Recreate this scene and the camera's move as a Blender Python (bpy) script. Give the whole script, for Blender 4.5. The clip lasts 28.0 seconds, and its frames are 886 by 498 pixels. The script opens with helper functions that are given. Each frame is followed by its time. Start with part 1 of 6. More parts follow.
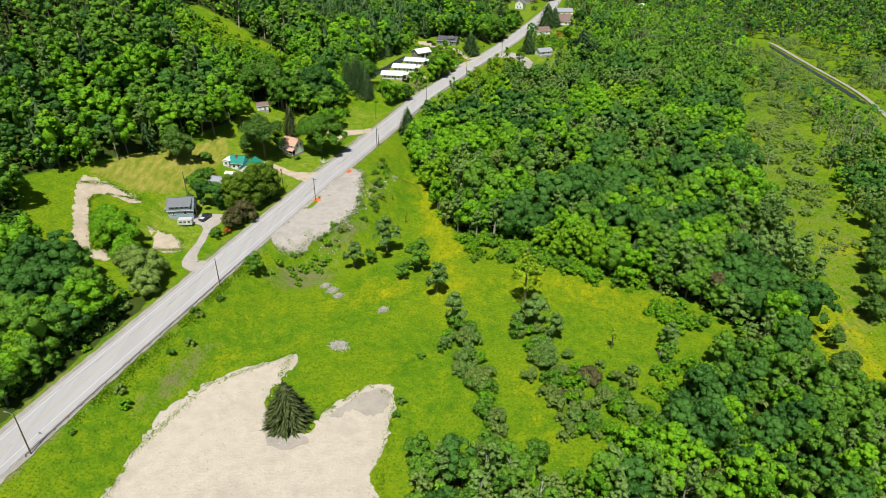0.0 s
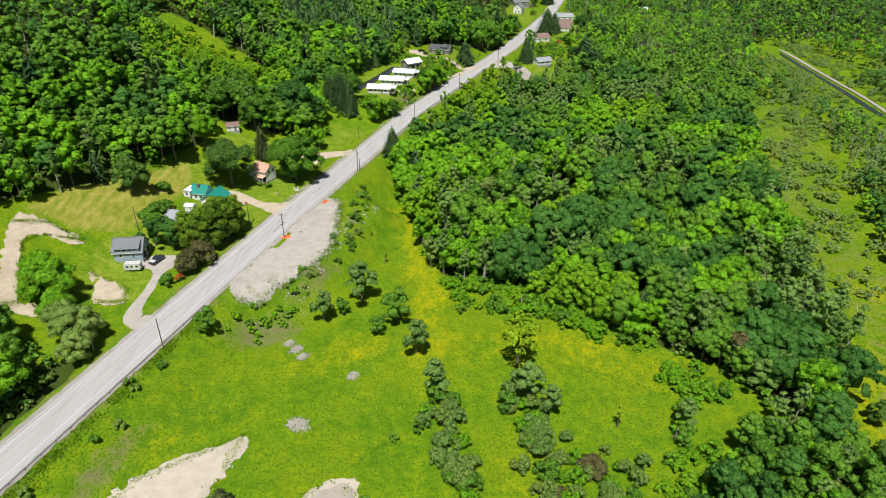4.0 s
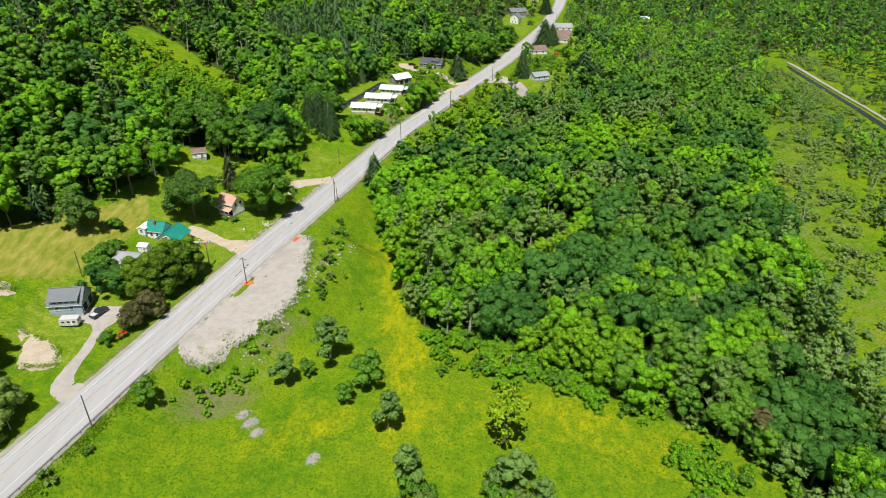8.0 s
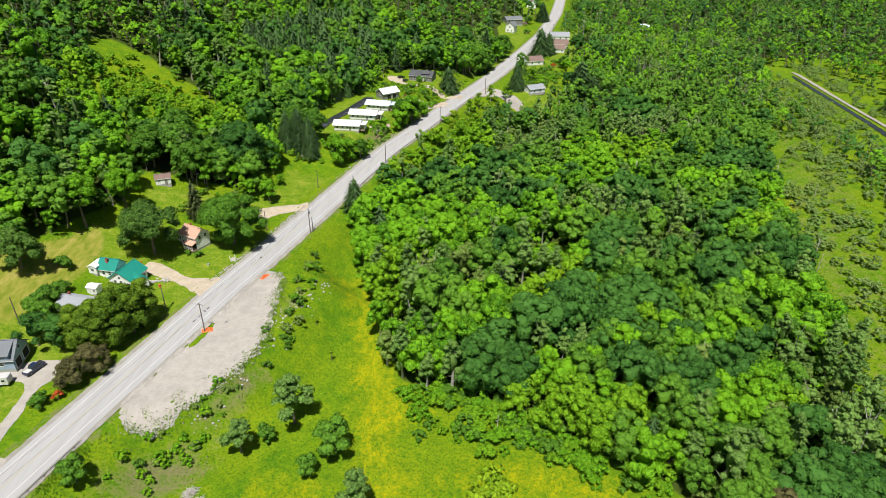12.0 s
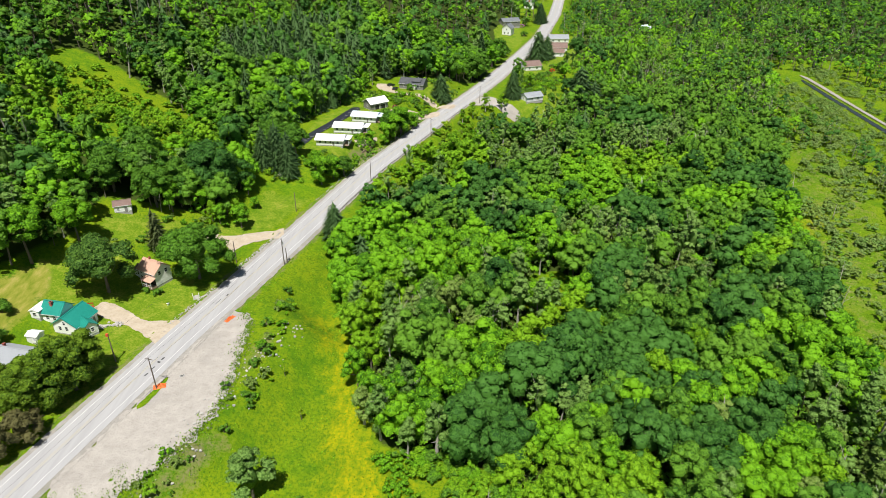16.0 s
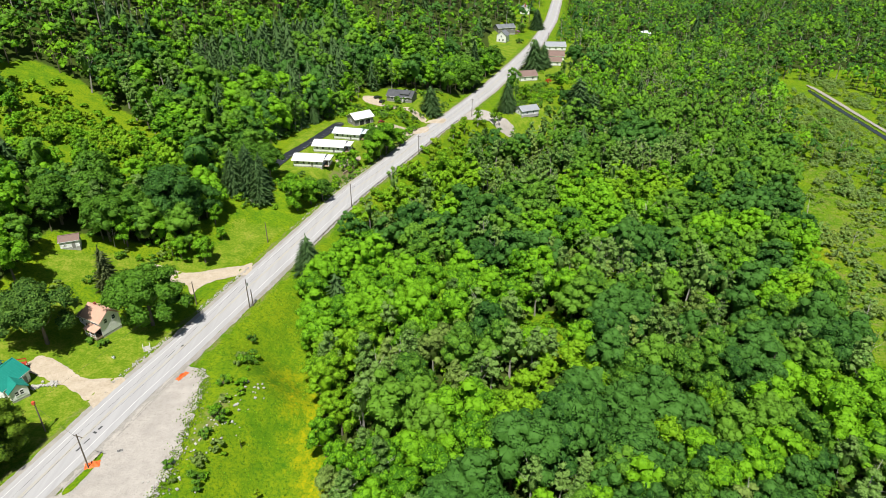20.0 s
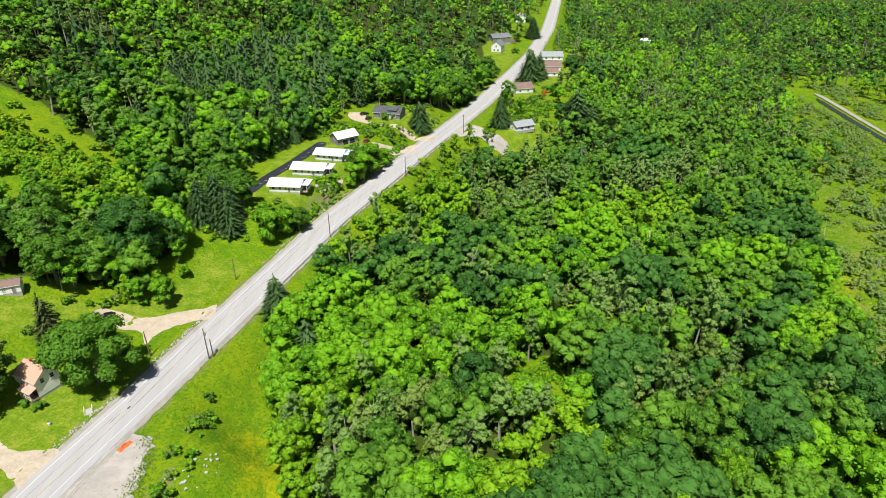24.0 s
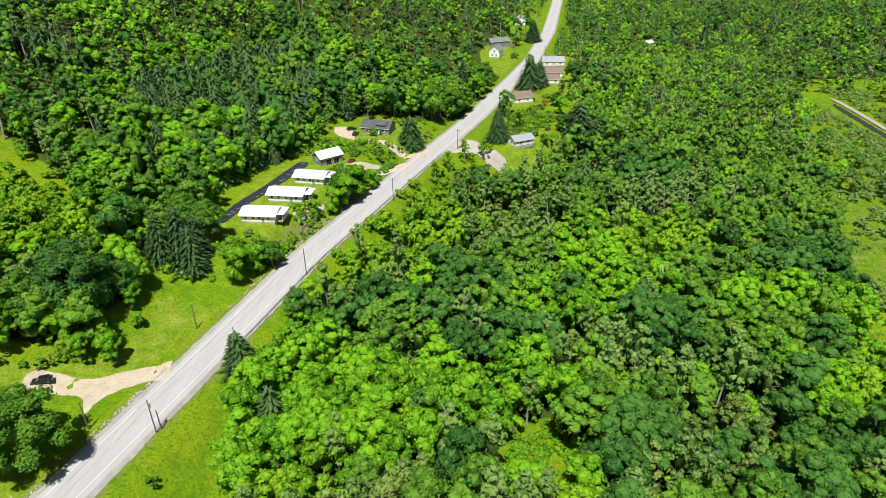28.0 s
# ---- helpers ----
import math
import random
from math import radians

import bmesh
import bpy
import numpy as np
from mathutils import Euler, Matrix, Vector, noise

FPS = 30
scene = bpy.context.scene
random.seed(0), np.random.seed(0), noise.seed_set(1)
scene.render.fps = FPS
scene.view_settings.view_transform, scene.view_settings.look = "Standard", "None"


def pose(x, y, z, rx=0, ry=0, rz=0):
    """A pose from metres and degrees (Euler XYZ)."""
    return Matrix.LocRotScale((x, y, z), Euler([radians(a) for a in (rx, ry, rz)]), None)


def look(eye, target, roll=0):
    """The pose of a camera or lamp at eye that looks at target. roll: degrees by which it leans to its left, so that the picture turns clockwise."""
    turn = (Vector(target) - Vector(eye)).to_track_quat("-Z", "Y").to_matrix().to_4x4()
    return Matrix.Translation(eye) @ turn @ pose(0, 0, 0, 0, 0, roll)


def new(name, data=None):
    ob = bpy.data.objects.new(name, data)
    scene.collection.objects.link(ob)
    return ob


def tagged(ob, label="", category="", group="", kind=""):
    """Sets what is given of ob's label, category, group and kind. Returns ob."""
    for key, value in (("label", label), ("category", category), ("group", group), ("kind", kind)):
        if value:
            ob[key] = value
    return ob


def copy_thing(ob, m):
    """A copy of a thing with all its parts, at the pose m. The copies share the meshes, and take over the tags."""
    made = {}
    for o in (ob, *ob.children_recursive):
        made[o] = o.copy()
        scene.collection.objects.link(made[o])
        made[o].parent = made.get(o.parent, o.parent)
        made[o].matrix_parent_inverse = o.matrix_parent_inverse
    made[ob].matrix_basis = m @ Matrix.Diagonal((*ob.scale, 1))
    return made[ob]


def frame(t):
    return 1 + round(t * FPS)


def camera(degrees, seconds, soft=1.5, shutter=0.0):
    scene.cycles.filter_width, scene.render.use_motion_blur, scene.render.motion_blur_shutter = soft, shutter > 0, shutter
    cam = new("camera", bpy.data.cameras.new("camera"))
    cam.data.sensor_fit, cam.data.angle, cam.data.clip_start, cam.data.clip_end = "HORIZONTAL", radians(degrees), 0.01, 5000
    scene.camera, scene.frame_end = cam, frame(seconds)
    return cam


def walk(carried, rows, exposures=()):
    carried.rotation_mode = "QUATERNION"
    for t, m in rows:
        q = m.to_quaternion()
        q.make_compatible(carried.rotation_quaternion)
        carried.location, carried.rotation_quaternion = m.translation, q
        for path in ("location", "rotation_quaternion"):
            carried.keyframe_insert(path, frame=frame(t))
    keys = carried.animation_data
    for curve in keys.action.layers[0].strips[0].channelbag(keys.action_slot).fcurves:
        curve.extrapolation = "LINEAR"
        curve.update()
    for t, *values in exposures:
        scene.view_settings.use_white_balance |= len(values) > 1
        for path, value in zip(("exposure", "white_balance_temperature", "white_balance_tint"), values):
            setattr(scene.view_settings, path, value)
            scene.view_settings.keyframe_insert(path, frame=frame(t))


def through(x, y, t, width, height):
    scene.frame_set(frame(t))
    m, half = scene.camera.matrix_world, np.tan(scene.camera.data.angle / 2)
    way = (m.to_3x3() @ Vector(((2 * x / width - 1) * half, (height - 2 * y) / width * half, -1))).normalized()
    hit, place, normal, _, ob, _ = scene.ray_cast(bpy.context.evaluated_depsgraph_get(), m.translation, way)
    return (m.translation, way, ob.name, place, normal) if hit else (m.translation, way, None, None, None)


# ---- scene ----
cam = camera(71.0, 28.0, 0.75)
PATH = [
    # seconds, x, y, z, yaw, pitch, roll
    (0, -2.41, -9.44, 103.76, -0.302, -29.618, 0.700),
    (1, -0.96, -1.87, 103.82, -0.267, -29.767, 0.647),
    (2, 0.40, 5.83, 103.90, -0.273, -29.786, 0.673),
    (3, 1.77, 13.53, 104.03, -0.277, -29.738, 0.751),
    (3.5, 2.47, 17.30, 104.11, -0.272, -29.714, 0.772),
    (5.5, 5.18, 31.77, 104.52, -0.242, -29.609, 0.767),
    (6, 5.85, 35.11, 104.60, -0.256, -29.554, 0.809),
    (7, 7.27, 41.53, 104.71, -0.283, -29.437, 0.894),
    (8, 8.74, 47.64, 104.78, -0.297, -29.333, 0.925),
    (9, 10.23, 53.48, 104.81, -0.289, -29.209, 0.890),
    (10, 11.70, 59.18, 104.82, -0.282, -29.062, 0.865),
    (11, 13.07, 64.60, 104.79, -0.294, -28.935, 0.850),
    (12, 14.18, 69.81, 104.76, -0.303, -28.944, 0.806),
    (12.5, 14.65, 72.48, 104.75, -0.305, -28.987, 0.770),
    (14.5, 16.37, 83.92, 104.62, -0.281, -29.103, 0.585),
    (15, 16.96, 86.97, 104.64, -0.286, -29.110, 0.550),
    (16, 18.26, 93.25, 104.71, -0.317, -29.095, 0.532),
    (17, 19.42, 99.35, 104.75, -0.389, -29.070, 0.599),
    (18, 20.34, 105.24, 104.74, -0.505, -29.075, 0.712),
    (19, 21.14, 111.19, 104.73, -0.599, -29.079, 0.753),
    (20, 22.15, 117.14, 104.74, -0.640, -28.955, 0.698),
    (21, 23.55, 122.81, 104.74, -0.629, -28.761, 0.565),
    (21.5, 24.30, 125.54, 104.70, -0.613, -28.671, 0.494),
    (23.5, 27.11, 135.67, 104.04, -0.505, -28.367, 0.122),
    (24, 27.79, 138.25, 103.93, -0.437, -28.395, -0.013),
    (25, 29.09, 143.67, 103.74, -0.252, -28.484, -0.329),
    (26, 30.30, 149.83, 103.70, -0.129, -28.540, -0.438),
    (27, 31.46, 156.74, 103.79, -0.085, -28.554, -0.490),
    (28, 32.66, 164.11, 103.93, -0.088, -28.465, -0.671),
]
walk(cam, [(t, pose(x, y, z, 0, 0, yaw) @ pose(0, 0, 0, 90 + pitch) @ pose(0, 0, 0, 0, 0, roll)) for t, x, y, z, yaw, pitch, roll in PATH], [(0.0, 0.12), (8.0, 0.17), (16.0, 0.28), (28.0, 0.36)])

# ---- world, sun ----
world = bpy.data.worlds.new("sky")
scene.world = world
world.use_nodes = True
wn = world.node_tree.nodes
sky = wn.new("ShaderNodeTexSky")
sky.sky_type = "NISHITA"
sky.sun_disc = False
SUN = Vector((-0.06, -0.41, 0.91)).normalized()
sky.sun_elevation = math.asin(SUN.z)
sky.sun_rotation = math.atan2(SUN.x, SUN.y)
wn["Background"].inputs["Strength"].default_value = 0.044
world.node_tree.links.new(sky.outputs["Color"], wn["Background"].inputs["Color"])
lamp = bpy.data.lights.new("sun", "SUN")
lamp.energy, lamp.angle, lamp.color = 5.0, radians(0.53), (1.0, 0.96, 0.88)
sun = new("sun", lamp)
sun.matrix_basis = look(SUN * 300, (0, 0, 0))

# ---- materials ----


def rgb(c):
    return (*c, 1.0)


class Nodes:
    """A material with its node tree and short calls to fill it."""

    def __init__(self, name):
        self.m = bpy.data.materials.new(name)
        self.m.use_nodes = True
        self.t = self.m.node_tree
        self.bsdf = self.t.nodes["Principled BSDF"]
        self.out = self.t.nodes["Material Output"]
        self.pos = self.t.nodes.new("ShaderNodeNewGeometry")

    def link(self, a, b):
        self.t.links.new(a, b)

    def noise(self, scale, detail=4, rough=0.55, stretch=None):
        n = self.t.nodes.new("ShaderNodeTexNoise")
        n.inputs["Scale"].default_value, n.inputs["Detail"].default_value, n.inputs["Roughness"].default_value = scale, detail, rough
        src = self.pos.outputs["Position"]
        if stretch:
            mp = self.t.nodes.new("ShaderNodeMapping")
            mp.inputs["Scale"].default_value = stretch[:3]
            mp.inputs["Rotation"].default_value = (0, 0, stretch[3])
            self.link(src, mp.inputs["Vector"])
            src = mp.outputs["Vector"]
        self.link(src, n.inputs["Vector"])
        return n.outputs["Fac"]

    def ramp(self, fac, *stops):
        r = self.t.nodes.new("ShaderNodeValToRGB")
        e = r.color_ramp.elements
        while len(e) < len(stops):
            e.new(0.5)
        for k, (p, c) in zip(e, stops):
            k.position, k.color = p, rgb(c) if len(c) == 3 else c
        self.link(fac, r.inputs["Fac"])
        return r.outputs["Color"]

    def mix(self, fac, a, b, mode="MIX"):
        n = self.t.nodes.new("ShaderNodeMix")
        n.data_type, n.blend_type = "RGBA", mode
        for v, k in ((fac, 0), (a, 6), (b, 7)):
            if hasattr(v, "is_linked"):
                self.link(v, n.inputs[k])
            else:
                n.inputs[k].default_value = v if k == 0 else rgb(v)
        return n.outputs[2]

    def math(self, op, a, b):
        n = self.t.nodes.new("ShaderNodeMath")
        n.operation = op
        for v, k in ((a, 0), (b, 1)):
            if hasattr(v, "is_linked"):
                self.link(v, n.inputs[k])
            else:
                n.inputs[k].default_value = v
        return n.outputs[0]

    def attr(self, name):
        n = self.t.nodes.new("ShaderNodeAttribute")
        n.attribute_name = name
        return n.outputs["Fac"]

    def bump(self, fac, strength, dist):
        b = self.t.nodes.new("ShaderNodeBump")
        b.inputs["Strength"].default_value, b.inputs["Distance"].default_value = strength, dist
        self.link(fac, b.inputs["Height"])
        self.link(b.outputs["Normal"], self.bsdf.inputs["Normal"])

    def done(self, color, rough=0.85, metal=0.0, spec=0.3):
        i = self.bsdf.inputs
        if hasattr(color, "is_linked"):
            self.link(color, i["Base Color"])
        else:
            i["Base Color"].default_value = rgb(color)
        i["Roughness"].default_value, i["Metallic"].default_value, i["Specular IOR Level"].default_value = rough, metal, spec
        return self.m


def plain(name, dark, light, grain=3.0, stain=0.25, rough=0.8, metal=0.0, bump=0.25, dist=0.03, spec=0.3):
    """Two-scale mottled surface: fine grain and broad stains."""
    n = Nodes(name)
    a, b = n.noise(grain, 5), n.noise(stain, 3)
    c = n.mix(a, dark, light)
    c = n.mix(n.ramp(b, (0.35, (0, 0, 0)), (0.7, (1, 1, 1))), c, n.mix(0.5, c, light))
    n.bump(a, bump, dist)
    return n.done(c, rough, metal, spec)


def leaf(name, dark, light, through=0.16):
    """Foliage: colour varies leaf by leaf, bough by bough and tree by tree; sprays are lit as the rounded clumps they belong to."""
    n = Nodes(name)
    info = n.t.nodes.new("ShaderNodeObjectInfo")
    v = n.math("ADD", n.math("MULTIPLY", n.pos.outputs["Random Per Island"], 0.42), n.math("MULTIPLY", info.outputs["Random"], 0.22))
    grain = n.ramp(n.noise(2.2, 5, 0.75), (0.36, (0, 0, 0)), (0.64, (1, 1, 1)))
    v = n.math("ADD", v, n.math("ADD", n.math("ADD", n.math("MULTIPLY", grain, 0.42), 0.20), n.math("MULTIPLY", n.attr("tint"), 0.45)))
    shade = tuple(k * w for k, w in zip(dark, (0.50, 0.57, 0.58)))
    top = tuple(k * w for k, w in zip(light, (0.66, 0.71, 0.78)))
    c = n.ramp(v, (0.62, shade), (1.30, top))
    clump = n.t.nodes.new("ShaderNodeAttribute")
    clump.attribute_name = "clump"
    turn = n.t.nodes.new("ShaderNodeVectorTransform")
    turn.vector_type, turn.convert_from, turn.convert_to = "NORMAL", "OBJECT", "WORLD"
    n.link(clump.outputs["Vector"], turn.inputs[0])
    both = n.t.nodes.new("ShaderNodeMix")
    both.data_type = "VECTOR"
    both.inputs[0].default_value = 0.50
    n.link(turn.outputs[0], both.inputs[4])
    b = n.t.nodes.new("ShaderNodeBump")
    b.inputs["Strength"].default_value, b.inputs["Distance"].default_value = 0.7, 0.30
    n.link(grain, b.inputs["Height"])
    n.link(b.outputs["Normal"], both.inputs[5])
    unit = n.t.nodes.new("ShaderNodeVectorMath")
    unit.operation = "NORMALIZE"
    n.link(both.outputs[1], unit.inputs[0])
    n.link(unit.outputs[0], n.bsdf.inputs["Normal"])
    n.done(c, 0.6, 0, 0.2)
    tr = n.t.nodes.new("ShaderNodeBsdfTranslucent")
    n.link(n.mix(1.0, c, (1.2, 1.1, 0.5), "MULTIPLY"), tr.inputs["Color"])
    mx = n.t.nodes.new("ShaderNodeMixShader")
    mx.inputs[0].default_value = through
    n.link(n.bsdf.outputs[0], mx.inputs[1])
    n.link(tr.outputs[0], mx.inputs[2])
    n.link(mx.outputs[0], n.out.inputs["Surface"])
    return n.m


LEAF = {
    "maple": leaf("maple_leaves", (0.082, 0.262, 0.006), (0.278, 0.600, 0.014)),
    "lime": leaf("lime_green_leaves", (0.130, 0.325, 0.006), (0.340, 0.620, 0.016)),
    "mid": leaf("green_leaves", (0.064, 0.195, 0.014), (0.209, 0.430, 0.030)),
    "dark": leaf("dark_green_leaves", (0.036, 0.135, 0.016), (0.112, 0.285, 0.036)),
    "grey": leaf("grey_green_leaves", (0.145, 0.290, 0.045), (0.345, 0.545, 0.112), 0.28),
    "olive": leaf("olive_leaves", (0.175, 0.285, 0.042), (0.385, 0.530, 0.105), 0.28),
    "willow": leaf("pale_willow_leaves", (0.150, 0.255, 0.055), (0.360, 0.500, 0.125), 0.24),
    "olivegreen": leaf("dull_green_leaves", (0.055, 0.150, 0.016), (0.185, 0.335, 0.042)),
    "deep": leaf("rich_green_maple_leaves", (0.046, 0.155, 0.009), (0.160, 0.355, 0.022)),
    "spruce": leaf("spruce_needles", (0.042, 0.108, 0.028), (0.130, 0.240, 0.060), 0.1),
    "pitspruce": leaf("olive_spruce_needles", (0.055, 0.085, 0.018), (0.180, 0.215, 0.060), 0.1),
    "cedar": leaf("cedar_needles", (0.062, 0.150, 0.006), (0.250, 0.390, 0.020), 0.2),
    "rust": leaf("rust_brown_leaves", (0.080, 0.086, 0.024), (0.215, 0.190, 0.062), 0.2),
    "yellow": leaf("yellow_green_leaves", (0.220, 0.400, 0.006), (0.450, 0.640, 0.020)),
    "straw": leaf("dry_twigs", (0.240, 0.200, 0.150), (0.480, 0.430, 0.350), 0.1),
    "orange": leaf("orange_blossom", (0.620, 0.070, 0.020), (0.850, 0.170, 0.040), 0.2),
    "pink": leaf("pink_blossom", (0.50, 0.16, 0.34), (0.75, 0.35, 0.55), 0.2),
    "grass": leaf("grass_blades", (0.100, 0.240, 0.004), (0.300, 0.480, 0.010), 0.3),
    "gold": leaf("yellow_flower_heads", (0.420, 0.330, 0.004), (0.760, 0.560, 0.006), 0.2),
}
bark = plain("grey_bark", (0.07, 0.055, 0.042), (0.20, 0.17, 0.14), 6, 0.6, 0.9)
pale_bark = plain("pale_bark", (0.22, 0.20, 0.17), (0.52, 0.49, 0.44), 4, 0.6, 0.85)
dead_wood = plain("bleached_dead_wood", (0.30, 0.27, 0.23), (0.60, 0.57, 0.52), 5, 0.6, 0.85)


def ground_material():
    n = Nodes("meadow_ground")
    tiny, fine, mid, broad = n.noise(6.0, 4, 0.7), n.noise(1.5, 6, 0.7), n.noise(0.30, 5, 0.6), n.noise(0.045, 4, 0.6)
    grass = n.ramp(mid, (0.28, (0.080, 0.210, 0.003)), (0.50, (0.165, 0.300, 0.004)), (0.72, (0.290, 0.390, 0.005)))
    grass = n.mix(n.ramp(broad, (0.42, (0, 0, 0)), (0.64, (0.65, 0.65, 0.65))), grass, (0.280, 0.370, 0.005))
    grass = n.mix(n.ramp(fine, (0.34, (0.9, 0.9, 0.9)), (0.54, (0, 0, 0))), grass, (0.055, 0.175, 0.006))
    grass = n.mix(n.ramp(tiny, (0.55, (0, 0, 0)), (0.72, (0.6, 0.6, 0.6))), grass, (0.250, 0.460, 0.012))
    wild = n.math("ADD", n.math("MULTIPLY", mid, 0.8), n.math("MULTIPLY", fine, 0.6))

    def mask(name, lo, hi, top=1.0):
        v = n.math("ADD", n.attr(name), n.math("SUBTRACT", n.math("MULTIPLY", wild, 0.9), 0.63))
        return n.ramp(v, (lo, (0, 0, 0)), (hi, (top, top, top)))

    tan = n.ramp(n.noise(0.55, 5, 0.6, (1.0, 0.35, 1.0, 0.9)), (0.3, (0.180, 0.260, 0.016)), (0.52, (0.330, 0.345, 0.050)), (0.75, (0.540, 0.450, 0.140)))
    c = n.mix(mask("mown", 0.40, 0.60), grass, tan)
    c = n.mix(mask("lawn", 0.40, 0.60), c, n.ramp(n.math("ADD", n.math("MULTIPLY", fine, 0.55), n.math("MULTIPLY", mid, 0.45)), (0.34, (0.075, 0.200, 0.006)), (0.50, (0.190, 0.310, 0.012)), (0.66, (0.400, 0.430, 0.060))))
    bloom = n.math("MULTIPLY", mask("flower", 0.30, 0.72, 1.0), n.ramp(n.noise(0.30, 7, 0.74, (1.0, 0.45, 1.0, 0.25)), (0.42, (0.06, 0.06, 0.06)), (0.62, (1, 1, 1))))
    c = n.mix(bloom, c, n.mix(n.ramp(fine, (0.38, (0, 0, 0)), (0.62, (1, 1, 1))), (0.270, 0.390, 0.004), (0.570, 0.480, 0.003)))
    c = n.mix(mask("scrub", 0.42, 0.66), c, n.mix(fine, (0.110, 0.150, 0.030), (0.340, 0.310, 0.150)))
    # dark ground colour under the trees, painting in the shade beneath their crowns
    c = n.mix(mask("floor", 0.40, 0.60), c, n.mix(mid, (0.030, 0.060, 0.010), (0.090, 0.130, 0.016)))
    n.bump(n.math("ADD", n.math("ADD", n.math("MULTIPLY", fine, 0.6), mid), n.math("MULTIPLY", tiny, 0.25)), 0.6, 0.30)
    return n.done(n.mix(1.0, c, (0.74, 0.74, 0.74), "MULTIPLY"), 0.9, 0, 0.15)


def asphalt_material():
    n = Nodes("worn_asphalt")
    fine, streak = n.noise(9, 5), n.noise(0.8, 4, 0.6, (1.0, 0.06, 1.0, 0.30))
    c = n.mix(fine, (0.430, 0.428, 0.432), (0.510, 0.505, 0.505))
    c = n.mix(n.ramp(streak, (0.42, (0, 0, 0)), (0.62, (0.45, 0.45, 0.45))), c, (0.375, 0.372, 0.376))
    n.bump(fine, 0.2, 0.01)
    return n.done(n.mix(1.0, c, (0.86, 0.86, 0.87), "MULTIPLY"), 0.85, 0, 0.25)


def sand_material(name, dark, light, spot):
    n = Nodes(name)
    tiny, fine, mid, broad = n.noise(7, 4, 0.7), n.noise(1.6, 6, 0.72), n.noise(0.4, 5, 0.65), n.noise(0.085, 4, 0.6)
    c = n.mix(n.ramp(mid, (0.3, (0, 0, 0)), (0.7, (1, 1, 1))), dark, light)
    c = n.mix(n.ramp(broad, (0.54, (0, 0, 0)), (0.66, (0.4, 0.4, 0.4))), c, spot)
    c = n.mix(n.ramp(fine, (0.30, (0.75, 0.75, 0.75)), (0.42, (0, 0, 0))), c, spot)
    c = n.mix(n.ramp(tiny, (0.24, (0.8, 0.8, 0.8)), (0.36, (0, 0, 0))), c, tuple(0.55 * v for v in spot))
    n.bump(n.math("ADD", n.math("ADD", mid, n.math("MULTIPLY", fine, 0.5)), n.math("MULTIPLY", tiny, 0.12)), 0.8, 0.35)
    return n.done(n.mix(1.0, c, (0.80, 0.80, 0.80), "MULTIPLY"), 0.95, 0, 0.1)


GROUND = ground_material()
ASPHALT = asphalt_material()
SAND = sand_material("pale_sand", (0.58, 0.515, 0.42), (0.69, 0.62, 0.52), (0.46, 0.41, 0.34))
GRAVEL = sand_material("grey_gravel", (0.46, 0.425, 0.385), (0.58, 0.54, 0.495), (0.38, 0.355, 0.325))
DIRT = sand_material("tan_dirt", (0.52, 0.43, 0.32), (0.68, 0.59, 0.47), (0.42, 0.35, 0.26))
VERGE = sand_material("road_shoulder_gravel", (0.36, 0.34, 0.31), (0.48, 0.455, 0.42), (0.27, 0.27, 0.20))
WHITE_LINE = plain("white_road_paint", (0.44, 0.44, 0.44), (0.70, 0.70, 0.69), 3, 0.5, 0.7)
YELLOW_LINE = plain("worn_yellow_road_paint", (0.36, 0.34, 0.28), (0.50, 0.45, 0.32), 3, 0.5, 0.7)
TAR = plain("black_tar", (0.03, 0.03, 0.032), (0.08, 0.08, 0.085), 6, 0.8, 0.6)
STEEL = plain("galvanised_steel", (0.30, 0.31, 0.32), (0.46, 0.47, 0.48), 8, 1.0, 0.5, 0.6)
POLE_WOOD = plain("weathered_pole_wood", (0.09, 0.075, 0.06), (0.20, 0.17, 0.14), 7, 0.8, 0.9)
STONE = plain("pale_field_stone", (0.30, 0.29, 0.27), (0.52, 0.50, 0.47), 3, 0.8, 0.9)
WHITE_WALL = plain("white_siding", (0.82, 0.82, 0.83), (0.88, 0.88, 0.88), 2.5, 0.3, 0.65)
CREAM_WALL = plain("off_white_siding", (0.76, 0.75, 0.74), (0.85, 0.84, 0.83), 2.5, 0.3, 0.7)
BLUE_WALL = plain("blue_grey_siding", (0.28, 0.37, 0.48), (0.40, 0.50, 0.60), 2.5, 0.3, 0.7)
GREY_WALL = plain("weathered_grey_boards", (0.17, 0.165, 0.16), (0.30, 0.29, 0.28), 2.5, 0.3, 0.8)
GREY_ROOF = plain("grey_shingles", (0.13, 0.145, 0.165), (0.22, 0.235, 0.255), 4, 0.4, 0.9)
SLATE_ROOF = plain("light_grey_shingles", (0.25, 0.27, 0.30), (0.36, 0.38, 0.41), 4, 0.4, 0.9)
DARK_ROOF = plain("charcoal_shingles", (0.055, 0.058, 0.066), (0.12, 0.125, 0.135), 4, 0.4, 0.9)
BROWN_ROOF = plain("brown_shingles", (0.16, 0.105, 0.09), (0.27, 0.19, 0.165), 4, 0.4, 0.9)
PINK_ROOF = plain("faded_pink_tan_shingles", (0.46, 0.27, 0.20), (0.62, 0.40, 0.30), 4, 0.4, 0.9)
GREEN_ROOF = plain("teal_metal_roofing", (0.008, 0.185, 0.150), (0.025, 0.285, 0.225), 1.2, 0.25, 0.4, 0.0, 0.1)
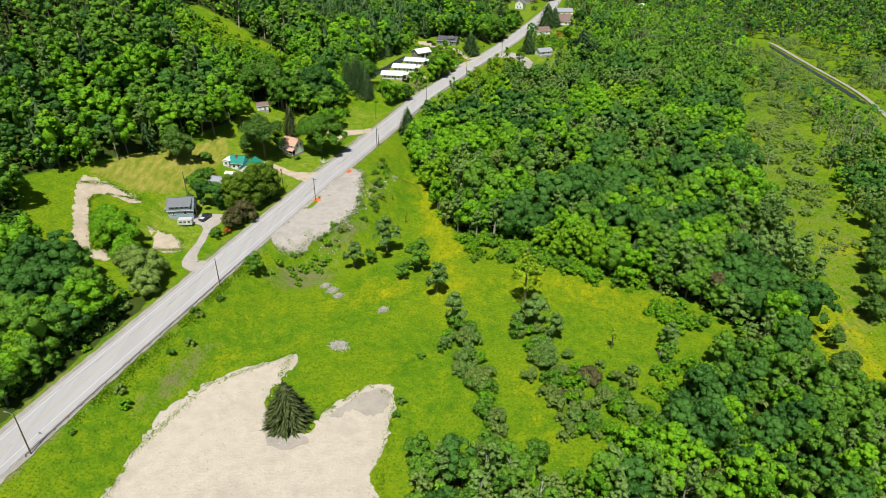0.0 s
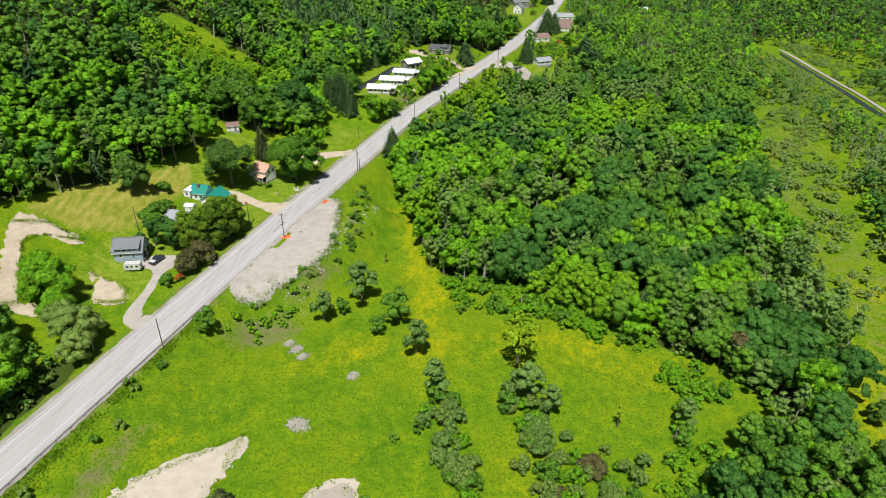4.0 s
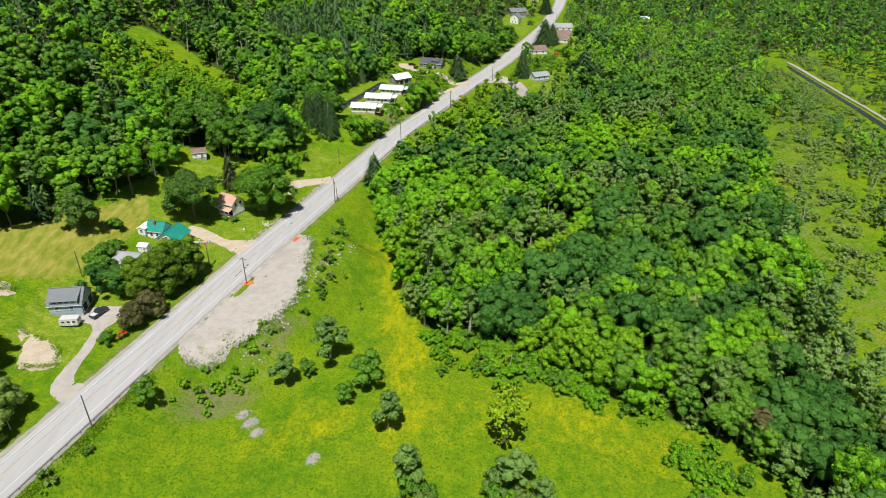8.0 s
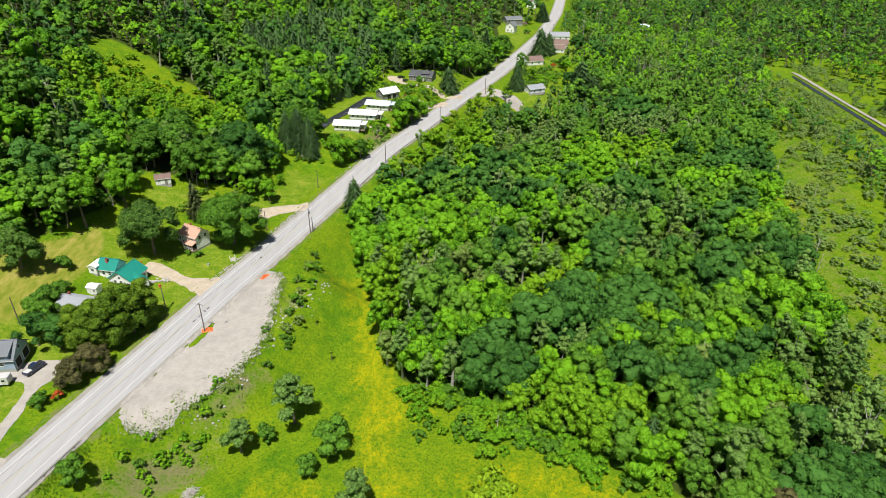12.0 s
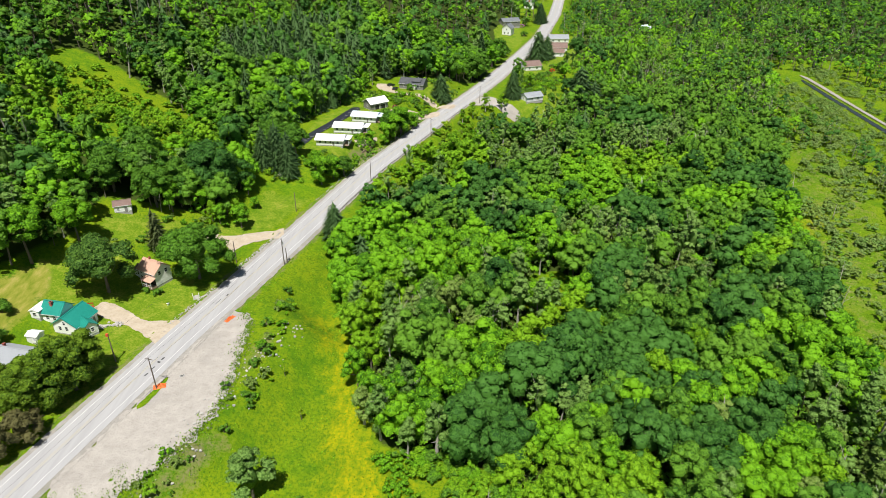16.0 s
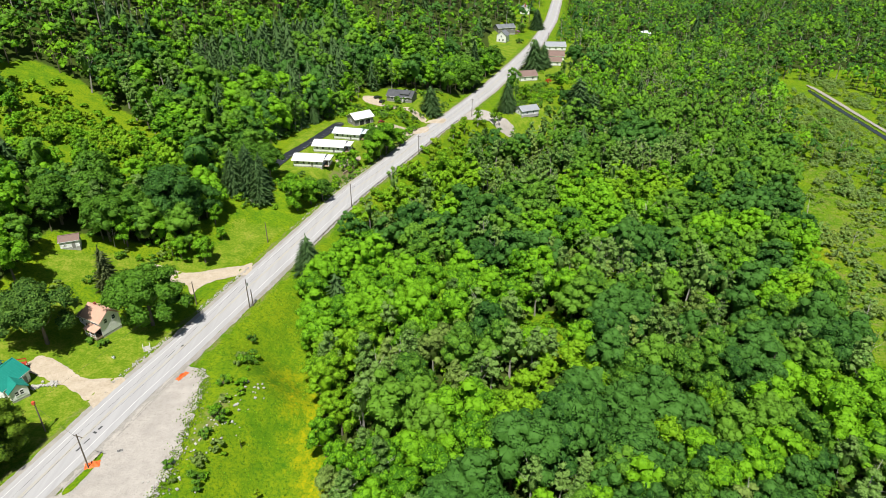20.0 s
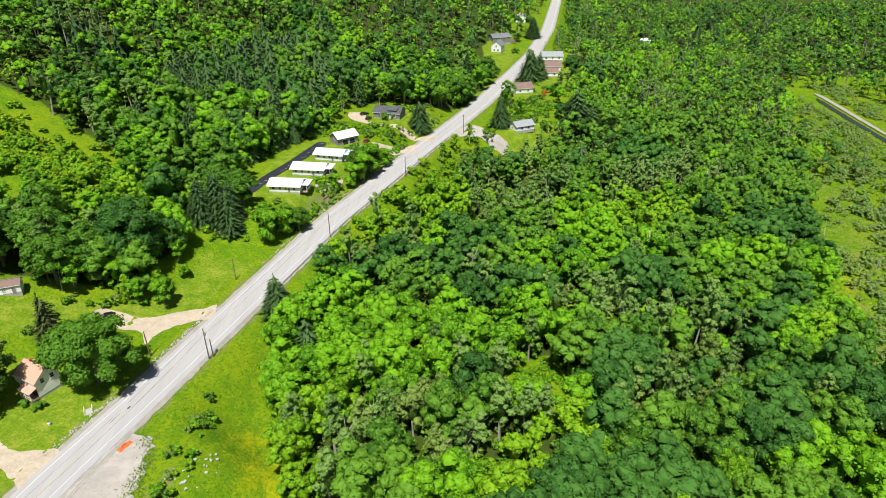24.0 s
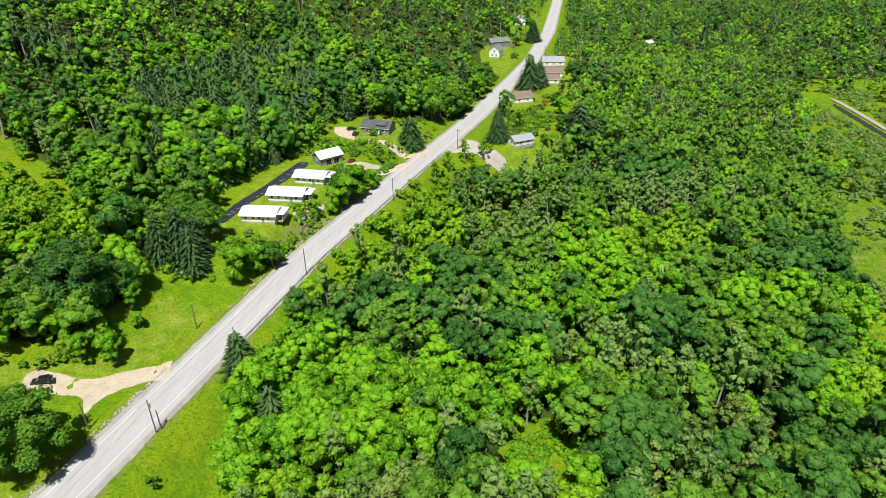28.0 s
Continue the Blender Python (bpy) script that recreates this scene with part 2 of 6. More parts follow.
WHITE_ROOF = plain("white_metal_roofing", (0.72, 0.73, 0.74), (0.84, 0.84, 0.84), 1.2, 0.25, 0.45, 0.0, 0.1)
ICE_ROOF = plain("pale_blue_metal_roofing", (0.52, 0.62, 0.68), (0.68, 0.76, 0.80), 1.2, 0.25, 0.45, 0.0, 0.1)
BRICK = plain("red_brick", (0.28, 0.06, 0.045), (0.42, 0.12, 0.09), 5, 0.6, 0.9)
RED_WOOD = plain("red_stained_wood", (0.34, 0.035, 0.02), (0.48, 0.07, 0.035), 3, 0.5, 0.7)
TRIM = plain("white_trim_paint", (0.70, 0.70, 0.70), (0.82, 0.82, 0.82), 5, 0.5, 0.55)
RED_BOX = plain("orange_red_paint", (0.55, 0.07, 0.03), (0.75, 0.14, 0.06), 4, 0.5, 0.5)
CONCRETE = plain("grey_concrete", (0.34, 0.33, 0.32), (0.46, 0.45, 0.43), 3, 0.4, 0.9)
DARK_GAP = plain("dark_interior", (0.018, 0.018, 0.020), (0.035, 0.035, 0.038), 2, 0.4, 0.8)
TARP = plain("black_plastic_sheet", (0.012, 0.014, 0.020), (0.045, 0.05, 0.065), 1.4, 0.4, 0.32, 0, 0.6, 0.15, 0.5)
TIMBER = plain("weathered_timber", (0.24, 0.17, 0.11), (0.40, 0.31, 0.22), 4, 0.6, 0.85)
RUBBER = plain("black_rubber", (0.015, 0.015, 0.015), (0.03, 0.03, 0.03), 8, 1, 0.8)
BLUE_PLASTIC = plain("blue_plastic", (0.02, 0.06, 0.45), (0.03, 0.09, 0.6), 4, 0.5, 0.5)
ORANGE_NET = plain("orange_safety_netting", (0.62, 0.09, 0.02), (0.85, 0.20, 0.05), 3, 0.6, 0.6)
WATER = plain("dark_creek_water", (0.015, 0.020, 0.014), (0.03, 0.035, 0.025), 0.6, 0.2, 0.12, 0, 0.15, 0.05, 0.5)
WIRE = plain("black_cable", (0.02, 0.02, 0.02), (0.05, 0.05, 0.05), 8, 1, 0.6)


def paint(name, c):
    n = Nodes(name)
    n.bsdf.inputs["Coat Weight"].default_value = 0.6
    return n.done(n.mix(n.noise(1.5, 3), c, tuple(v * 0.85 for v in c)), 0.35, 0.1, 0.5)


GLASS = Nodes("window_glass").done((0.03, 0.04, 0.05), 0.08, 0.0, 0.6)

# ---- terrain ----
# road centreline: y, x
ROAD_Y = np.array([-400, 0, 103, 203, 215, 232, 244, 262, 290, 350, 370, 425, 461, 507, 568, 650, 767, 950, 1300, 3000], float)
ROAD_X = np.array([-235, -121, -91.9, -61.1, -57.2, -52.2, -47.6, -41.6, -32.2, -12.6, -4.0, 19.0, 34.7, 53.0, 74.5, 103, 134, 172, 240, 560], float)
YS = np.arange(-400.0, 3000.0, 2.0)
_k = np.hanning(15) / np.hanning(15).sum()
XS = np.convolve(np.pad(np.interp(YS, ROAD_Y, ROAD_X), 7, mode="edge"), _k, mode="valid")
SLOPE = np.gradient(XS, YS)
COS = 1 / np.sqrt(1 + SLOPE * SLOPE)


def smooth(a, b, v):
    u = np.clip((v - a) / (b - a), 0, 1)
    return u * u * (3 - 2 * u)


def bump(v, a, b, c, d):
    """Rises from a to b, falls from c to d."""
    return smooth(a, b, v) * (1 - smooth(c, d, v))


def road_z(y):
    return 0.0155 * (np.minimum(y, 440.0) - 211) + 0.012 * np.maximum(y - 600.0, 0)


def off_road(x, y):
    """Signed distance to the road's centreline, to its right."""
    return (x - np.interp(y, YS, XS)) * np.interp(y, YS, COS)


def height(x, y):
    x, y = np.asarray(x, float), np.asarray(y, float)
    d, zr = off_road(x, y), road_z(y)
    # valley on the right
    edge = 6.5 + 17 * bump(y, 172, 192, 232, 256) + 38 * bump(y, 425, 470, 620, 700)
    valley = -8.5 - 0.02 * np.clip(d - 60, 0, 220) + 0.10 * np.maximum(d - 400, 0) + 0.35 * np.sin(x * 0.05 + 1) * np.sin(y * 0.043)
    right = zr + (valley - zr) * smooth(0, 20, d - edge)
    # terrace and hill on the left
    u = -d
    bank = bump(y, 318, 345, 480, 520)
    foot = 31 - 8 * bump(y, 245, 275, 330, 345) + 22 * bump(y, 330, 350, 500, 540)
    rise = 0.40 * np.maximum(u - foot, 0)
    rise = np.where(rise > 70, 70 + 45 * (1 - np.exp(-(rise - 70) / 45)), rise)
    left = zr - 0.35 * bump(u, 6.5, 8.5, 9, 12) + 1.8 * smooth(9, 30, u) * (1 - bank) + 6.0 * smooth(8.5, 19, u) * bank + rise
    left = left + 0.5 * smooth(40, 70, u) * np.sin(x * 0.045) * np.sin(y * 0.052 + 2)
    return np.where(d > 0, right, left)


def z_at(x, y):
    return float(height(x, y))


def inside(poly, x, y):
    """Whether points lie within a polygon."""
    hit = np.zeros(np.shape(x), bool)
    for (ax, ay), (bx, by) in zip(poly, poly[1:] + poly[:1]):
        cut = (ay > y) != (by > y)
        hit ^= cut & (x < (bx - ax) * (y - ay) / (by - ay + 1e-9) + ax)
    return hit


def near_poly(poly, x, y, soft=4.0):
    """1 well inside a polygon, 0 outside, with a soft edge."""
    far = np.full(np.shape(x), 1e9)
    for (ax, ay), (bx, by) in zip(poly, poly[1:] + poly[:1]):
        dx, dy = bx - ax, by - ay
        u = np.clip(((x - ax) * dx + (y - ay) * dy) / (dx * dx + dy * dy + 1e-9), 0, 1)
        far = np.minimum(far, np.hypot(x - ax - u * dx, y - ay - u * dy))
    s = np.where(inside(poly, x, y), far, -far)
    return np.clip(0.5 + s / soft / 2, 0, 1)


class Geo:
    """Gathers vertices and faces of one mesh."""

    def __init__(self):
        self.v, self.f, self.k = [], [], []

    def add(self, verts, faces, k=0):
        n = len(self.v)
        self.v += [tuple(p) for p in verts]
        self.f += [tuple(i + n for i in f) for f in faces]
        self.k += [k] * len(faces)
        return self

    def box(self, c, s, m=None, k=0):
        x, y, z = (v / 2 for v in s)
        p = [Vector((c[0] + a * x, c[1] + b * y, c[2] + d * z)) for d in (-1, 1) for a, b in ((-1, -1), (1, -1), (1, 1), (-1, 1))]
        if m:
            p = [m @ q for q in p]
        return self.add(p, [(3, 2, 1, 0), (4, 5, 6, 7), (0, 1, 5, 4), (1, 2, 6, 5), (2, 3, 7, 6), (3, 0, 4, 7)], k)

    def prism(self, outline, a, b, axis=1, k=0):
        """A flat outline of (u, z) drawn out along an axis from a to b."""
        n = len(outline)
        at = lambda u, w, z: (u, w, z) if axis == 1 else (w, u, z)
        v = [at(u, w, z) for w in (a, b) for u, z in outline]
        return self.add(v, [tuple(range(n)), tuple(range(2 * n - 1, n - 1, -1))] + [(i, (i + 1) % n, n + (i + 1) % n, n + i) for i in range(n)], k)

    def tube(self, pts, radii, sides=6, k=0, cap=True):
        pts = [Vector(p) for p in pts]
        v = []
        for i, (p, r) in enumerate(zip(pts, radii)):
            d = (pts[min(i + 1, len(pts) - 1)] - pts[max(i - 1, 0)]).normalized()
            a = d.cross(Vector((0.31, 0.95, 0.05))).normalized()
            b = d.cross(a)
            v += [p + r * (math.cos(t) * a + math.sin(t) * b) for t in (2 * math.pi * j / sides for j in range(sides))]
        f = [(i * sides + j, i * sides + (j + 1) % sides, (i + 1) * sides + (j + 1) % sides, (i + 1) * sides + j) for i in range(len(pts) - 1) for j in range(sides)]
        if cap:
            f += [tuple(range(sides - 1, -1, -1)), tuple(range((len(pts) - 1) * sides, len(pts) * sides))]
        return self.add(v, f, k)

    def mesh(self, name, *mats, smooth_faces=False):
        me = bpy.data.meshes.new(name)
        me.from_pydata(self.v, [], self.f)
        for m in mats:
            me.materials.append(m)
        if len(mats) > 1:
            me.polygons.foreach_set("material_index", self.k)
        if smooth_faces:
            me.polygons.foreach_set("use_smooth", [True] * len(self.f))
        me.update()
        return me


def part(name, geo, material, parent, label=""):
    ob = new(name, geo.mesh(name, material) if isinstance(geo, Geo) else geo)
    ob.parent = parent
    return tagged(ob, label)


def thing(name, m, label, category, group="", kind=""):
    ob = new(name)
    ob.matrix_basis = m
    return tagged(ob, label, category, group, kind)


def quad_mesh(name, quads, mats, index=None, tint=None):
    """A mesh of loose quads, from an array of n x 4 x 3; four more rows, if given, are the ways the clump faces at the corners."""
    n = len(quads)
    me = bpy.data.meshes.new(name)
    me.vertices.add(4 * n)
    me.vertices.foreach_set("co", np.ascontiguousarray(quads[:, :4], np.float32).ravel())
    me.loops.add(4 * n)
    me.loops.foreach_set("vertex_index", np.arange(4 * n, dtype=np.int32))
    me.polygons.add(n)
    me.polygons.foreach_set("loop_start", np.arange(0, 4 * n, 4, dtype=np.int32))
    if quads.shape[1] == 8:
        me.attributes.new("clump", "FLOAT_VECTOR", "POINT").data.foreach_set("vector", np.ascontiguousarray(quads[:, 4:], np.float32).ravel())
    me.attributes.new("tint", "FLOAT", "POINT").data.foreach_set("value", np.repeat(np.full(n, 0.4) if tint is None else tint, 4).astype(np.float32))
    for m in mats:
        me.materials.append(m)
    if index is not None:
        me.polygons.foreach_set("material_index", np.ascontiguousarray(index, np.int32))
    me.update(calc_edges=True)
    me.validate()
    return me


def moved(q, scale, turn, x, y, z):
    """Leaf quads scaled, turned about the upright axis and moved; their clump directions turned alike."""
    c, w = math.cos(turn), math.sin(turn)
    v = q * scale
    v[:, 4:] = q[:, 4:]
    v = np.stack([v[..., 0] * c - v[..., 1] * w, v[..., 0] * w + v[..., 1] * c, v[..., 2]], -1)
    v[:, :4] += (x, y, z)
    return v


# ---- woods, clearings and fields, as plan outlines ----
VALLEY_WOOD = [(-18, 290), (-12, 250), (-5, 219), (2, 199), (9, 196), (29, 191), (42, 177), (58, 173), (68, 162), (80, 156), (90, 140), (100, 128), (122, 165), (130, 210),
               (140, 250), (152, 300), (172, 350), (200, 420), (228, 470), (262, 560), (300, 700), (200, 700), (125, 640), (118, 560), (100, 470), (58, 428), (27, 402), (5, 352), (-8, 318)]
GLADE = [(44, 276), (60, 280), (66, 262), (54, 252), (44, 262)]
SOUTH_WOOD = [(-9, 66), (-4, 90), (14, 88), (28, 84), (44, 98), (60, 108), (72, 122), (86, 138), (104, 128), (108, 112), (128, 120), (150, 130), (150, 60), (60, 40)]
MARSH = [(108, 110), (104, 128), (124, 166), (132, 210), (142, 250), (154, 300), (175, 350), (205, 420), (226, 420), (232, 390), (212, 330), (190, 280), (172, 230), (168, 200), (146, 150)]
HILL_WOOD = [(-110, 60), (-103.5, 100), (-99, 114), (-94.5, 130), (-92, 139), (-108, 149), (-122, 152), (-132, 168), (-145, 182), (-131, 204), (-113, 226), (-104, 250), (-94, 264), (-94, 284), (-80, 288), (-66, 291),
             (-58, 297), (-60, 306), (-55, 316), (-62, 328), (-58, 346), (-53, 372), (-50, 392), (-40, 415), (-30, 430), (-26, 446), (-20, 476), (0, 490), (24, 476), (46, 500), (62, 560), (66, 640), (60, 800), (-600, 900), (-600, 0)]
FIELD = [(-131, 200), (-122, 224), (-108, 238), (-98, 254), (-92, 246), (-94, 236), (-99, 212), (-104, 203), (-114, 199)]
UPPER_MEADOW = [(-158, 374), (-150, 386), (-136, 384), (-112, 372), (-94, 364), (-86, 354), (-100, 342), (-108, 326), (-125, 330), (-140, 350)]
LAWNS = [
    [(-104, 204), (-94, 214), (-78, 222), (-66, 206), (-84, 196), (-84, 172), (-96, 168), (-108, 182)],
    [(-98, 254), (-88, 262), (-60, 262), (-46, 250), (-58, 224), (-66, 212), (-80, 222), (-92, 238)],
    [(-90, 266), (-62, 276), (-44, 292), (-34, 318), (-50, 320), (-52, 304), (-58, 290), (-76, 284), (-92, 278)],
    [(-46, 358), (-24, 352), (8, 402), (-6, 424), (-30, 424), (-44, 396)],
    [(-8, 446), (14, 438), (34, 462), (24, 474), (-4, 474)],
    [(60, 440), (72, 430), (92, 452), (90, 482), (70, 478)],
    [(70, 520), (94, 520), (130, 570), (140, 640), (118, 650), (96, 590)],
    [(50, 560), (64, 572), (92, 650), (86, 700), (64, 680)],
]


def gauss(x, y, cx, cy, r, stretch=1.0, turn=0.0):
    c, s = math.cos(turn), math.sin(turn)
    u, w = (x - cx) * c + (y - cy) * s, -(x - cx) * s + (y - cy) * c
    return np.exp(-(u * u / (r * stretch) ** 2 + w * w / r**2))


def steps(*spans):
    out = []
    for a, b, s in spans:
        out.append(np.arange(a, b, s))
    return np.concatenate(out + [np.array([spans[-1][1]])])


gx = steps((-3000, -600, 200), (-600, -200, 10), (-200, 210, 2.5), (210, 420, 6), (420, 700, 20), (700, 3000, 200))
gy = steps((-1500, -60, 120), (-60, 60, 10), (60, 430, 2.5), (430, 760, 6), (760, 1200, 20), (1200, 4200, 200))
GX, GY = np.meshgrid(gx, gy)
GZ = height(GX, GY)
ny, nx = GX.shape
idx = np.arange(nx * ny).reshape(ny, nx)
gf = np.stack([idx[:-1, :-1], idx[:-1, 1:], idx[1:, 1:], idx[1:, :-1]], -1).reshape(-1, 4)
gq = np.stack([GX, GY, GZ], -1).reshape(-1, 3)
gm = bpy.data.meshes.new("ground")
gm.vertices.add(len(gq))
gm.vertices.foreach_set("co", gq.astype(np.float32).ravel())
gm.loops.add(gf.size)
gm.loops.foreach_set("vertex_index", gf.astype(np.int32).ravel())
gm.polygons.add(len(gf))
gm.polygons.foreach_set("loop_start", np.arange(0, gf.size, 4, dtype=np.int32))
gm.polygons.foreach_set("use_smooth", np.ones(len(gf), bool))
gm.materials.append(GROUND)
gm.update(calc_edges=True)
gm.validate()
D = off_road(GX, GY)
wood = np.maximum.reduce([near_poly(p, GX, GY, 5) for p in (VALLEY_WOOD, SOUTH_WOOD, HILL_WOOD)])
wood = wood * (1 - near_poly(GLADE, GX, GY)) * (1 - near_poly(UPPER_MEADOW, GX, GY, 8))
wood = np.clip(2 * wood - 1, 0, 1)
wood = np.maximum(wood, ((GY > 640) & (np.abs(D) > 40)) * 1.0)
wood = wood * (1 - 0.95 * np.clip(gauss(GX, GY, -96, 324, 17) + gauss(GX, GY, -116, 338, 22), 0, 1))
marsh = near_poly(MARSH, GX, GY, 8)
flower = sum(w * gauss(GX, GY, *g) for w, g in (
    (0.5, (-112, 350, 16, 1.6, 0.6)), (0.6, (-9, 228, 7, 3.4, 1.75)), (0.5, (-20, 246, 6, 2, 1.7)), (0.6, (14, 166, 8, 3, 0.2)), (0.5, (30, 160, 10, 2, 0.4)), (0.55, (60, 150, 10, 2, 2.6)), (0.5, (20, 118, 4, 3, 1.9)), (0.6, (-14, 122, 4, 2, 0.6)), (0.25, (-62, 122, 5, 2.5, 0.9)),
    (1.0, (-11, 243, 5, 2.4, 1.75)), (0.75, (-6, 215, 5, 3.5, 1.6)), (1.0, (-3, 196, 7, 1.8, 1.5)), (0.9, (8, 188, 5, 1.4, 0.2)), (0.55, (0, 160, 6, 4, 1.5)),
    (1.2, (121, 157, 8, 2.2, 1.3)), (1.5, (117, 136, 9, 2.2, 1.4)), (1.2, (114, 124, 6)), (0.9, (152, 196, 8)), (0.8, (-25, 158, 6, 2, 0.4)), (0.7, (-2, 176, 6, 2.4, 1.6)), (0.2, (-60, 131, 5, 3, 0.9)), (0.2, (-64, 111, 4, 2.5, 0.8)), (0.7, (81, 150, 4)), (0.25, (-57, 126, 10, 2, 0.8)), (0.3, (-38, 122, 6)), (0.5, (48, 165, 12, 1.6, 2.8)), (0.5, (72, 158, 8)), (0.6, (24, 100, 4, 3, 1.8)),
    (0.2, (160, 300, 22, 3, 1.0)), (0.4, (175, 330, 8, 2, 1.0)), (0.4, (-44, 150, 9, 2, 0.3)), (0.45, (-22, 165, 7, 2, 2.6))))
# roadside strip below the overhanging hill trees, painted dark like the wood's shaded ground
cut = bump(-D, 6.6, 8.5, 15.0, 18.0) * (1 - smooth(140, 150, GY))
verge = bump(np.abs(D), 5.0, 6.0, 7.5, 10.0) * (GY < 700) * 0.55
scrub = 0.62 * gauss(GX, GY, -48, 166, 9, 2.2, 0.5) + 0.6 * gauss(GX, GY, -36, 190, 6, 2.6, 0.9) + 0.6 * gauss(GX, GY, -30, 225, 4, 4, 1.4) + 0.6 * gauss(GX, GY, -70, 115, 5, 5, 1.25) + 0.75 * gauss(GX, GY, -18, 364, 5, 3.4, 1.1)
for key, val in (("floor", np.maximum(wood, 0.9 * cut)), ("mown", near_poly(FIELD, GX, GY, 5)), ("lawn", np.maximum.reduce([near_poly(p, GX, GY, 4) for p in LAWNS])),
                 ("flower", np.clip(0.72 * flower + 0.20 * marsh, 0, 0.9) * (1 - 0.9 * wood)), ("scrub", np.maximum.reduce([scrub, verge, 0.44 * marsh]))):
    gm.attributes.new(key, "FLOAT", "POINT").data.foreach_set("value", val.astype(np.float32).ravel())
tagged(new("ground", gm), "bright green meadow and valley floor with yellow flower patches", "ground", kind="structure")

# ---- road ----


def strip(a, b, y0, y1, lift, step=2.0, ragged=0.0):
    """A band along the road between two distances from its centreline."""
    g, ys = Geo(), np.arange(y0, y1 + step, step)
    xc, c, s = np.interp(ys, YS, XS), np.interp(ys, YS, COS), np.interp(ys, YS, SLOPE * COS)
    zs = road_z(ys)
    rows = max(1, int(abs(b - a) / 2.5))
    v = []
    for i in range(len(ys)):
        for r in range(rows + 1):
            d = a + (b - a) * r / rows
            if ragged and r in (0, rows):
                d += ragged * (noise.noise((ys[i] * 0.35, d, 3)) + 0.6 * noise.noise((ys[i] * 1.1, d, 7)))
            x, y = xc[i] + d * c[i], ys[i] - d * s[i]
            v.append((x, y, max(zs[i], z_at(x, y)) + lift))
    m = rows + 1
    g.add(v, [(i * m + r, i * m + r + 1, (i + 1) * m + r + 1, (i + 1) * m + r) for i in range(len(ys) - 1) for r in range(rows)])
    return g


road = tagged(new("road", strip(-4.6, 5.0, -300, 1250, 0.10).mesh("road", ASPHALT)), "two-lane light grey worn asphalt country road", "road", kind="structure")
part("edge_line", strip(-3.32, -3.16, -300, 1250, 0.125), WHITE_LINE, road)
part("edge_line", strip(3.16, 3.32, -300, 1250, 0.125), WHITE_LINE, road)
part("centre_line", strip(-0.26, -0.12, -300, 1250, 0.125), YELLOW_LINE, road)
part("centre_line", strip(0.12, 0.26, -300, 1250, 0.125), YELLOW_LINE, road)
for x, y, w, d, turn in ((-53.9, 221.1, 0.45, 1.1, -20), (-54.4, 219.7, 0.9, 0.5, -20), (-55.0, 217.2, 0.25, 1.6, -20), (-55.7, 214.9, 0.35, 1.3, -20), (-47.6, 247.2, 0.12, 3.0, -17), (-45.9, 250.6, 0.5, 0.8, -17)):
    part("tar_patch", Geo().box((0, 0, 0), (w, d, 0.012), pose(x, y, float(road_z(y)) + 0.125, 0, 0, turn)), TAR, road, "dark tar patch on the asphalt")
for a, b in ((-6.0, -4.4), (4.8, 6.6)):
    tagged(new("road_shoulder", strip(a, b, -300, 1250, 0.06, 1.0, 0.5).mesh("road_shoulder", VERGE)), "pale gravel road shoulder beside the asphalt", "shoulder", kind="structure")


def patch(name, outline, material, lift, label, category, ragged=0.5, step=1.6, relief=0.0):
    """A sheet of bare ground laid over the terrain, with a ragged edge."""
    from mathutils import geometry
    ring = []
    n = len(outline)
    for i in range(n):
        p0, p1, p2, p3 = (Vector(outline[(i + k) % n]) for k in (-1, 0, 1, 2))
        m = max(2, int((p2 - p1).length / 0.7))
        for j in range(m):
            t = j / m
            q = 0.5 * (2 * p1 + (p2 - p0) * t + (2 * p0 - 5 * p1 + 4 * p2 - p3) * t * t + (3 * p1 - p0 - 3 * p2 + p3) * t**3)
            w = Vector((noise.noise((q.x * 0.4, q.y * 0.4, 1)) + 0.8 * noise.noise((q.x * 1.5, q.y * 1.5, 5)), noise.noise((q.x * 0.5, q.y * 0.5, 9)) + 0.7 * noise.noise((q.x * 1.7, q.y * 1.7, 4))))
            ring.append(q + ragged * w)
    xs, ys = [q.x for q in ring], [q.y for q in ring]
    X, Y = np.meshgrid(np.arange(min(xs), max(xs), step), np.arange(min(ys), max(ys), step))
    X, Y = X.ravel() + 0.3 * np.sin(Y.ravel() * 7), Y.ravel()
    ok = near_poly([(q.x, q.y) for q in ring], X, Y, 1.0) > 0.75
    pts = ring + [Vector((a, b)) for a, b in zip(X[ok], Y[ok])]
    m = len(ring)
    vs, _, fs, *_ = geometry.delaunay_2d_cdt(pts, [(i, (i + 1) % m) for i in range(m)], [], 1, 1e-4)
    poly = [(q.x, q.y) for q in ring]
    px, py = np.array([q.x for q in vs]), np.array([q.y for q in vs])
    rim = near_poly(poly, px, py, 3.0) * 2 - 1
    zz = height(px, py) + lift + relief * np.clip(rim, 0, 1) * np.array([0.75 + noise.noise((a * 0.13, b * 0.13, 2)) for a, b in zip(px, py)])
    ob = new(name, Geo().add(list(zip(px, py, zz)), fs).mesh(name, material, smooth_faces=True))
    return tagged(ob, label, category, kind="structure")


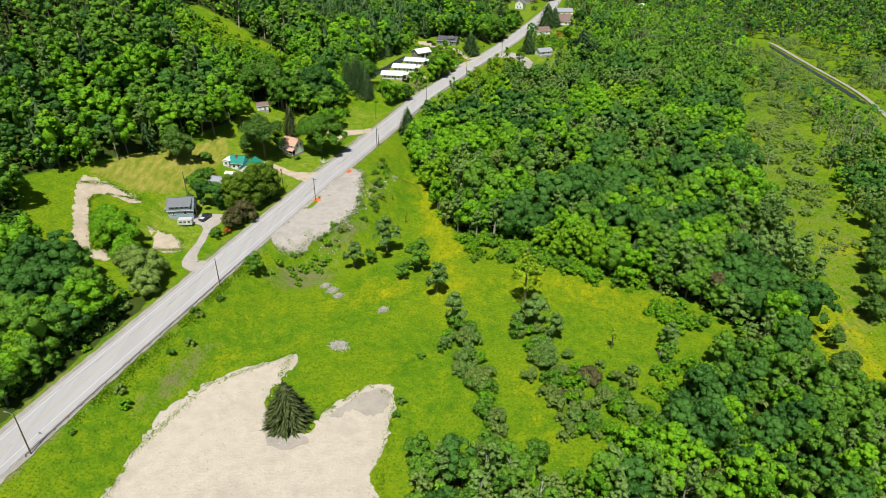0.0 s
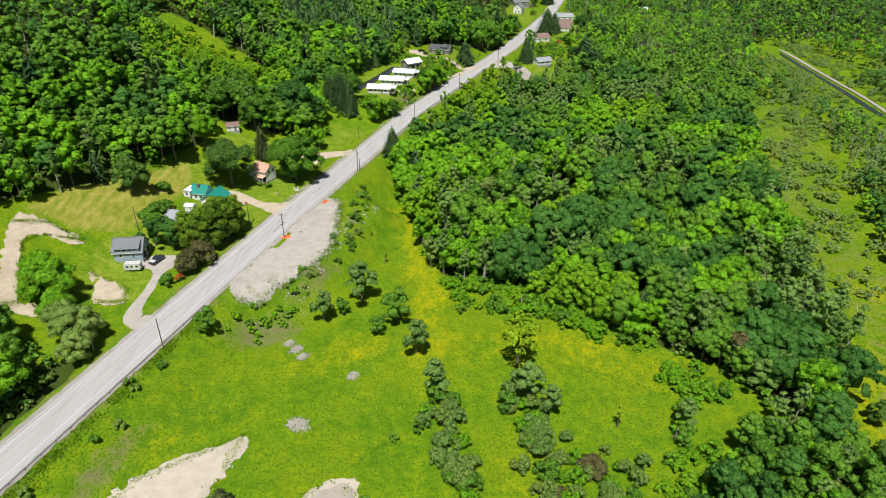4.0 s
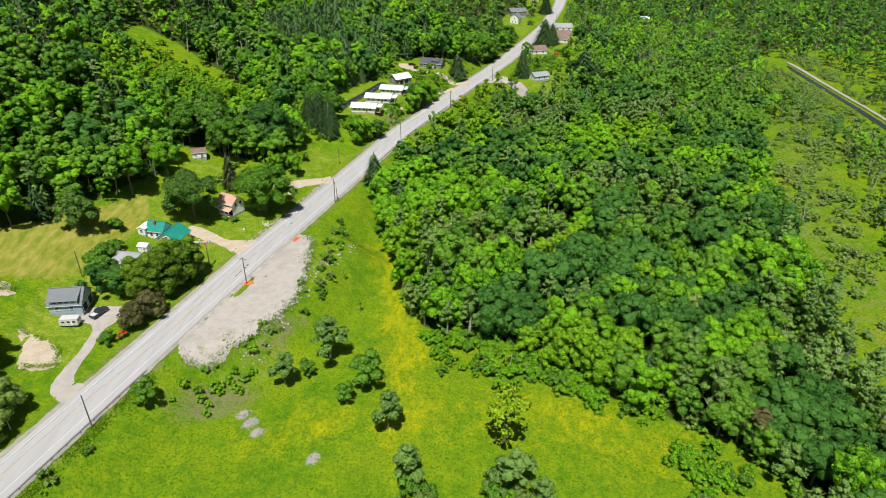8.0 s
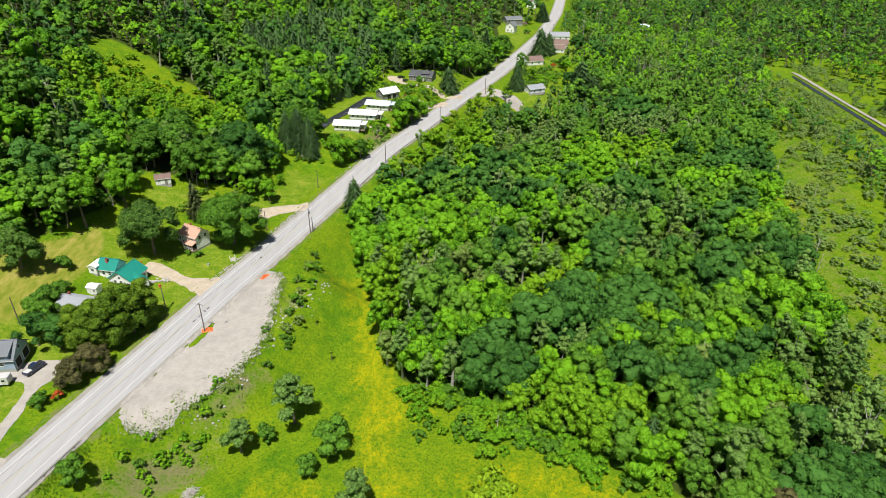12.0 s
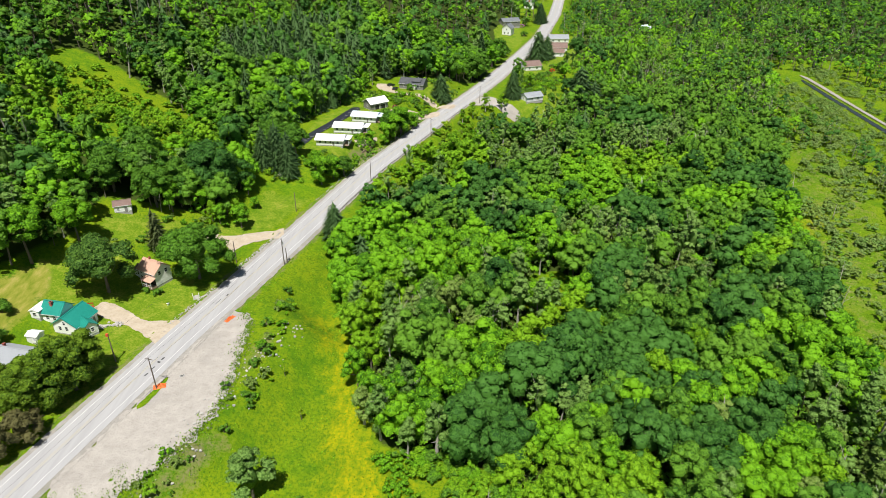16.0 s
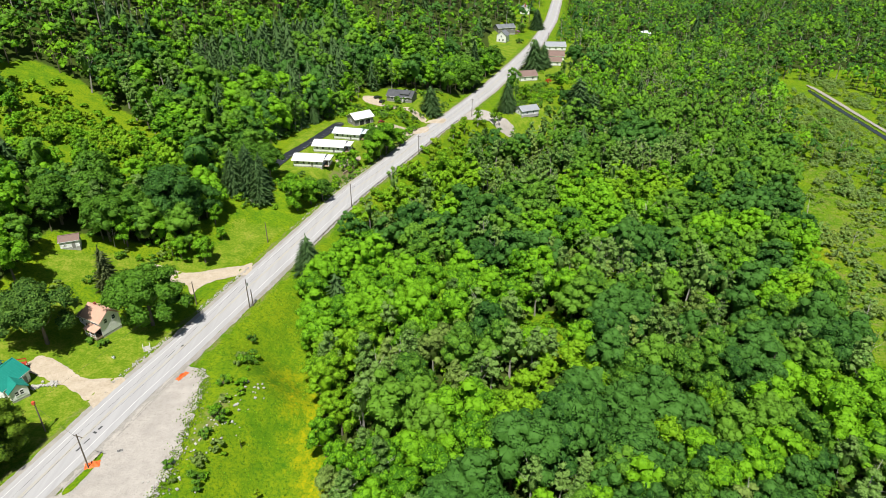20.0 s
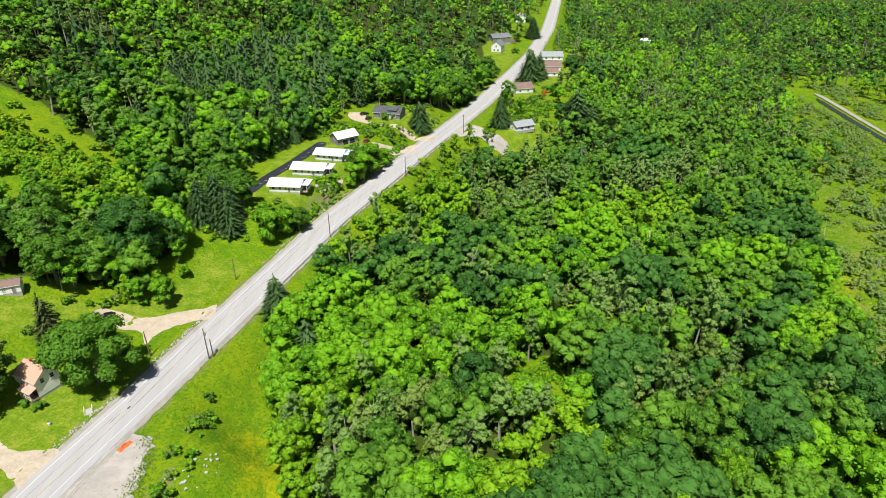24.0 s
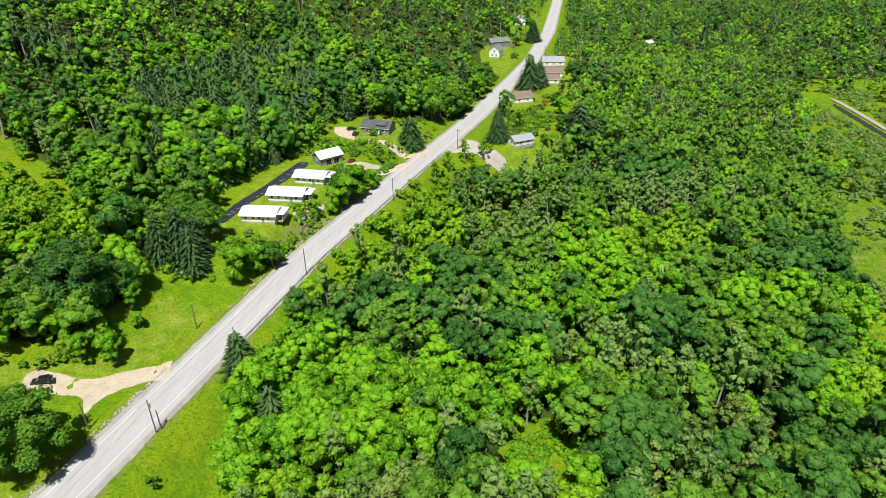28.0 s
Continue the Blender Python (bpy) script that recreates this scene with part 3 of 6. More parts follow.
patch("sand_pit", [(-74, 66), (-73.5, 80), (-72.4, 90), (-70, 104), (-63, 114), (-57, 120), (-48.7, 124), (-43.5, 127.5), (-41.5, 125), (-43, 119), (-46, 110), (-44.5, 101.5), (-39, 97), (-34, 98), (-31, 104), (-26.5, 110), (-21, 115), (-15.3, 115.3), (-13.5, 111), (-14.5, 102), (-15, 94), (-17.5, 87), (-15, 78), (-20, 64), (-45, 58)],
      SAND, 0.10, "bare pale sand clearing in the meadow", "sand", 1.3, 1.6, 0.0)
DARKER_SAND = sand_material("darker_grey_sand", (0.42, 0.385, 0.335), (0.52, 0.475, 0.41), (0.38, 0.345, 0.30))
patch("damp_sand", [(-46, 106), (-45, 100), (-42, 94), (-37, 92.5), (-33, 96), (-36, 97), (-40, 98), (-44, 102)], DARKER_SAND, 0.14, "darker grey sand round the spruce", "sand", 0.7, 1.2)
patch("damp_sand", [(-29, 105), (-24, 110), (-20, 113.5), (-16, 113.5), (-15, 108), (-19, 104), (-24, 106), (-27, 103)], DARKER_SAND, 0.14, "darker grey sand on the clearing", "sand", 0.9, 1.2)
patch("gravel_lot", [(-58.5, 175), (-53, 174.5), (-47, 181), (-41, 187), (-36.4, 196), (-33.5, 207), (-34.2, 221), (-35.3, 237), (-38, 241), (-43.4, 240), (-48.2, 225), (-52.7, 210), (-56.9, 196), (-60.8, 183)], GRAVEL, 0.09, "pale grey gravel lay-by beside the road", "gravel lot", 1.5)
patch("grass_islet", [(-53.4, 203.5), (-52.0, 208), (-50.5, 213.4), (-49.6, 213.4), (-50.2, 208.6), (-52.0, 203.5)], GROUND, 0.16, "narrow grass strip in the gravel lot", "grass", 0.2, 0.8)
patch("dirt_bank", [(-130.7, 193), (-129.3, 198), (-122.5, 197.6), (-111, 194.3), (-113, 191.2), (-121.5, 191.4), (-124, 186), (-119, 174), (-114, 164), (-108, 165), (-109, 160.5), (-117.5, 160.6), (-124.8, 176)], DIRT, 0.09, "tan bare dirt cutting below the mown field", "dirt", 1.0)
patch("dirt_yard", [(-104, 182), (-98, 180.5), (-90.5, 176), (-88.8, 170.5), (-92.5, 168.4), (-97, 169), (-99, 174)], DIRT, 0.09, "tan bare dirt beside the garage lawn", "dirt", 0.9)
patch("garage_drive", [(-82.5, 167), (-83.2, 178), (-83.4, 186), (-82, 190), (-83, 196), (-91.6, 193.8), (-92.4, 188.4), (-87, 186.4), (-85.8, 178), (-86.6, 165), (-84, 160.5), (-79.2, 158), (-78.4, 164)], GRAVEL, 0.09, "gravel drive from the road to the garage", "driveway", 0.3)
patch("house_drive", [(-56, 238), (-65, 237.4), (-71.7, 241), (-80, 244), (-81, 239), (-74, 236), (-65, 232.4), (-56, 226), (-54, 231)], DIRT, 0.09, "tan dirt drive to the green-roofed house", "driveway", 0.4)
patch("meadow_drive", [(-38.5, 294), (-42, 292), (-49, 289), (-55, 285.8), (-67, 284.4), (-67, 279), (-55.5, 279.6), (-51.8, 274.5), (-49.8, 280), (-43, 285.4), (-37.8, 286.6)], DIRT, 0.09, "tan dirt drive curving off the road", "driveway", 0.3)
patch("cabin_path", [(-22, 371), (-17.5, 375.5), (-13.5, 383), (-12.5, 381), (-15.5, 374), (-19.5, 368.5)], DIRT, 0.10, "tan dirt path along the bank below the cabins", "path", 0.4, 1.0)
patch("bank_drive", [(17, 424), (10, 420), (0, 416), (-7, 412), (-8, 416), (2, 422), (16, 432)], DIRT, 0.12, "tan dirt drive up the bank", "driveway", 0.3)
patch("upper_drive", [(26, 446), (18, 444), (6, 446), (-8, 452), (-12, 466), (-20, 468), (-18, 456), (-8, 447), (4, 441), (18, 438), (25, 438)], DIRT, 0.12, "tan dirt drive to the dark-roofed house", "driveway", 0.3)
patch("roadside_parking", [(40, 459), (48, 463), (57, 449), (64, 446), (60, 440), (46, 444), (36, 446)], GRAVEL, 0.12, "pale gravel parking strip beside the road", "parking", 0.3)
patch("old_railbed", [(299, 585), (302, 572), (294.5, 492), (285.5, 404), (262, 330), (260, 331), (283, 407), (291.5, 492), (298.5, 572)], VERGE, 0.6, "pale straight gravel trail across the marsh", "trail", 0.4, 3.0)
patch("creek", [(295.5, 572), (295, 560), (288.5, 492), (280, 404), (276, 404), (284.5, 492), (291, 560)], WATER, 0.35, "dark narrow creek beside the trail", "creek", 0.8, 3.0)
patch("plastic_sheet", [(-47.5, 364), (-44.5, 377), (-38, 393), (-31, 413), (-28, 419), (-24.5, 417), (-27, 408), (-33.5, 391), (-40, 376), (-44, 362)], TARP, 0.25, "long black plastic ground sheet held by weights", "plastic sheet", 0.25, 1.2, 0.3)

# ---- trees ----


def sphere_dirs(rng, n):
    v = rng.normal(size=(n, 3))
    return v / np.linalg.norm(v, axis=1, keepdims=True)


def leaves(rng, centre, normal, size, clump=None):
    """Ragged four-cornered sprays at the centres, facing along the normals."""
    n = len(centre)
    normal = normal / (np.linalg.norm(normal, axis=1, keepdims=True) + 1e-9)
    a = np.cross(normal, sphere_dirs(rng, n))
    a /= np.linalg.norm(a, axis=1, keepdims=True) + 1e-9
    b = np.cross(normal, a)
    s = np.asarray(size).reshape(-1, 1) * rng.uniform(0.6, 1.25, (n, 1))
    c = rng.uniform(0.55, 1.1, (n, 4, 1))
    bend = normal * s * 0.2
    clump = normal if clump is None else clump / (np.linalg.norm(clump, axis=1, keepdims=True) + 1e-9)
    return np.stack([centre + a * s * c[:, 0] * 0.6 - bend, centre + b * s * c[:, 1] * 0.5, centre - a * s * c[:, 2] * 0.6 - bend, centre - b * s * c[:, 3] * 0.5, clump, clump, clump, clump], 1)


def shell(rng, c, axes, frame3, rows, cols, reach, rough, lift=0.0):
    """A lumpy leafy cap of quads about a centre: rings from its pole down to the angle reach; ragged towards its rim."""
    th = np.linspace(0.0, reach, rows + 1)[:, None]
    ph = np.linspace(0.0, 2 * math.pi, cols + 1)[None, :] + 0.3 * th + rng.uniform(0, 6.28)
    u = np.stack([np.sin(th) * np.cos(ph), np.sin(th) * np.sin(ph), np.cos(th) + 0 * ph], -1)
    lump = 1 + rng.uniform(-rough, rough, (rows + 1, cols + 1))
    sag = rng.uniform(-1, 1, (rows + 1, cols + 1)) * (th / reach) * 0.35
    for w in (lump, sag):
        w[:, -1] = w[:, 0]
        w[0] = w[0, 0]
    p = u * lump[..., None]
    p[..., 2] += sag
    p = (p * np.array(axes)) @ frame3 + c
    k = u @ frame3 + (0, 0, lift)
    cut = lambda m: np.stack([m[:-1, :-1], m[1:, :-1], m[1:, 1:], m[:-1, 1:]], 2).reshape(-1, 4, 3)
    q, k = cut(p), cut(k)
    n = len(q)
    loose = rough * np.mean(axes)
    q = q + k * rng.uniform(-0.35, 0.2, (n, 1, 1)) * loose
    k = k + rng.normal(0, 0.10, (n, 4, 3))
    return np.concatenate([q, k / np.linalg.norm(k, axis=2, keepdims=True)], 1)


def crown(seed, H, R, foot, lobes, per, size, fill=1.0, top=1.0, uneven=0.80, cap=(2, 7)):
    """A broadleaf crown of many boughs, each a ragged leafy cap with loose sprays: quads. foot: where it starts, as a share of H."""
    rng = np.random.default_rng(seed)
    zc, half = H * (foot + 1) / 2, H * (1 - foot) / 2
    d = sphere_dirs(rng, lobes * 2)
    d = d[np.argsort(-0.45 * d[:, 2] + rng.uniform(0, 1, len(d)))][:lobes]
    r = np.minimum(R * rng.uniform(0.20, 0.38, lobes), 2.1)
    taper = 1 - 0.30 * np.clip(d[:, 2:3], 0, 1) * top
    c = np.stack([d[:, 0] * (R - 0.6 * r), d[:, 1] * (R - 0.6 * r), d[:, 2] * (half - 0.5 * r)], 1) * np.hstack([taper, taper, np.ones_like(taper)])
    c *= rng.uniform(uneven, 1.06 + 0.3 * (0.8 - uneven), (lobes, 1))
    c[:, 2] += zc
    out = []
    for i in range(lobes):
        u = sphere_dirs(rng, per)
        away = c[i] - (0, 0, zc - 0.25 * half)
        away = away / (np.linalg.norm(away) + 1e-6)
        pole = 0.75 * away + (0, 0, 0.85)
        pole = pole / np.linalg.norm(pole)
        side = np.cross(pole, (0.3, 0.9, 0.1))
        side = side / np.linalg.norm(side)
        u = np.where((u @ pole < -0.15)[:, None], -u, u)
        p = c[i] + u * r[i] * rng.uniform(0.80, 1.20, (per, 1)) * (1, 1, 0.80)
        out.append(leaves(rng, p, 0.7 * u + 0.6 * sphere_dirs(rng, per) + (0, 0, 0.4), size, 0.75 * u + 0.3 * pole + rng.normal(0, 0.22, (per, 3))))
        if cap and fill > 0.2:
            out.append(shell(rng, c[i], (0.84 * r[i] * rng.uniform(0.8, 1.2), 0.84 * r[i], 0.68 * r[i]), np.array([side, np.cross(pole, side), pole]), *cap, 1.65, 0.20))
    if fill and lobes > 15:
        out.append(shell(rng, np.array([0, 0, zc]), (0.36 * R, 0.36 * R, 0.42 * half), np.eye(3), 4, 7, 3.0, 0.15, -0.3))
    return np.concatenate(out)


def conifer(seed, H, R, foot, levels, arms, size, sprays=3):
    """Whorls of drooping boughs on a straight stem, each bough a fan of narrow hanging twigs about a shaded inside: quads."""
    rng = np.random.default_rng(seed)
    n = int(levels * arms * 0.78)
    f = (np.arange(n) + rng.uniform(0, 1, n)) / n
    f = 1 - np.sqrt(1 - 0.985 * f)
    a = np.arange(n) * 2.39996 + rng.uniform(-0.3, 0.3, n)
    w = (R * (1 - f) ** 0.82 + 0.15) * rng.uniform(0.62, 1.12, n) * (1 - 0.25 * np.exp(-f * 14))
    z = H * (foot + (1 - foot) * f)
    o = np.stack([np.cos(a), np.sin(a), 0 * a], 1)
    side = np.stack([-np.sin(a), np.cos(a), 0 * a], 1)
    out = []
    for k in range(2 * sprays):
        q = ((k + rng.uniform(0.4, 1.0, n)) / (2 * sprays))[:, None]
        sg = (1 if k % 2 else -1) * rng.uniform(0.25, 0.9, (n, 1)) * (1.1 - q)
        p = o * (w[:, None] * (0.22 + 0.72 * q)) + np.stack([0 * a, 0 * a, z], 1)
        p[:, 2] -= (0.34 * w * q[:, 0] ** 1.3)
        d = o + side * sg
        d[:, 2] = -0.42 + 0.30 * q[:, 0] + rng.uniform(-0.15, 0.15, n)
        ln = 0.20 * w[:, None] + 0.8 * size * rng.uniform(0.7, 1.2, (n, 1))
        wd = size * rng.uniform(0.34, 0.52, (n, 1))
        x = side * 0.9 - o * sg * 0.7
        up = o * 0.75 + side * sg * 0.6 + rng.normal(0, 0.2, (n, 3)) + (0, 0, 0.55)
        up = up / np.linalg.norm(up, axis=1, keepdims=True)
        out.append(np.stack([p - 0.35 * d * ln, p + x * wd, p + d * ln, p - x * wd - (0, 0, 0.12), up, up, up, up], 1))
    body = shell(rng, np.array([0, 0, H * (foot + 0.02)]), (0.55 * R, 0.55 * R, 0.86 * H), np.eye(3), 3, 7, 1.5, 0.12, -0.2)
    tip = []
    for k in range(5):
        c, t = math.cos(k * 1.3), math.sin(k * 1.3)
        tip.append([(0, 0, H), (0.16 * c, 0.16 * t, H * 0.955), (0, 0, H * 0.93), (-0.1 * c, -0.1 * t, H * 0.95)] + [(c, t, 0.4)] * 4)
    cone = body.copy()
    share = np.clip((cone[:, :4, 2] - H * foot) / (H * (1 - foot)), 0, 1)
    cone[:, :4, :2] *= (1.25 * (1 - share) / np.sqrt(np.clip(1 - share**2, 0.05, 1)))[..., None]
    return np.concatenate(out + [cone, np.array(tip, float)])


def stem(seed, H, r, limbs, reach, lean=0.03, sides=6, foot=0.25, bare=False):
    """A tapered trunk with limbs."""
    rng, g = random.Random(seed), Geo()
    a = rng.uniform(0, 6.28)
    top = Vector((math.cos(a) * lean * H, math.sin(a) * lean * H, H * (0.97 if bare else 0.86)))
    pts = [Vector((0, 0, -0.5)), Vector((top.x * 0.15, top.y * 0.15, H * 0.2)), Vector((top.x * 0.5, top.y * 0.5, H * 0.55)), top]
    g.tube(pts, [r * 1.35, r, r * 0.6, r * 0.12], sides)
    for i in range(limbs):
        f = foot + (0.85 - foot) * (i + rng.random()) / limbs
        p = Vector((top.x * f, top.y * f, H * f * 0.95))
        a = rng.uniform(0, 6.28)
        out = Vector((math.cos(a), math.sin(a), rng.uniform(0.35, 0.9)))
        w = reach * (1.15 - f) * rng.uniform(0.7, 1.1)
        q = p + out * w
        g.tube([p, p + out * w * 0.5 + Vector((0, 0, -0.05 * w)), q + Vector((0, 0, 0.1 * w))], [r * 0.42 * (1.1 - f), r * 0.26 * (1.1 - f), r * 0.06], max(3, sides - 2), cap=False)
        if bare:
            for _ in range(2):
                b = Vector((rng.uniform(-1, 1), rng.uniform(-1, 1), rng.uniform(0.1, 0.9)))
                s = p.lerp(q, rng.uniform(0.45, 0.9))
                g.tube([s, s + b * w * 0.45], [r * 0.12, r * 0.03], 3, cap=False)
    return g


MADE = {}


def tree(key, x, y, scale, label, category, build, group="", squash=1.0, sink=0.0, name="tree"):
    """A tree of a kind: built once with its trunk and crown, then copied."""
    turn = (x * 37.7 + y * 91.3) % 360
    m = pose(x, y, z_at(x, y) - sink, 0, 0, turn) @ Matrix.Diagonal((scale, scale, scale * squash, 1))
    if key not in MADE:
        root = thing(name, m, label, category, group)
        for n, me in build():
            part(n, me, None, root)
        MADE[key] = root
        return root
    ob = copy_thing(MADE[key], Matrix.Identity(4))
    ob.matrix_basis = m
    ob.name = name
    return tagged(ob, label, category, group)


def broadleaf(seed, H, R, foot, lobes, per, size, leafmat, barkmat=None, limbs=7, fill=1.0, r=None):
    def build():
        return (("trunk", stem(seed, H, r or 0.022 * H, limbs, R * 0.85, foot=max(0.16, foot)).mesh("trunk", barkmat or bark)),
                ("crown", quad_mesh("crown", crown(seed, H, R, foot, lobes, per, size, fill, 1.0, 0.62), [LEAF[leafmat]])))
    return build


def needle(seed, H, R, foot, levels, arms, size, leafmat="spruce"):
    def build():
        return (("trunk", Geo().tube([(0, 0, -0.5), (0, 0, H * 0.5), (0, 0, H * 0.98)], [0.02 * H, 0.012 * H, 0.02], 6).mesh("trunk", bark)),
                ("crown", quad_mesh("crown", conifer(seed, H, R, foot, levels, arms, size), [LEAF[leafmat]])))
    return build


def shrub(seed, H, R, lobes, per, size, leafmat):
    def build():
        rng, g = random.Random(seed), Geo()
        for i in range(6):
            a = i * 1.05 + rng.random()
            g.tube([(0.1 * math.cos(a), 0.1 * math.sin(a), -0.2), (R * 0.35 * math.cos(a), R * 0.35 * math.sin(a), H * 0.4), (R * 0.6 * math.cos(a), R * 0.6 * math.sin(a), H * 0.75)], [0.05, 0.035, 0.012], 4, cap=False)
        return (("stems", g.mesh("stems", bark)), ("foliage", quad_mesh("foliage", crown(seed, H, R, -0.05, lobes, per, size, 1.0, 0.6), [LEAF[leafmat]])))
    return build


def brush(seed):
    """A heap of bare branches thrown crosswise."""
    def build():
        rng, g = random.Random(seed), Geo()
        for _ in range(110):
            a, d, t = rng.uniform(0, 6.28), 2.1 * rng.random() ** 0.6, rng.uniform(0, 6.28)
            z = rng.uniform(0.05, 1.15 * (1 - d / 2.6))
            p = Vector((d * math.cos(a), 0.7 * d * math.sin(a), z))
            q = Vector((math.cos(t), math.sin(t), rng.uniform(-0.25, 0.35))) * rng.uniform(0.6, 1.4)
            g.tube([p - q, p + Vector((0, 0, 0.08)), p + q], [0.06, 0.05, 0.02], 3, cap=False)
        return (("brush_mound", g.mesh("brush_mound", dead_wood)),)
    return build


def snag(seed, H, r, limbs, reach):
    return lambda: (("dead_trunk", stem(seed, H, r, limbs, reach, 0.10, 5, 0.3, True).mesh("dead_trunk", dead_wood)),)


# -- trees that stand by themselves: key, label, build, then places of x, y, scale --
def stand(key, label, category, build, places, group="", name="tree", squash=1.0):
    for x, y, s in places:
        tree(key, x, y, s, label, category, build, group, squash, name=name)


stand("roadside_maple", "broad bright green maple shading the roadside", "tree", broadleaf(11, 17, 10.0, 0.10, 64, 140, 0.6, "deep"), [(-57.2, 259.5, 1.12)])
stand("yard_maple", "large round green tree beside the house drive", "tree", broadleaf(12, 17, 9.0, 0.10, 56, 120, 0.6, "olivegreen"), [(-80, 248.5, 1.1)])
stand("field_tree", "rounded dark green tree in the mown field", "tree", broadleaf(13, 9.5, 5.0, 0.03, 30, 90, 0.5, "olivegreen"), [(-108, 226, 1.3)])
stand("clear_trunk_maple", "tall leafy tree with a clear trunk at the field's edge", "tree", broadleaf(38, 18, 6.5, 0.42, 40, 100, 0.6, "maple"), [(-101.3, 250.5, 1.0), (-93, 262, 0.85)])
stand("yard_round", "dense round dark green yard tree", "tree", broadleaf(14, 10, 4.6, 0.08, 22, 90, 0.45, "dark"), [(-91.5, 201, 1.0), (-85.5, 200.5, 1.05)])
stand("cedar_row", "dense olive-green cedar in a clipped roadside row", "tree", broadleaf(15, 13.5, 4.5, -0.05, 95, 60, 0.42, "cedar"), [(-80.5, 201.5, 1.0), (-76.5, 201, 1.05), (-73, 204.5, 1.15), (-70.5, 209.5, 1.15), (-77, 204.5, 1.0), (-73.5, 210.5, 1.1), (-69, 214.5, 1.0)], "cedar row")
stand("purple_shrub", "dark brownish shrub at the end of the cedar row", "shrub", broadleaf(16, 7.5, 4.2, 0.0, 26, 80, 0.45, "rust"), [(-76.4, 188.5, 1.05), (-73.4, 193, 1.1)], name="shrub")
stand("drive_bush", "round green bush beside the garage drive", "bush", shrub(17, 3.2, 2.6, 16, 60, 0.42, "mid"), [(-80.2, 181, 1.0), (-99.5, 231, 1.15), (-95.5, 212, 1.4), (-97, 217, 1.5), (-95.5, 221, 1.2), (-99, 213, 1.1), (-76.5, 225, 0.5), (-70, 250, 0.5), (-66, 249.5, 0.6)], name="bush")
stand("azalea", "bush in full orange-red blossom", "bush", shrub(18, 1.9, 1.1, 9, 40, 0.3, "orange"), [(-77.4, 183.2, 1.35), (94, 524, 1.8)], name="bush")
stand("rhododendron", "bush in pink blossom beside the far house", "bush", shrub(19, 3, 2.6, 12, 40, 0.5, "pink"), [(92, 690, 1.0)], name="bush")
stand("dug_tree", "spreading bright green tree above the dirt bank", "tree", broadleaf(20, 13, 7.0, 0.05, 44, 95, 0.55, "maple"), [(-107, 168, 1.0), (-112, 173, 0.8), (-101, 160, 0.7)])
stand("grey_tree", "half-bare grey-green roadside tree with visible twigs", "tree", broadleaf(21, 10.5, 6.6, 0.03, 40, 60, 0.4, "olive", pale_bark, 18, 0.3), [(-93, 153, 1.0), (-99, 157, 0.8), (-89.5, 146.5, 0.75), (-76, 299, 0.8), (-71, 295, 0.7), (-80, 306, 0.9)])
stand("lone_spruce", "dark green spruce standing alone at the sand pit", "spruce", needle(22, 13.5, 6.4, 0.02, 36, 24, 0.70, "pitspruce"), [(-39, 101.5, 1.0)], name="spruce")
stand("road_spruce", "tall dark spruce beside the road", "spruce", needle(23, 16, 6.4, 0.03, 30, 18, 0.75), [(-19.4, 290.2, 0.95), (60.6, 460.7, 1.15), (-2, 268, 0.6), (20, 262, 0.55)], name="spruce")
stand("white_pine", "broad dark pine near the houses", "pine", needle(24, 22, 10.5, 0.05, 26, 17, 1.4), [(89.6, 564, 1.0), (97, 572, 0.8), (112.6, 720, 0.9), (18, 452, 0.72), (104, 476, 1.25), (112, 473, 0.95)], name="pine")
stand("bank_spruce", "dark spruce in a group at the wood's edge", "spruce", needle(25, 18, 5.4, 0.03, 30, 18, 0.85), [(-54, 332.5, 1.0), (-44.6, 332, 0.95), (-49, 335, 1.2), (-51.5, 340, 1.0), (-45.5, 339, 0.9)], "spruce group", name="spruce")
stand("yellow_ash", "sparse bright yellow-green tree in the meadow", "tree", broadleaf(26, 11, 3.4, 0.22, 22, 34, 0.62, "yellow", bark, 9, 0.0), [(24.7, 155.2, 1.65)])
stand("yellow_sapling", "slim yellow-green sapling in the meadow", "sapling", broadleaf(27, 7.5, 1.0, 0.2, 14, 16, 0.5, "yellow", bark, 5, 0.0), [(47.5, 133, 1.0), (62, 114, 0.95), (-22, 219, 0.5), (-16, 208, 0.6)], name="sapling")
stand("red_shrub", "rusty brown shrub mound in the thicket", "shrub", shrub(28, 3.6, 3.6, 20, 60, 0.5, "rust"), [(38, 119, 1.0), (30, 112, 0.6)], name="shrub")
stand("rust_tree", "reddish-brown leaved tree at the wood's edge", "tree", broadleaf(29, 9, 2.8, 0.1, 18, 60, 0.5, "rust"), [(85, 155, 1.5)])
stand("meadow_willow", "grey-green upright tree standing in the meadow", "tree", broadleaf(30, 10, 3.5, 0.05, 26, 80, 0.45, "grey"), [(-21.5, 184, 1.45), (-32, 174.5, 1.05), (2.5, 143, 1.1), (26, 142, 1.2), (31, 137, 0.9), (-3.5, 159, 1.15), (84, 128, 0.8), (50, 120, 0.5), (64, 133, 0.9), (88, 146, 1.1), (96, 150, 1.1), (104, 156, 1.0)], "meadow trees")
stand("meadow_ash", "dense dark green young tree in the meadow", "tree", broadleaf(31, 7, 2.7, 0.06, 20, 70, 0.42, "mid"), [(-10, 174, 1.6), (-61.5, 160, 1.1), (-15, 168, 0.9), (-27, 178, 0.8), (15, 84, 1.3), (20, 90, 1.1), (62, 128, 0.8), (-7, 90, 1.2), (-5, 84, 1.3), (3, 84, 1.4), (9, 92, 1.1)], "meadow trees")
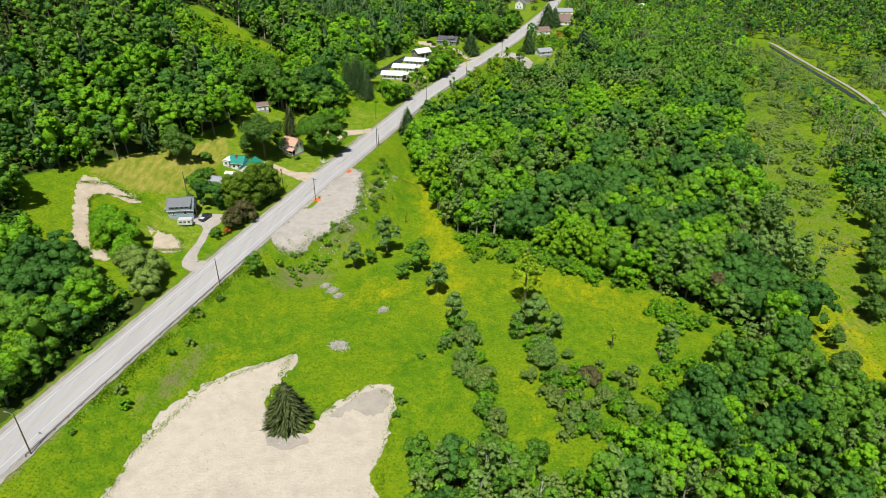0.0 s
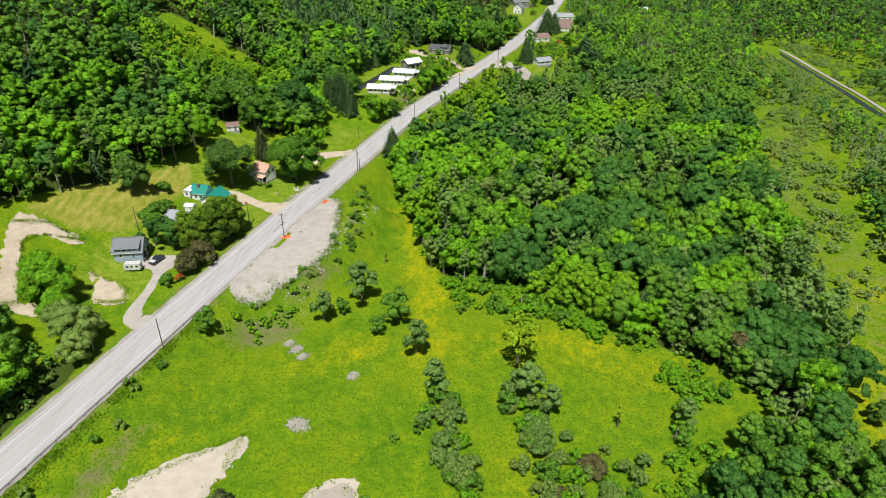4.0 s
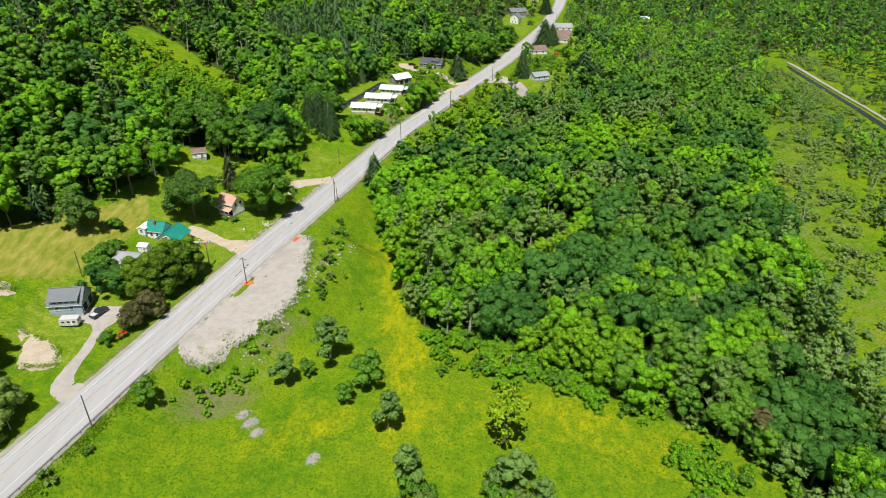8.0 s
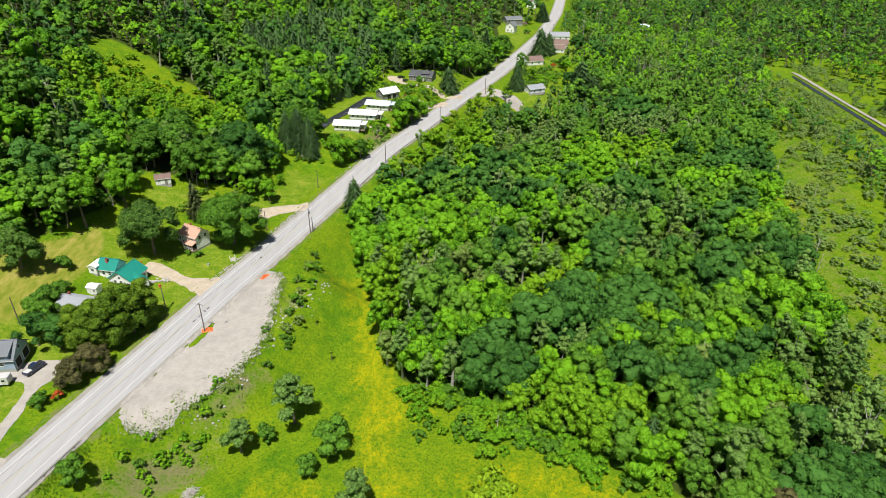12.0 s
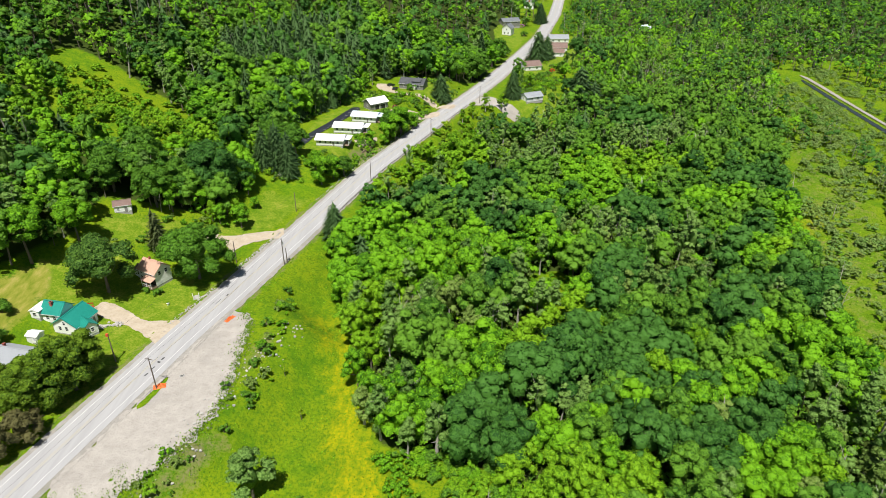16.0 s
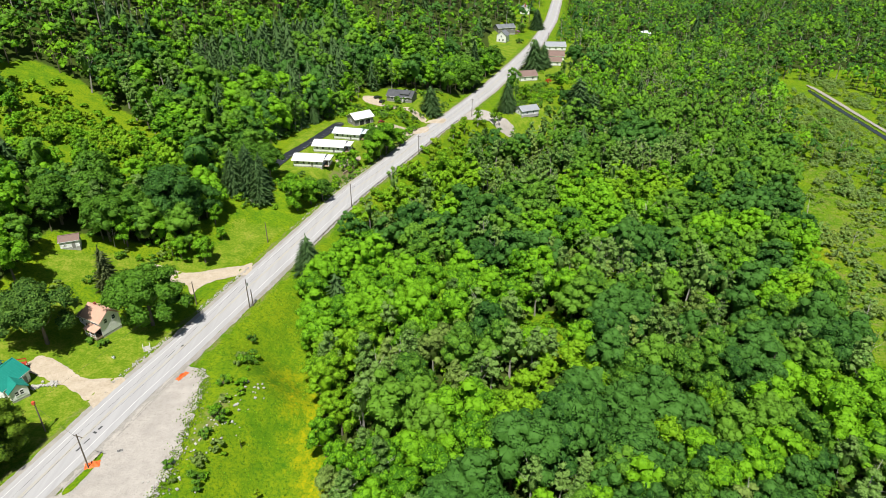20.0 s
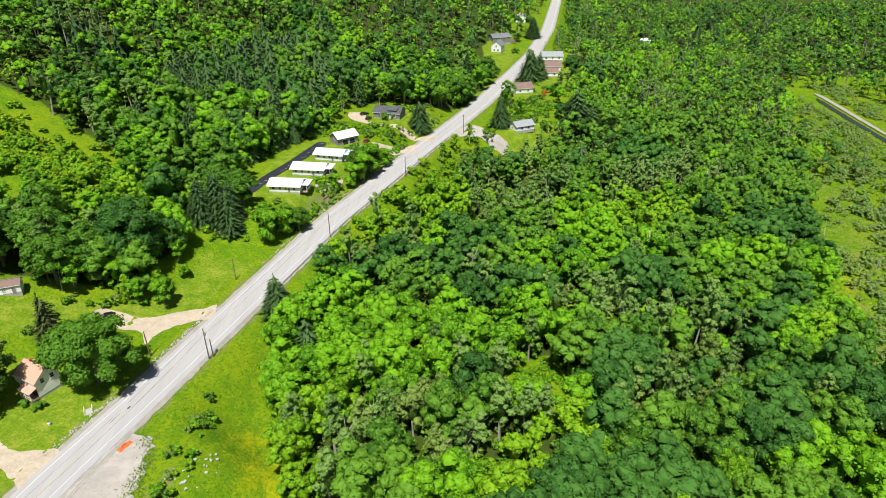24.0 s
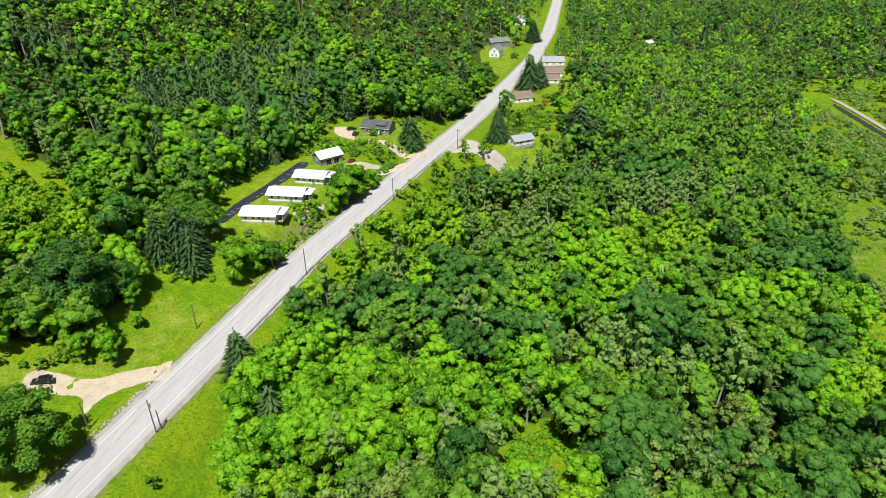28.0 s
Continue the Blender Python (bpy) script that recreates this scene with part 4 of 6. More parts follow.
stand("meadow_bush", "small round green bush in the meadow", "bush", shrub(32, 2.0, 1.2, 10, 40, 0.3, "mid"), [(-7.5, 127, 1.0), (-12, 109, 1.1), (-13, 104, 0.9), (-2, 130, 1.3), (-73, 137, 1.0), (-68, 144, 0.9), (48, 118, 1.3), (74, 162, 1.3), (-28, 208, 1.3), (-28, 224, 1.5), (-30.5, 236, 1.2), (-29, 256, 1.2), (-31, 198, 1.1), (-26, 247, 0.8)], "meadow bushes", name="bush")
stand("brush_pile", "bleached heap of cut brush in the meadow", "brush pile", brush(33), [(-31, 131, 1.25), (-37.5, 160, 0.9), (-40, 163, 0.8), (-35, 157, 0.8), (-20, 149, 0.8), (-47, 330.5, 1.0)], name="brush_pile")
stand("snag", "bleached dead standing tree with bare limbs", "dead tree", snag(34, 9, 0.16, 9, 3.0), [(14, 85, 1.0), (12, 82, 0.8), (33, 180, 0.5), (29, 184, 0.5), (80, 268, 1.2), (92, 262, 1.3), (97, 285, 1.1), (178, 352, 1.3), (185, 330, 1.0), (150, 262, 1.2), (160, 280, 0.9), (72, 300, 1.1), (120, 190, 1.1), (127, 205, 1.0), (60, 128, 0.6), (-97.7, 383.4, 1.5), (-95.5, 385, 1.3), (-99, 386, 1.4), (-76.2, 289.6, 1.0), (-78, 287, 0.8), (104, 262, 1.2), (88, 276, 1.3), (110, 300, 1.2), (66, 214, 0.9), (36, 204, 0.9), (14, 214, 1.0), (-88, 150, 0.8), (-91, 157, 0.9)], "dead standing trees", name="dead_tree")
stand("bank_maple", "broad dark green tree at the foot of the hill", "tree", broadleaf(36, 17, 8.5, 0.06, 54, 90, 0.62, "dark"), [(-66, 307, 1.22), (-59, 315, 0.7)])
stand("purple_spruce", "dull olive spruce beside the roadside house", "spruce", needle(37, 11, 3.0, 0.05, 22, 12, 0.55, "pitspruce"), [(-73, 270, 1.35)], name="spruce")
stand("field_edge_tree", "leafy tree at the edge of the roadside meadow", "tree", broadleaf(35, 11, 4.2, 0.05, 26, 80, 0.55, "maple"), [(-53, 292, 0.85), (-55.6, 312.6, 0.7), (-51.7, 306.4, 0.45), (-31, 331.5, 1.15), (-27, 338, 0.95), (-34, 338, 0.8), (-14.5, 376, 0.62), (-4, 387, 1.2), (-2, 395, 1.35), (-8, 381, 1.0), (4, 404, 0.8), (-75, 289, 1.0), (-66, 294, 0.9), (-60, 291, 0.7)], "roadside trees")

stand("bungalow_tree", "broad dark green tree near the far houses", "tree", broadleaf(39, 16, 7.6, 0.06, 46, 70, 0.75, "dark"), [(97, 482, 0.6), (121, 579, 0.9)])
stand("row_maple", "full green maple in the roadside row by the far houses", "tree", broadleaf(40, 17, 8.0, 0.10, 46, 60, 0.8, "deep"), [(37.9, 500.4, 1.0), (28, 486, 0.9), (58.9, 556, 0.95), (50, 548, 0.9), (45, 516, 0.9), (101, 523, 0.5), (64, 574, 0.7), (11, 538, 1.1)], "roadside maple row")
stand("tall_spruce", "tall narrow grey-green spruce among leafy trees", "spruce", needle(41, 27, 5.4, 0.03, 30, 12, 0.9), [(46.1, 539, 1.0), (22, 498, 0.75), (92, 735, 0.7), (141, 535, 0.75), (151, 512, 0.8)], name="spruce")
stand("pale_round_tree", "round pale green tree near the far houses", "tree", broadleaf(42, 13, 6.5, 0.05, 34, 50, 0.8, "grey"), [(86, 722, 1.0), (62, 668, 0.9), (100, 640, 0.5), (126, 610, 0.7), (96, 700, 0.6)])
stand("marsh_tree", "dark leafy tree at the marsh edge", "tree", broadleaf(46, 12, 5.0, 0.1, 32, 60, 0.6, "olivegreen"), [(150, 178, 1.0), (140, 163, 0.8), (146, 158, 0.9), (133, 150, 0.8), (158, 186, 1.1), (166, 198, 1.0), (114, 136, 0.6), (108, 122, 0.8), (125, 118, 1.0), (170, 214, 1.1)], "trees at the marsh edge")
stand("screen_tree", "thin light green tree beside the guardrail", "tree", broadleaf(43, 11, 3.4, 0.12, 24, 40, 0.6, "lime", pale_bark, 9, 0.2), [(43.4, 437.7, 0.9), (52.8, 442.7, 0.8), (36, 430, 0.8), (30, 420, 0.7), (48, 432, 0.9), (-55.5, 295.7, 0.9), (-62.5, 291, 0.7)], "light green roadside trees")
stand("edge_tree", "dark leafy tree at the end of the cabin lawn", "tree", broadleaf(44, 16, 6.4, 0.2, 40, 80, 0.65, "deep"), [(-44.5, 348.5, 0.95), (-53, 352, 1.0), (-80, 289, 1.0), (-86, 296, 1.1), (-94, 290, 1.05), (-75, 298, 0.95), (-90, 306, 1.1), (-6, 391, 0.85), (-1.5, 397, 0.75), (-23, 341, 0.6)])
stand("yard_shrub", "rounded green shrub in a house yard", "shrub", shrub(45, 4.2, 3.4, 14, 36, 0.7, "mid"), [(79.4, 501, 1.0), (85, 507, 1.1), (74, 494, 0.9), (90, 516, 0.8), (-46.8, 405, 0.9), (-33, 424, 0.8), (1.2, 454.8, 0.9), (90, 654, 1.0), (80, 470, 0.9), (86, 463, 1.1), (-49, 398, 0.7)], "yard shrubs", name="shrub")

# -- woods: scattered by stands --


def scatter(poly, gap, seed, x0, x1, y0, y1):
    rng = np.random.default_rng(seed)
    X, Y = np.meshgrid(np.arange(x0, x1, gap), np.arange(y0, y1, gap * 0.87))
    X[::2] += gap / 2
    X = X + rng.uniform(-0.36, 0.36, X.shape) * gap
    Y = Y + rng.uniform(-0.36, 0.36, X.shape) * gap
    X, Y = X.ravel(), Y.ravel()
    ok = inside(poly, X, Y) if poly else np.ones(X.shape, bool)
    return X[ok], Y[ok], rng


def clear_of(x, y, pads):
    ok = np.ones(x.shape, bool)
    for px, py, r in pads:
        ok &= np.hypot(x - px, y - py) > r
    return ok


HOUSES = [(-95, 193, 12), (-83, 232, 11), (-90, 219, 8), (-68, 255, 9), (-88, 282, 7), (-32, 361, 12), (-26, 379, 13), (-20, 396, 13), (-17, 418, 11), (2, 458, 15), (73, 458, 12), (80, 526, 20), (84, 500, 15), (100, 520, 11), (110, 592, 15), (116, 628, 14), (106, 575, 10), (76, 653, 12), (80, 685, 16), (111, 793, 16), (108, 776, 14), (104, 762, 10), (90, 520, 8), (88, 545, 9), (231, 773, 10)]
KINDS = ["maple", "lime", "mid", "dark", "grey", "olive", "spruce"]
SPEC = {  # height, crown radius, crown foot
    "maple": (14, 5.4, 0.10), "lime": (12, 4.2, 0.10), "mid": (15, 5.2, 0.14), "dark": (15.5, 6.0, 0.14), "grey": (16.5, 2.9, 0.16), "olive": (12.5, 3.0, 0.14), "spruce": (17, 5.4, 0.03)}


def template(kind, level, seed):
    H, R, foot = SPEC[kind]
    if kind == "spruce":
        return conifer(seed, H, R, foot, (18, 12, 8)[level], (11, 9, 6)[level], (0.9, 1.2, 1.9)[level], (2, 2, 1)[level])
    lobes, per, size = ((32, 22, 0.54), (22, 11, 0.70), (10, 5, 1.05))[level]
    if kind in ("grey", "olive"):
        return crown(seed, H, R, foot, lobes, int(per * 1.1), size * 1.05, 0.3, 1.0, 0.5, ((2, 5), (2, 5), (1, 5))[level])
    return crown(seed, H, R, foot, lobes, per, size, 1.0, 1.0, 0.70, ((2, 6), (2, 5), (1, 6))[level])


BANK = {(k, lv): [template(k, lv, 100 + 7 * i + 31 * lv) for i in range(5)] for k in KINDS for lv in (0, 1, 2)}


def grow(x, y, kind, level, rng, quads, index, stems, size=1.0, squash=1.0):
    """Adds the crown and stem of a tree to a wood's arrays."""
    s = size * rng.choice((rng.uniform(0.5, 0.8), rng.uniform(0.8, 1.25)), p=(0.3, 0.7))
    z = z_at(x, y)
    q = moved(BANK[kind, level][rng.integers(5)], (s, s, s * squash * rng.uniform(0.85, 1.15)), rng.uniform(0, 6.28), x, y, z)
    quads.append(q)
    index.append(np.full(len(q), KINDS.index(kind), np.int32))
    stems.append((x, y, z, SPEC[kind][0] * s * squash * 0.8, 0.02 * SPEC[kind][0] * s, kind, len(q), rng.uniform(0, 1)))


def stems_mesh(name, stems, rng):
    """Leaning tapered stems, four-sided, as loose quads."""
    n = len(stems)
    base = np.array([s[:3] for s in stems])
    h, r = np.array([s[3] for s in stems]), np.array([s[4] for s in stems])
    tip = base + np.stack([rng.normal(0, 0.05, n) * h, rng.normal(0, 0.05, n) * h, h], 1)
    base = base - (0, 0, 0.4)
    q = []
    for i in range(4):
        a, b = math.pi / 2 * i, math.pi / 2 * (i + 1)
        u, v = np.array([math.cos(a), math.sin(a), 0]), np.array([math.cos(b), math.sin(b), 0])
        q.append(np.stack([base + u * r[:, None], base + v * r[:, None], tip + v * r[:, None] * 0.3, tip + u * r[:, None] * 0.3], 1))
    thin = np.array([s[5] in ("grey", "olive") for s in stems])
    idx = [np.tile(thin.astype(np.int32), 4)]
    b, t, hh = base[thin], tip[thin], h[thin]
    for i in range(9):
        f, g = rng.uniform(0.45, 0.95, (len(b), 1)), rng.uniform(0.16, 0.30, (len(b), 1))
        a = rng.uniform(0, 6.28, len(b))
        out = np.stack([np.cos(a), np.sin(a), rng.uniform(0.7, 1.5, len(b))], 1) * hh[:, None] * g * 0.8
        p, w = b + (t - b) * f, np.stack([-np.sin(a), np.cos(a), 0 * a], 1) * 0.075
        q.append(np.stack([p - w, p + w, p + out + 0.3 * w, p + out - 0.3 * w], 1))
        idx.append(np.ones(len(b), np.int32))
    return quad_mesh(name, np.concatenate(q), [bark, pale_bark], np.concatenate(idx))


def pick(x, y, rng, table):
    """A kind from weights that drift over the plan, so that like trees stand together."""
    w = np.array([p * math.exp(4.0 * noise.noise((x * 0.026 + 13 * i, y * 0.026, 5 * i))) for i, (k, p) in enumerate(table)])
    return table[rng.choice(len(table), p=w / w.sum())][0]


# stands of the valley wood, by the kind that leads in each
STANDS = {
    "maple": [(-1, 294), (7, 281), (33, 282), (-3, 275), (-8, 268), (14, 266), (22, 261), (53, 270), (62, 280), (71, 329), (80, 340), (126, 315), (126, 287), (34, 292), (25, 221), (115, 237), (121, 230), (99, 216), (131, 321), (95, 189), (22, 187), (62, 173), (13, 283)],
    "lime": [(8, 341), (17, 338), (6, 258), (108, 359), (95, 364), (0, 231), (49, 237), (44, 184), (62, 184), (57, 181), (30, 372), (22, 358)],
    "dark": [(35, 317), (45, 311), (25, 324), (38, 296), (71, 270), (121, 425), (152, 349), (116, 281), (120, 266), (1, 324), (96, 307), (54, 228), (107, 250), (70, 219), (30, 208), (41, 212), (53, 217), (80, 204), (102, 213), (65, 202), (81, 211), (88, 203), (95, 163), (29, 198)],
    "grey": [(44, 401), (57, 420), (72, 401), (48, 361), (79, 300), (91, 288), (106, 277), (87, 263), (27, 256), (37, 256), (129, 396), (6, 237), (2, 226), (13, 252), (33, 247), (51, 211), (-2, 216), (6, 201), (83, 254), (110, 206), (119, 202), (6, 192), (112, 174), (98, 430)],
    "mid": [(88, 412), (19, 309), (25, 281), (114, 335), (112, 304), (112, 464), (144, 377), (156, 438), (72, 276), (86, 250), (112, 258), (17, 232), (99, 222), (82, 167), (60, 345), (170, 470)],
}
STAND_XY = np.array([p for v in STANDS.values() for p in v], float)
STAND_KIND = [k for k, v in STANDS.items() for _ in v]


def zones(x, y, table):
    """Tree mix of the valley by place: the leading kind of the nearest stand, with a few others among it."""
    k = {a: 0.30 * b for a, b in table}
    wx, wy = x + 5 * noise.noise((x * 0.07, y * 0.07, 1)), y + 5 * noise.noise((x * 0.07, y * 0.07, 8))
    d = np.hypot(STAND_XY[:, 0] - wx, STAND_XY[:, 1] - wy)
    i = int(np.argmin(d))
    lead = STAND_KIND[i]
    k[lead] += 2.2 * math.exp(-((d[i] / 34) ** 2))
    if lead == "grey":
        k["olive"] += 0.35
    return list(k.items())


def growth(x, y):
    """How far the hillside at a place is young, light growth."""
    near = lambda cx, cy, r: math.exp(-((x - cx) ** 2 + (y - cy) ** 2) / r**2)
    return min(1.0, near(-96, 324, 17) + near(-116, 338, 22))


def slopes(x, y, table):
    """Tree mix of the hillside: light young growth below the upper meadow, darker trees above the fields."""
    k = dict(table)
    young = growth(x, y)
    k["lime"] *= 0.5 + 14 * young
    k["maple"] *= 1 + 2.5 * young
    k["mid"] *= max(0.2, 1 - 0.7 * young)
    k["dark"] *= max(0.1, 1 - young)
    return list(k.items())


def wood(name, label, poly, gap, seed, box, table, level, size=1.0, keep=None):
    x, y, rng = scatter(poly, gap, seed, *box)
    ok = (np.abs(off_road(x, y)) > 9.5) & clear_of(x, y, HOUSES) & ~inside(GLADE, x, y) & ~inside(UPPER_MEADOW, x, y)
    for p in LAWNS:
        ok &= ~inside(p, x, y)
    if keep is not None:
        ok &= keep(x, y)
    ok &= ~((np.hypot(x - 54, y - 404) < 26) & (rng.uniform(0, 1, x.shape) < 0.42))
    quads, index, stems = [], [], []
    for a, b in zip(x[ok], y[ok]):
        kind = pick(a, b, rng, zones(a, b, table) if name == "valley_woods" else (slopes(a, b, table) if name == "hillside_woods" else table))
        lv = level(a, b)
        if lv < 0:
            H, R, foot = SPEC[kind]
            v = int(rng.integers(3))
            if kind == "spruce":
                build = needle(60 + v, H, R, foot, 24, 13, 0.7)
            else:
                build = broadleaf(50 + v, H, R, foot, 34, 40, 0.40, kind, pale_bark if kind in ("grey", "olive") else bark, 6, 0.3 if kind in ("grey", "olive") else 1.0)
            tree(("wood", kind, int(v)), a, b, size * rng.uniform(0.75, 1.2), WORDS[kind], "spruce" if kind == "spruce" else "tree", build, "trees at the wood's edge", rng.uniform(0.88, 1.1))
        else:
            grow(a, b, kind, lv, rng, quads, index, stems, size * (1 - 0.5 * growth(a, b)) if name == "hillside_woods" else size)
    root = thing(name, Matrix.Identity(4), label, "woods", kind="stuff")
    part("crowns", quad_mesh("crowns", np.concatenate(quads), [LEAF[k] for k in KINDS], np.concatenate(index), np.repeat([s[7] for s in stems], [s[6] for s in stems])), None, root)
    part("trunks", stems_mesh("trunks", stems, rng), None, root)
    return root


WORDS = {"maple": "bright green maple at the wood's edge", "lime": "light yellow-green young tree at the wood's edge", "mid": "green leafy tree at the wood's edge", "dark": "dark green broad tree at the wood's edge",
         "grey": "slender grey-green aspen with pale trunk", "olive": "thin olive-green tree with pale trunk", "spruce": "dark spruce among leafy trees"}
SPRUCES = [(-53, 386), (-46, 408), (-36, 424), (-34, 450), (-28, 480), (-10, 496), (0, 520), (-40, 540), (-80, 470), (-96, 436), (-92, 402), (-70, 392)]


def spruces(x, y):
    return inside(SPRUCES, x, y)


wood("valley_woods", "dense mixed green woodland on the valley floor", VALLEY_WOOD, 5.9, 1, (-30, 310, 120, 720),
     [("maple", 0.28), ("lime", 0.12), ("mid", 0.24), ("dark", 0.13), ("grey", 0.18), ("olive", 0.06), ("spruce", 0.01)], lambda x, y: -1 if (y < 200 and x < 100 or y < 250 and x < 0) else (0 if y < 285 else (1 if y < 430 else 2)), 0.98)
wood("south_woods", "tangled green thicket of young trees", SOUTH_WOOD, 5.0, 2, (-20, 160, 66, 150),
     [("maple", 0.10), ("mid", 0.36), ("dark", 0.16), ("grey", 0.28), ("olive", 0.10)], lambda x, y: 0 if y > 95 else 1, 0.66, keep=lambda x, y: x < 30 + 0.72 * (y + 10))
wood("hillside_woods", "steep green hillside forest of leafy trees", HILL_WOOD, 6.5, 3, (-340, 70, 60, 560),
     [("maple", 0.36), ("lime", 0.08), ("mid", 0.34), ("dark", 0.10), ("grey", 0.09), ("spruce", 0.03)], lambda x, y: -1 if (y < 285 and off_road(x, y) > -36) else (0 if off_road(x, y) > -48 and y < 330 else (1 if off_road(x, y) > -125 else 2)), 1.0, keep=lambda x, y: ~spruces(x, y) & (off_road(x, y) > -300) & (x > -16 - 0.78 * (y + 14)))
wood("spruce_woods", "dark spruce stand on the hillside above the bank", HILL_WOOD, 4.7, 4, (-150, 40, 360, 540), [("spruce", 0.66), ("maple", 0.10), ("dark", 0.10), ("mid", 0.14)], lambda x, y: 0 if y < 440 else 1, 1.05,
     keep=spruces)
wood("far_woods", "distant green forest covering hills and valley", [], 12.0, 5, (-300, 620, 480, 1040),
     [("maple", 0.24), ("lime", 0.04), ("mid", 0.32), ("dark", 0.28), ("grey", 0.08), ("spruce", 0.04)], lambda x, y: 1 if abs(off_road(x, y)) < 45 and y < 620 else 2, 1.15,
     keep=lambda x, y: (np.abs(off_road(x, y)) > 14) & ~inside(VALLEY_WOOD, x, y) & ~(inside(HILL_WOOD, x, y) & (y < 560)) & ~inside(MARSH, x, y) & ~((x > 230) & (x < 330) & (y < 600)) & (x > -280 + 0.1 * y) & (x < 50 + 0.72 * y))
wood("marsh_edge_woods", "trees and thickets along the far side of the marsh", [], 6.6, 6, (150, 480, 90, 490),
     [("maple", 0.05), ("mid", 0.34), ("dark", 0.24), ("grey", 0.26), ("olive", 0.11)], lambda x, y: 1 if y < 300 else 2, 0.76,
     keep=lambda x, y: ~inside(VALLEY_WOOD, x, y) & ~inside(MARSH, x, y) & ~inside(SOUTH_WOOD, x, y) & (x > 150) & (x < 60 + 0.74 * y) & ((x < 250) | (x > 304)) & ~((x > 225) & (x < 306) & (y > 380) & (np.sin(x * 0.31) * np.sin(y * 0.23) < 0.35)))


TRAIL_Y, TRAIL_X = (330, 404, 492, 572), (261, 284, 293, 300)


def thicket(name, label, spots, leafs, seed, H=2.6, R=1.9, level=(11, 26, 0.5)):
    """Many low shrubs joined: spots of x, y, spread, count."""
    rng = np.random.default_rng(seed)
    bank = [crown(seed + i, H, R, -0.08, level[0], level[1], level[2], 0.8, 0.6, 0.8, (1, 6)) for i in range(5)]
    quads, index = [], []
    for cx, cy, spread, n in spots:
        for _ in range(n):
            x, y = cx + rng.normal(0, spread), cy + rng.normal(0, spread)
            if abs(float(off_road(x, y))) < 7.5 or -15 < x - float(np.interp(y, TRAIL_Y, TRAIL_X)) < 4:
                continue
            quads.append(moved(bank[rng.integers(5)], rng.uniform(0.5, 1.25), rng.uniform(0, 6.28), x, y, z_at(x, y)))
            q = quads[-1]
            index.append(np.full(len(q), rng.integers(len(leafs)), np.int32))
    me = quad_mesh(name, np.concatenate(quads), [LEAF[k] for k in leafs], np.concatenate(index))
    return tagged(new(name, me), label, "thicket", kind="stuff")


def line_spots(pts, spread, per):
    return [(ax + (bx - ax) * k / 4, ay + (by - ay) * k / 4, spread, per) for (ax, ay), (bx, by) in zip(pts, pts[1:]) for k in range(4)]


thicket("shrub_rows", "rows of olive and grey-green shrubs in the meadow", line_spots([(2, 141), (6, 126), (10, 113), (13, 96)], 2.4, 4) + line_spots([(22, 139), (27, 127), (31, 110), (37, 94)], 3.2, 5) + line_spots([(40, 118), (46, 106), (54, 96)], 4.0, 5), ["olive", "grey", "mid", "maple", "olive"], 201, 4.0, 2.5, (16, 30, 0.34))
thicket("meadow_thicket", "low bright green bramble thicket at the wood's edge", [(68, 149, 4, 22), (76, 146, 4, 16), (16, 192, 5, 26), (26, 187, 5, 30), (38, 181, 4, 20), (52, 174, 4, 22), (62, 167, 3, 16), (66, 124, 4, 16), (58, 110, 5, 22), (72, 112, 4, 14), (84, 122, 5, 20), (20, 190, 5, 24), (34, 184, 4, 20), (46, 178, 4, 16)], ["maple", "lime", "maple", "mid"], 202, 2.8, 2.3, (12, 30, 0.40))
thicket("roadside_brush", "scrubby green bushes along the road bank", line_spots([(-84, 92), (-74, 124), (-66, 150)], 1.8, 1) + line_spots([(-107, 96), (-103, 108), (-98, 124), (-94, 138)], 1.3, 5) + line_spots([(-52, 166), (-44, 176), (-36, 192)], 2.6, 4) + line_spots([(-30, 205), (-28, 232), (-26, 256)], 2.4, 4) + line_spots([(-3, 328), (14, 372), (34, 420), (50, 440)], 3.0, 5) + line_spots([(-26, 345), (-17, 362), (-8, 380), (4, 400), (16, 424)], 1.5, 4) + line_spots([(-84, 266), (-66, 290), (-60, 300)], 3.0, 4), ["mid", "maple", "olive", "lime"], 203, 1.9, 1.4, (9, 16, 0.5))
thicket("marsh_shrubs", "grey-green willow shrubs scattered over the marsh", [(150, 232, 8, 10), (162, 268, 9, 16), (176, 302, 10, 22), (188, 336, 10, 26), (215, 380, 18, 110), (240, 430, 18, 150), (262, 480, 16, 150), (275, 540, 18, 100), (190, 300, 14, 50), (175, 330, 12, 30), (160, 290, 8, 16), (165, 250, 10, 14), (150, 200, 8, 10), (250, 360, 12, 50), (230, 330, 10, 30), (320, 480, 16, 90), (300, 540, 16, 120), (310, 590, 14, 80), (275, 440, 9, 60), (270, 390, 9, 60), (280, 500, 9, 70), (310, 440, 12, 60), (135, 150, 6, 8), (150, 160, 8, 12)], ["willow", "olive", "willow", "grey"], 204, 3.2, 2.4, (8, 9, 0.9))
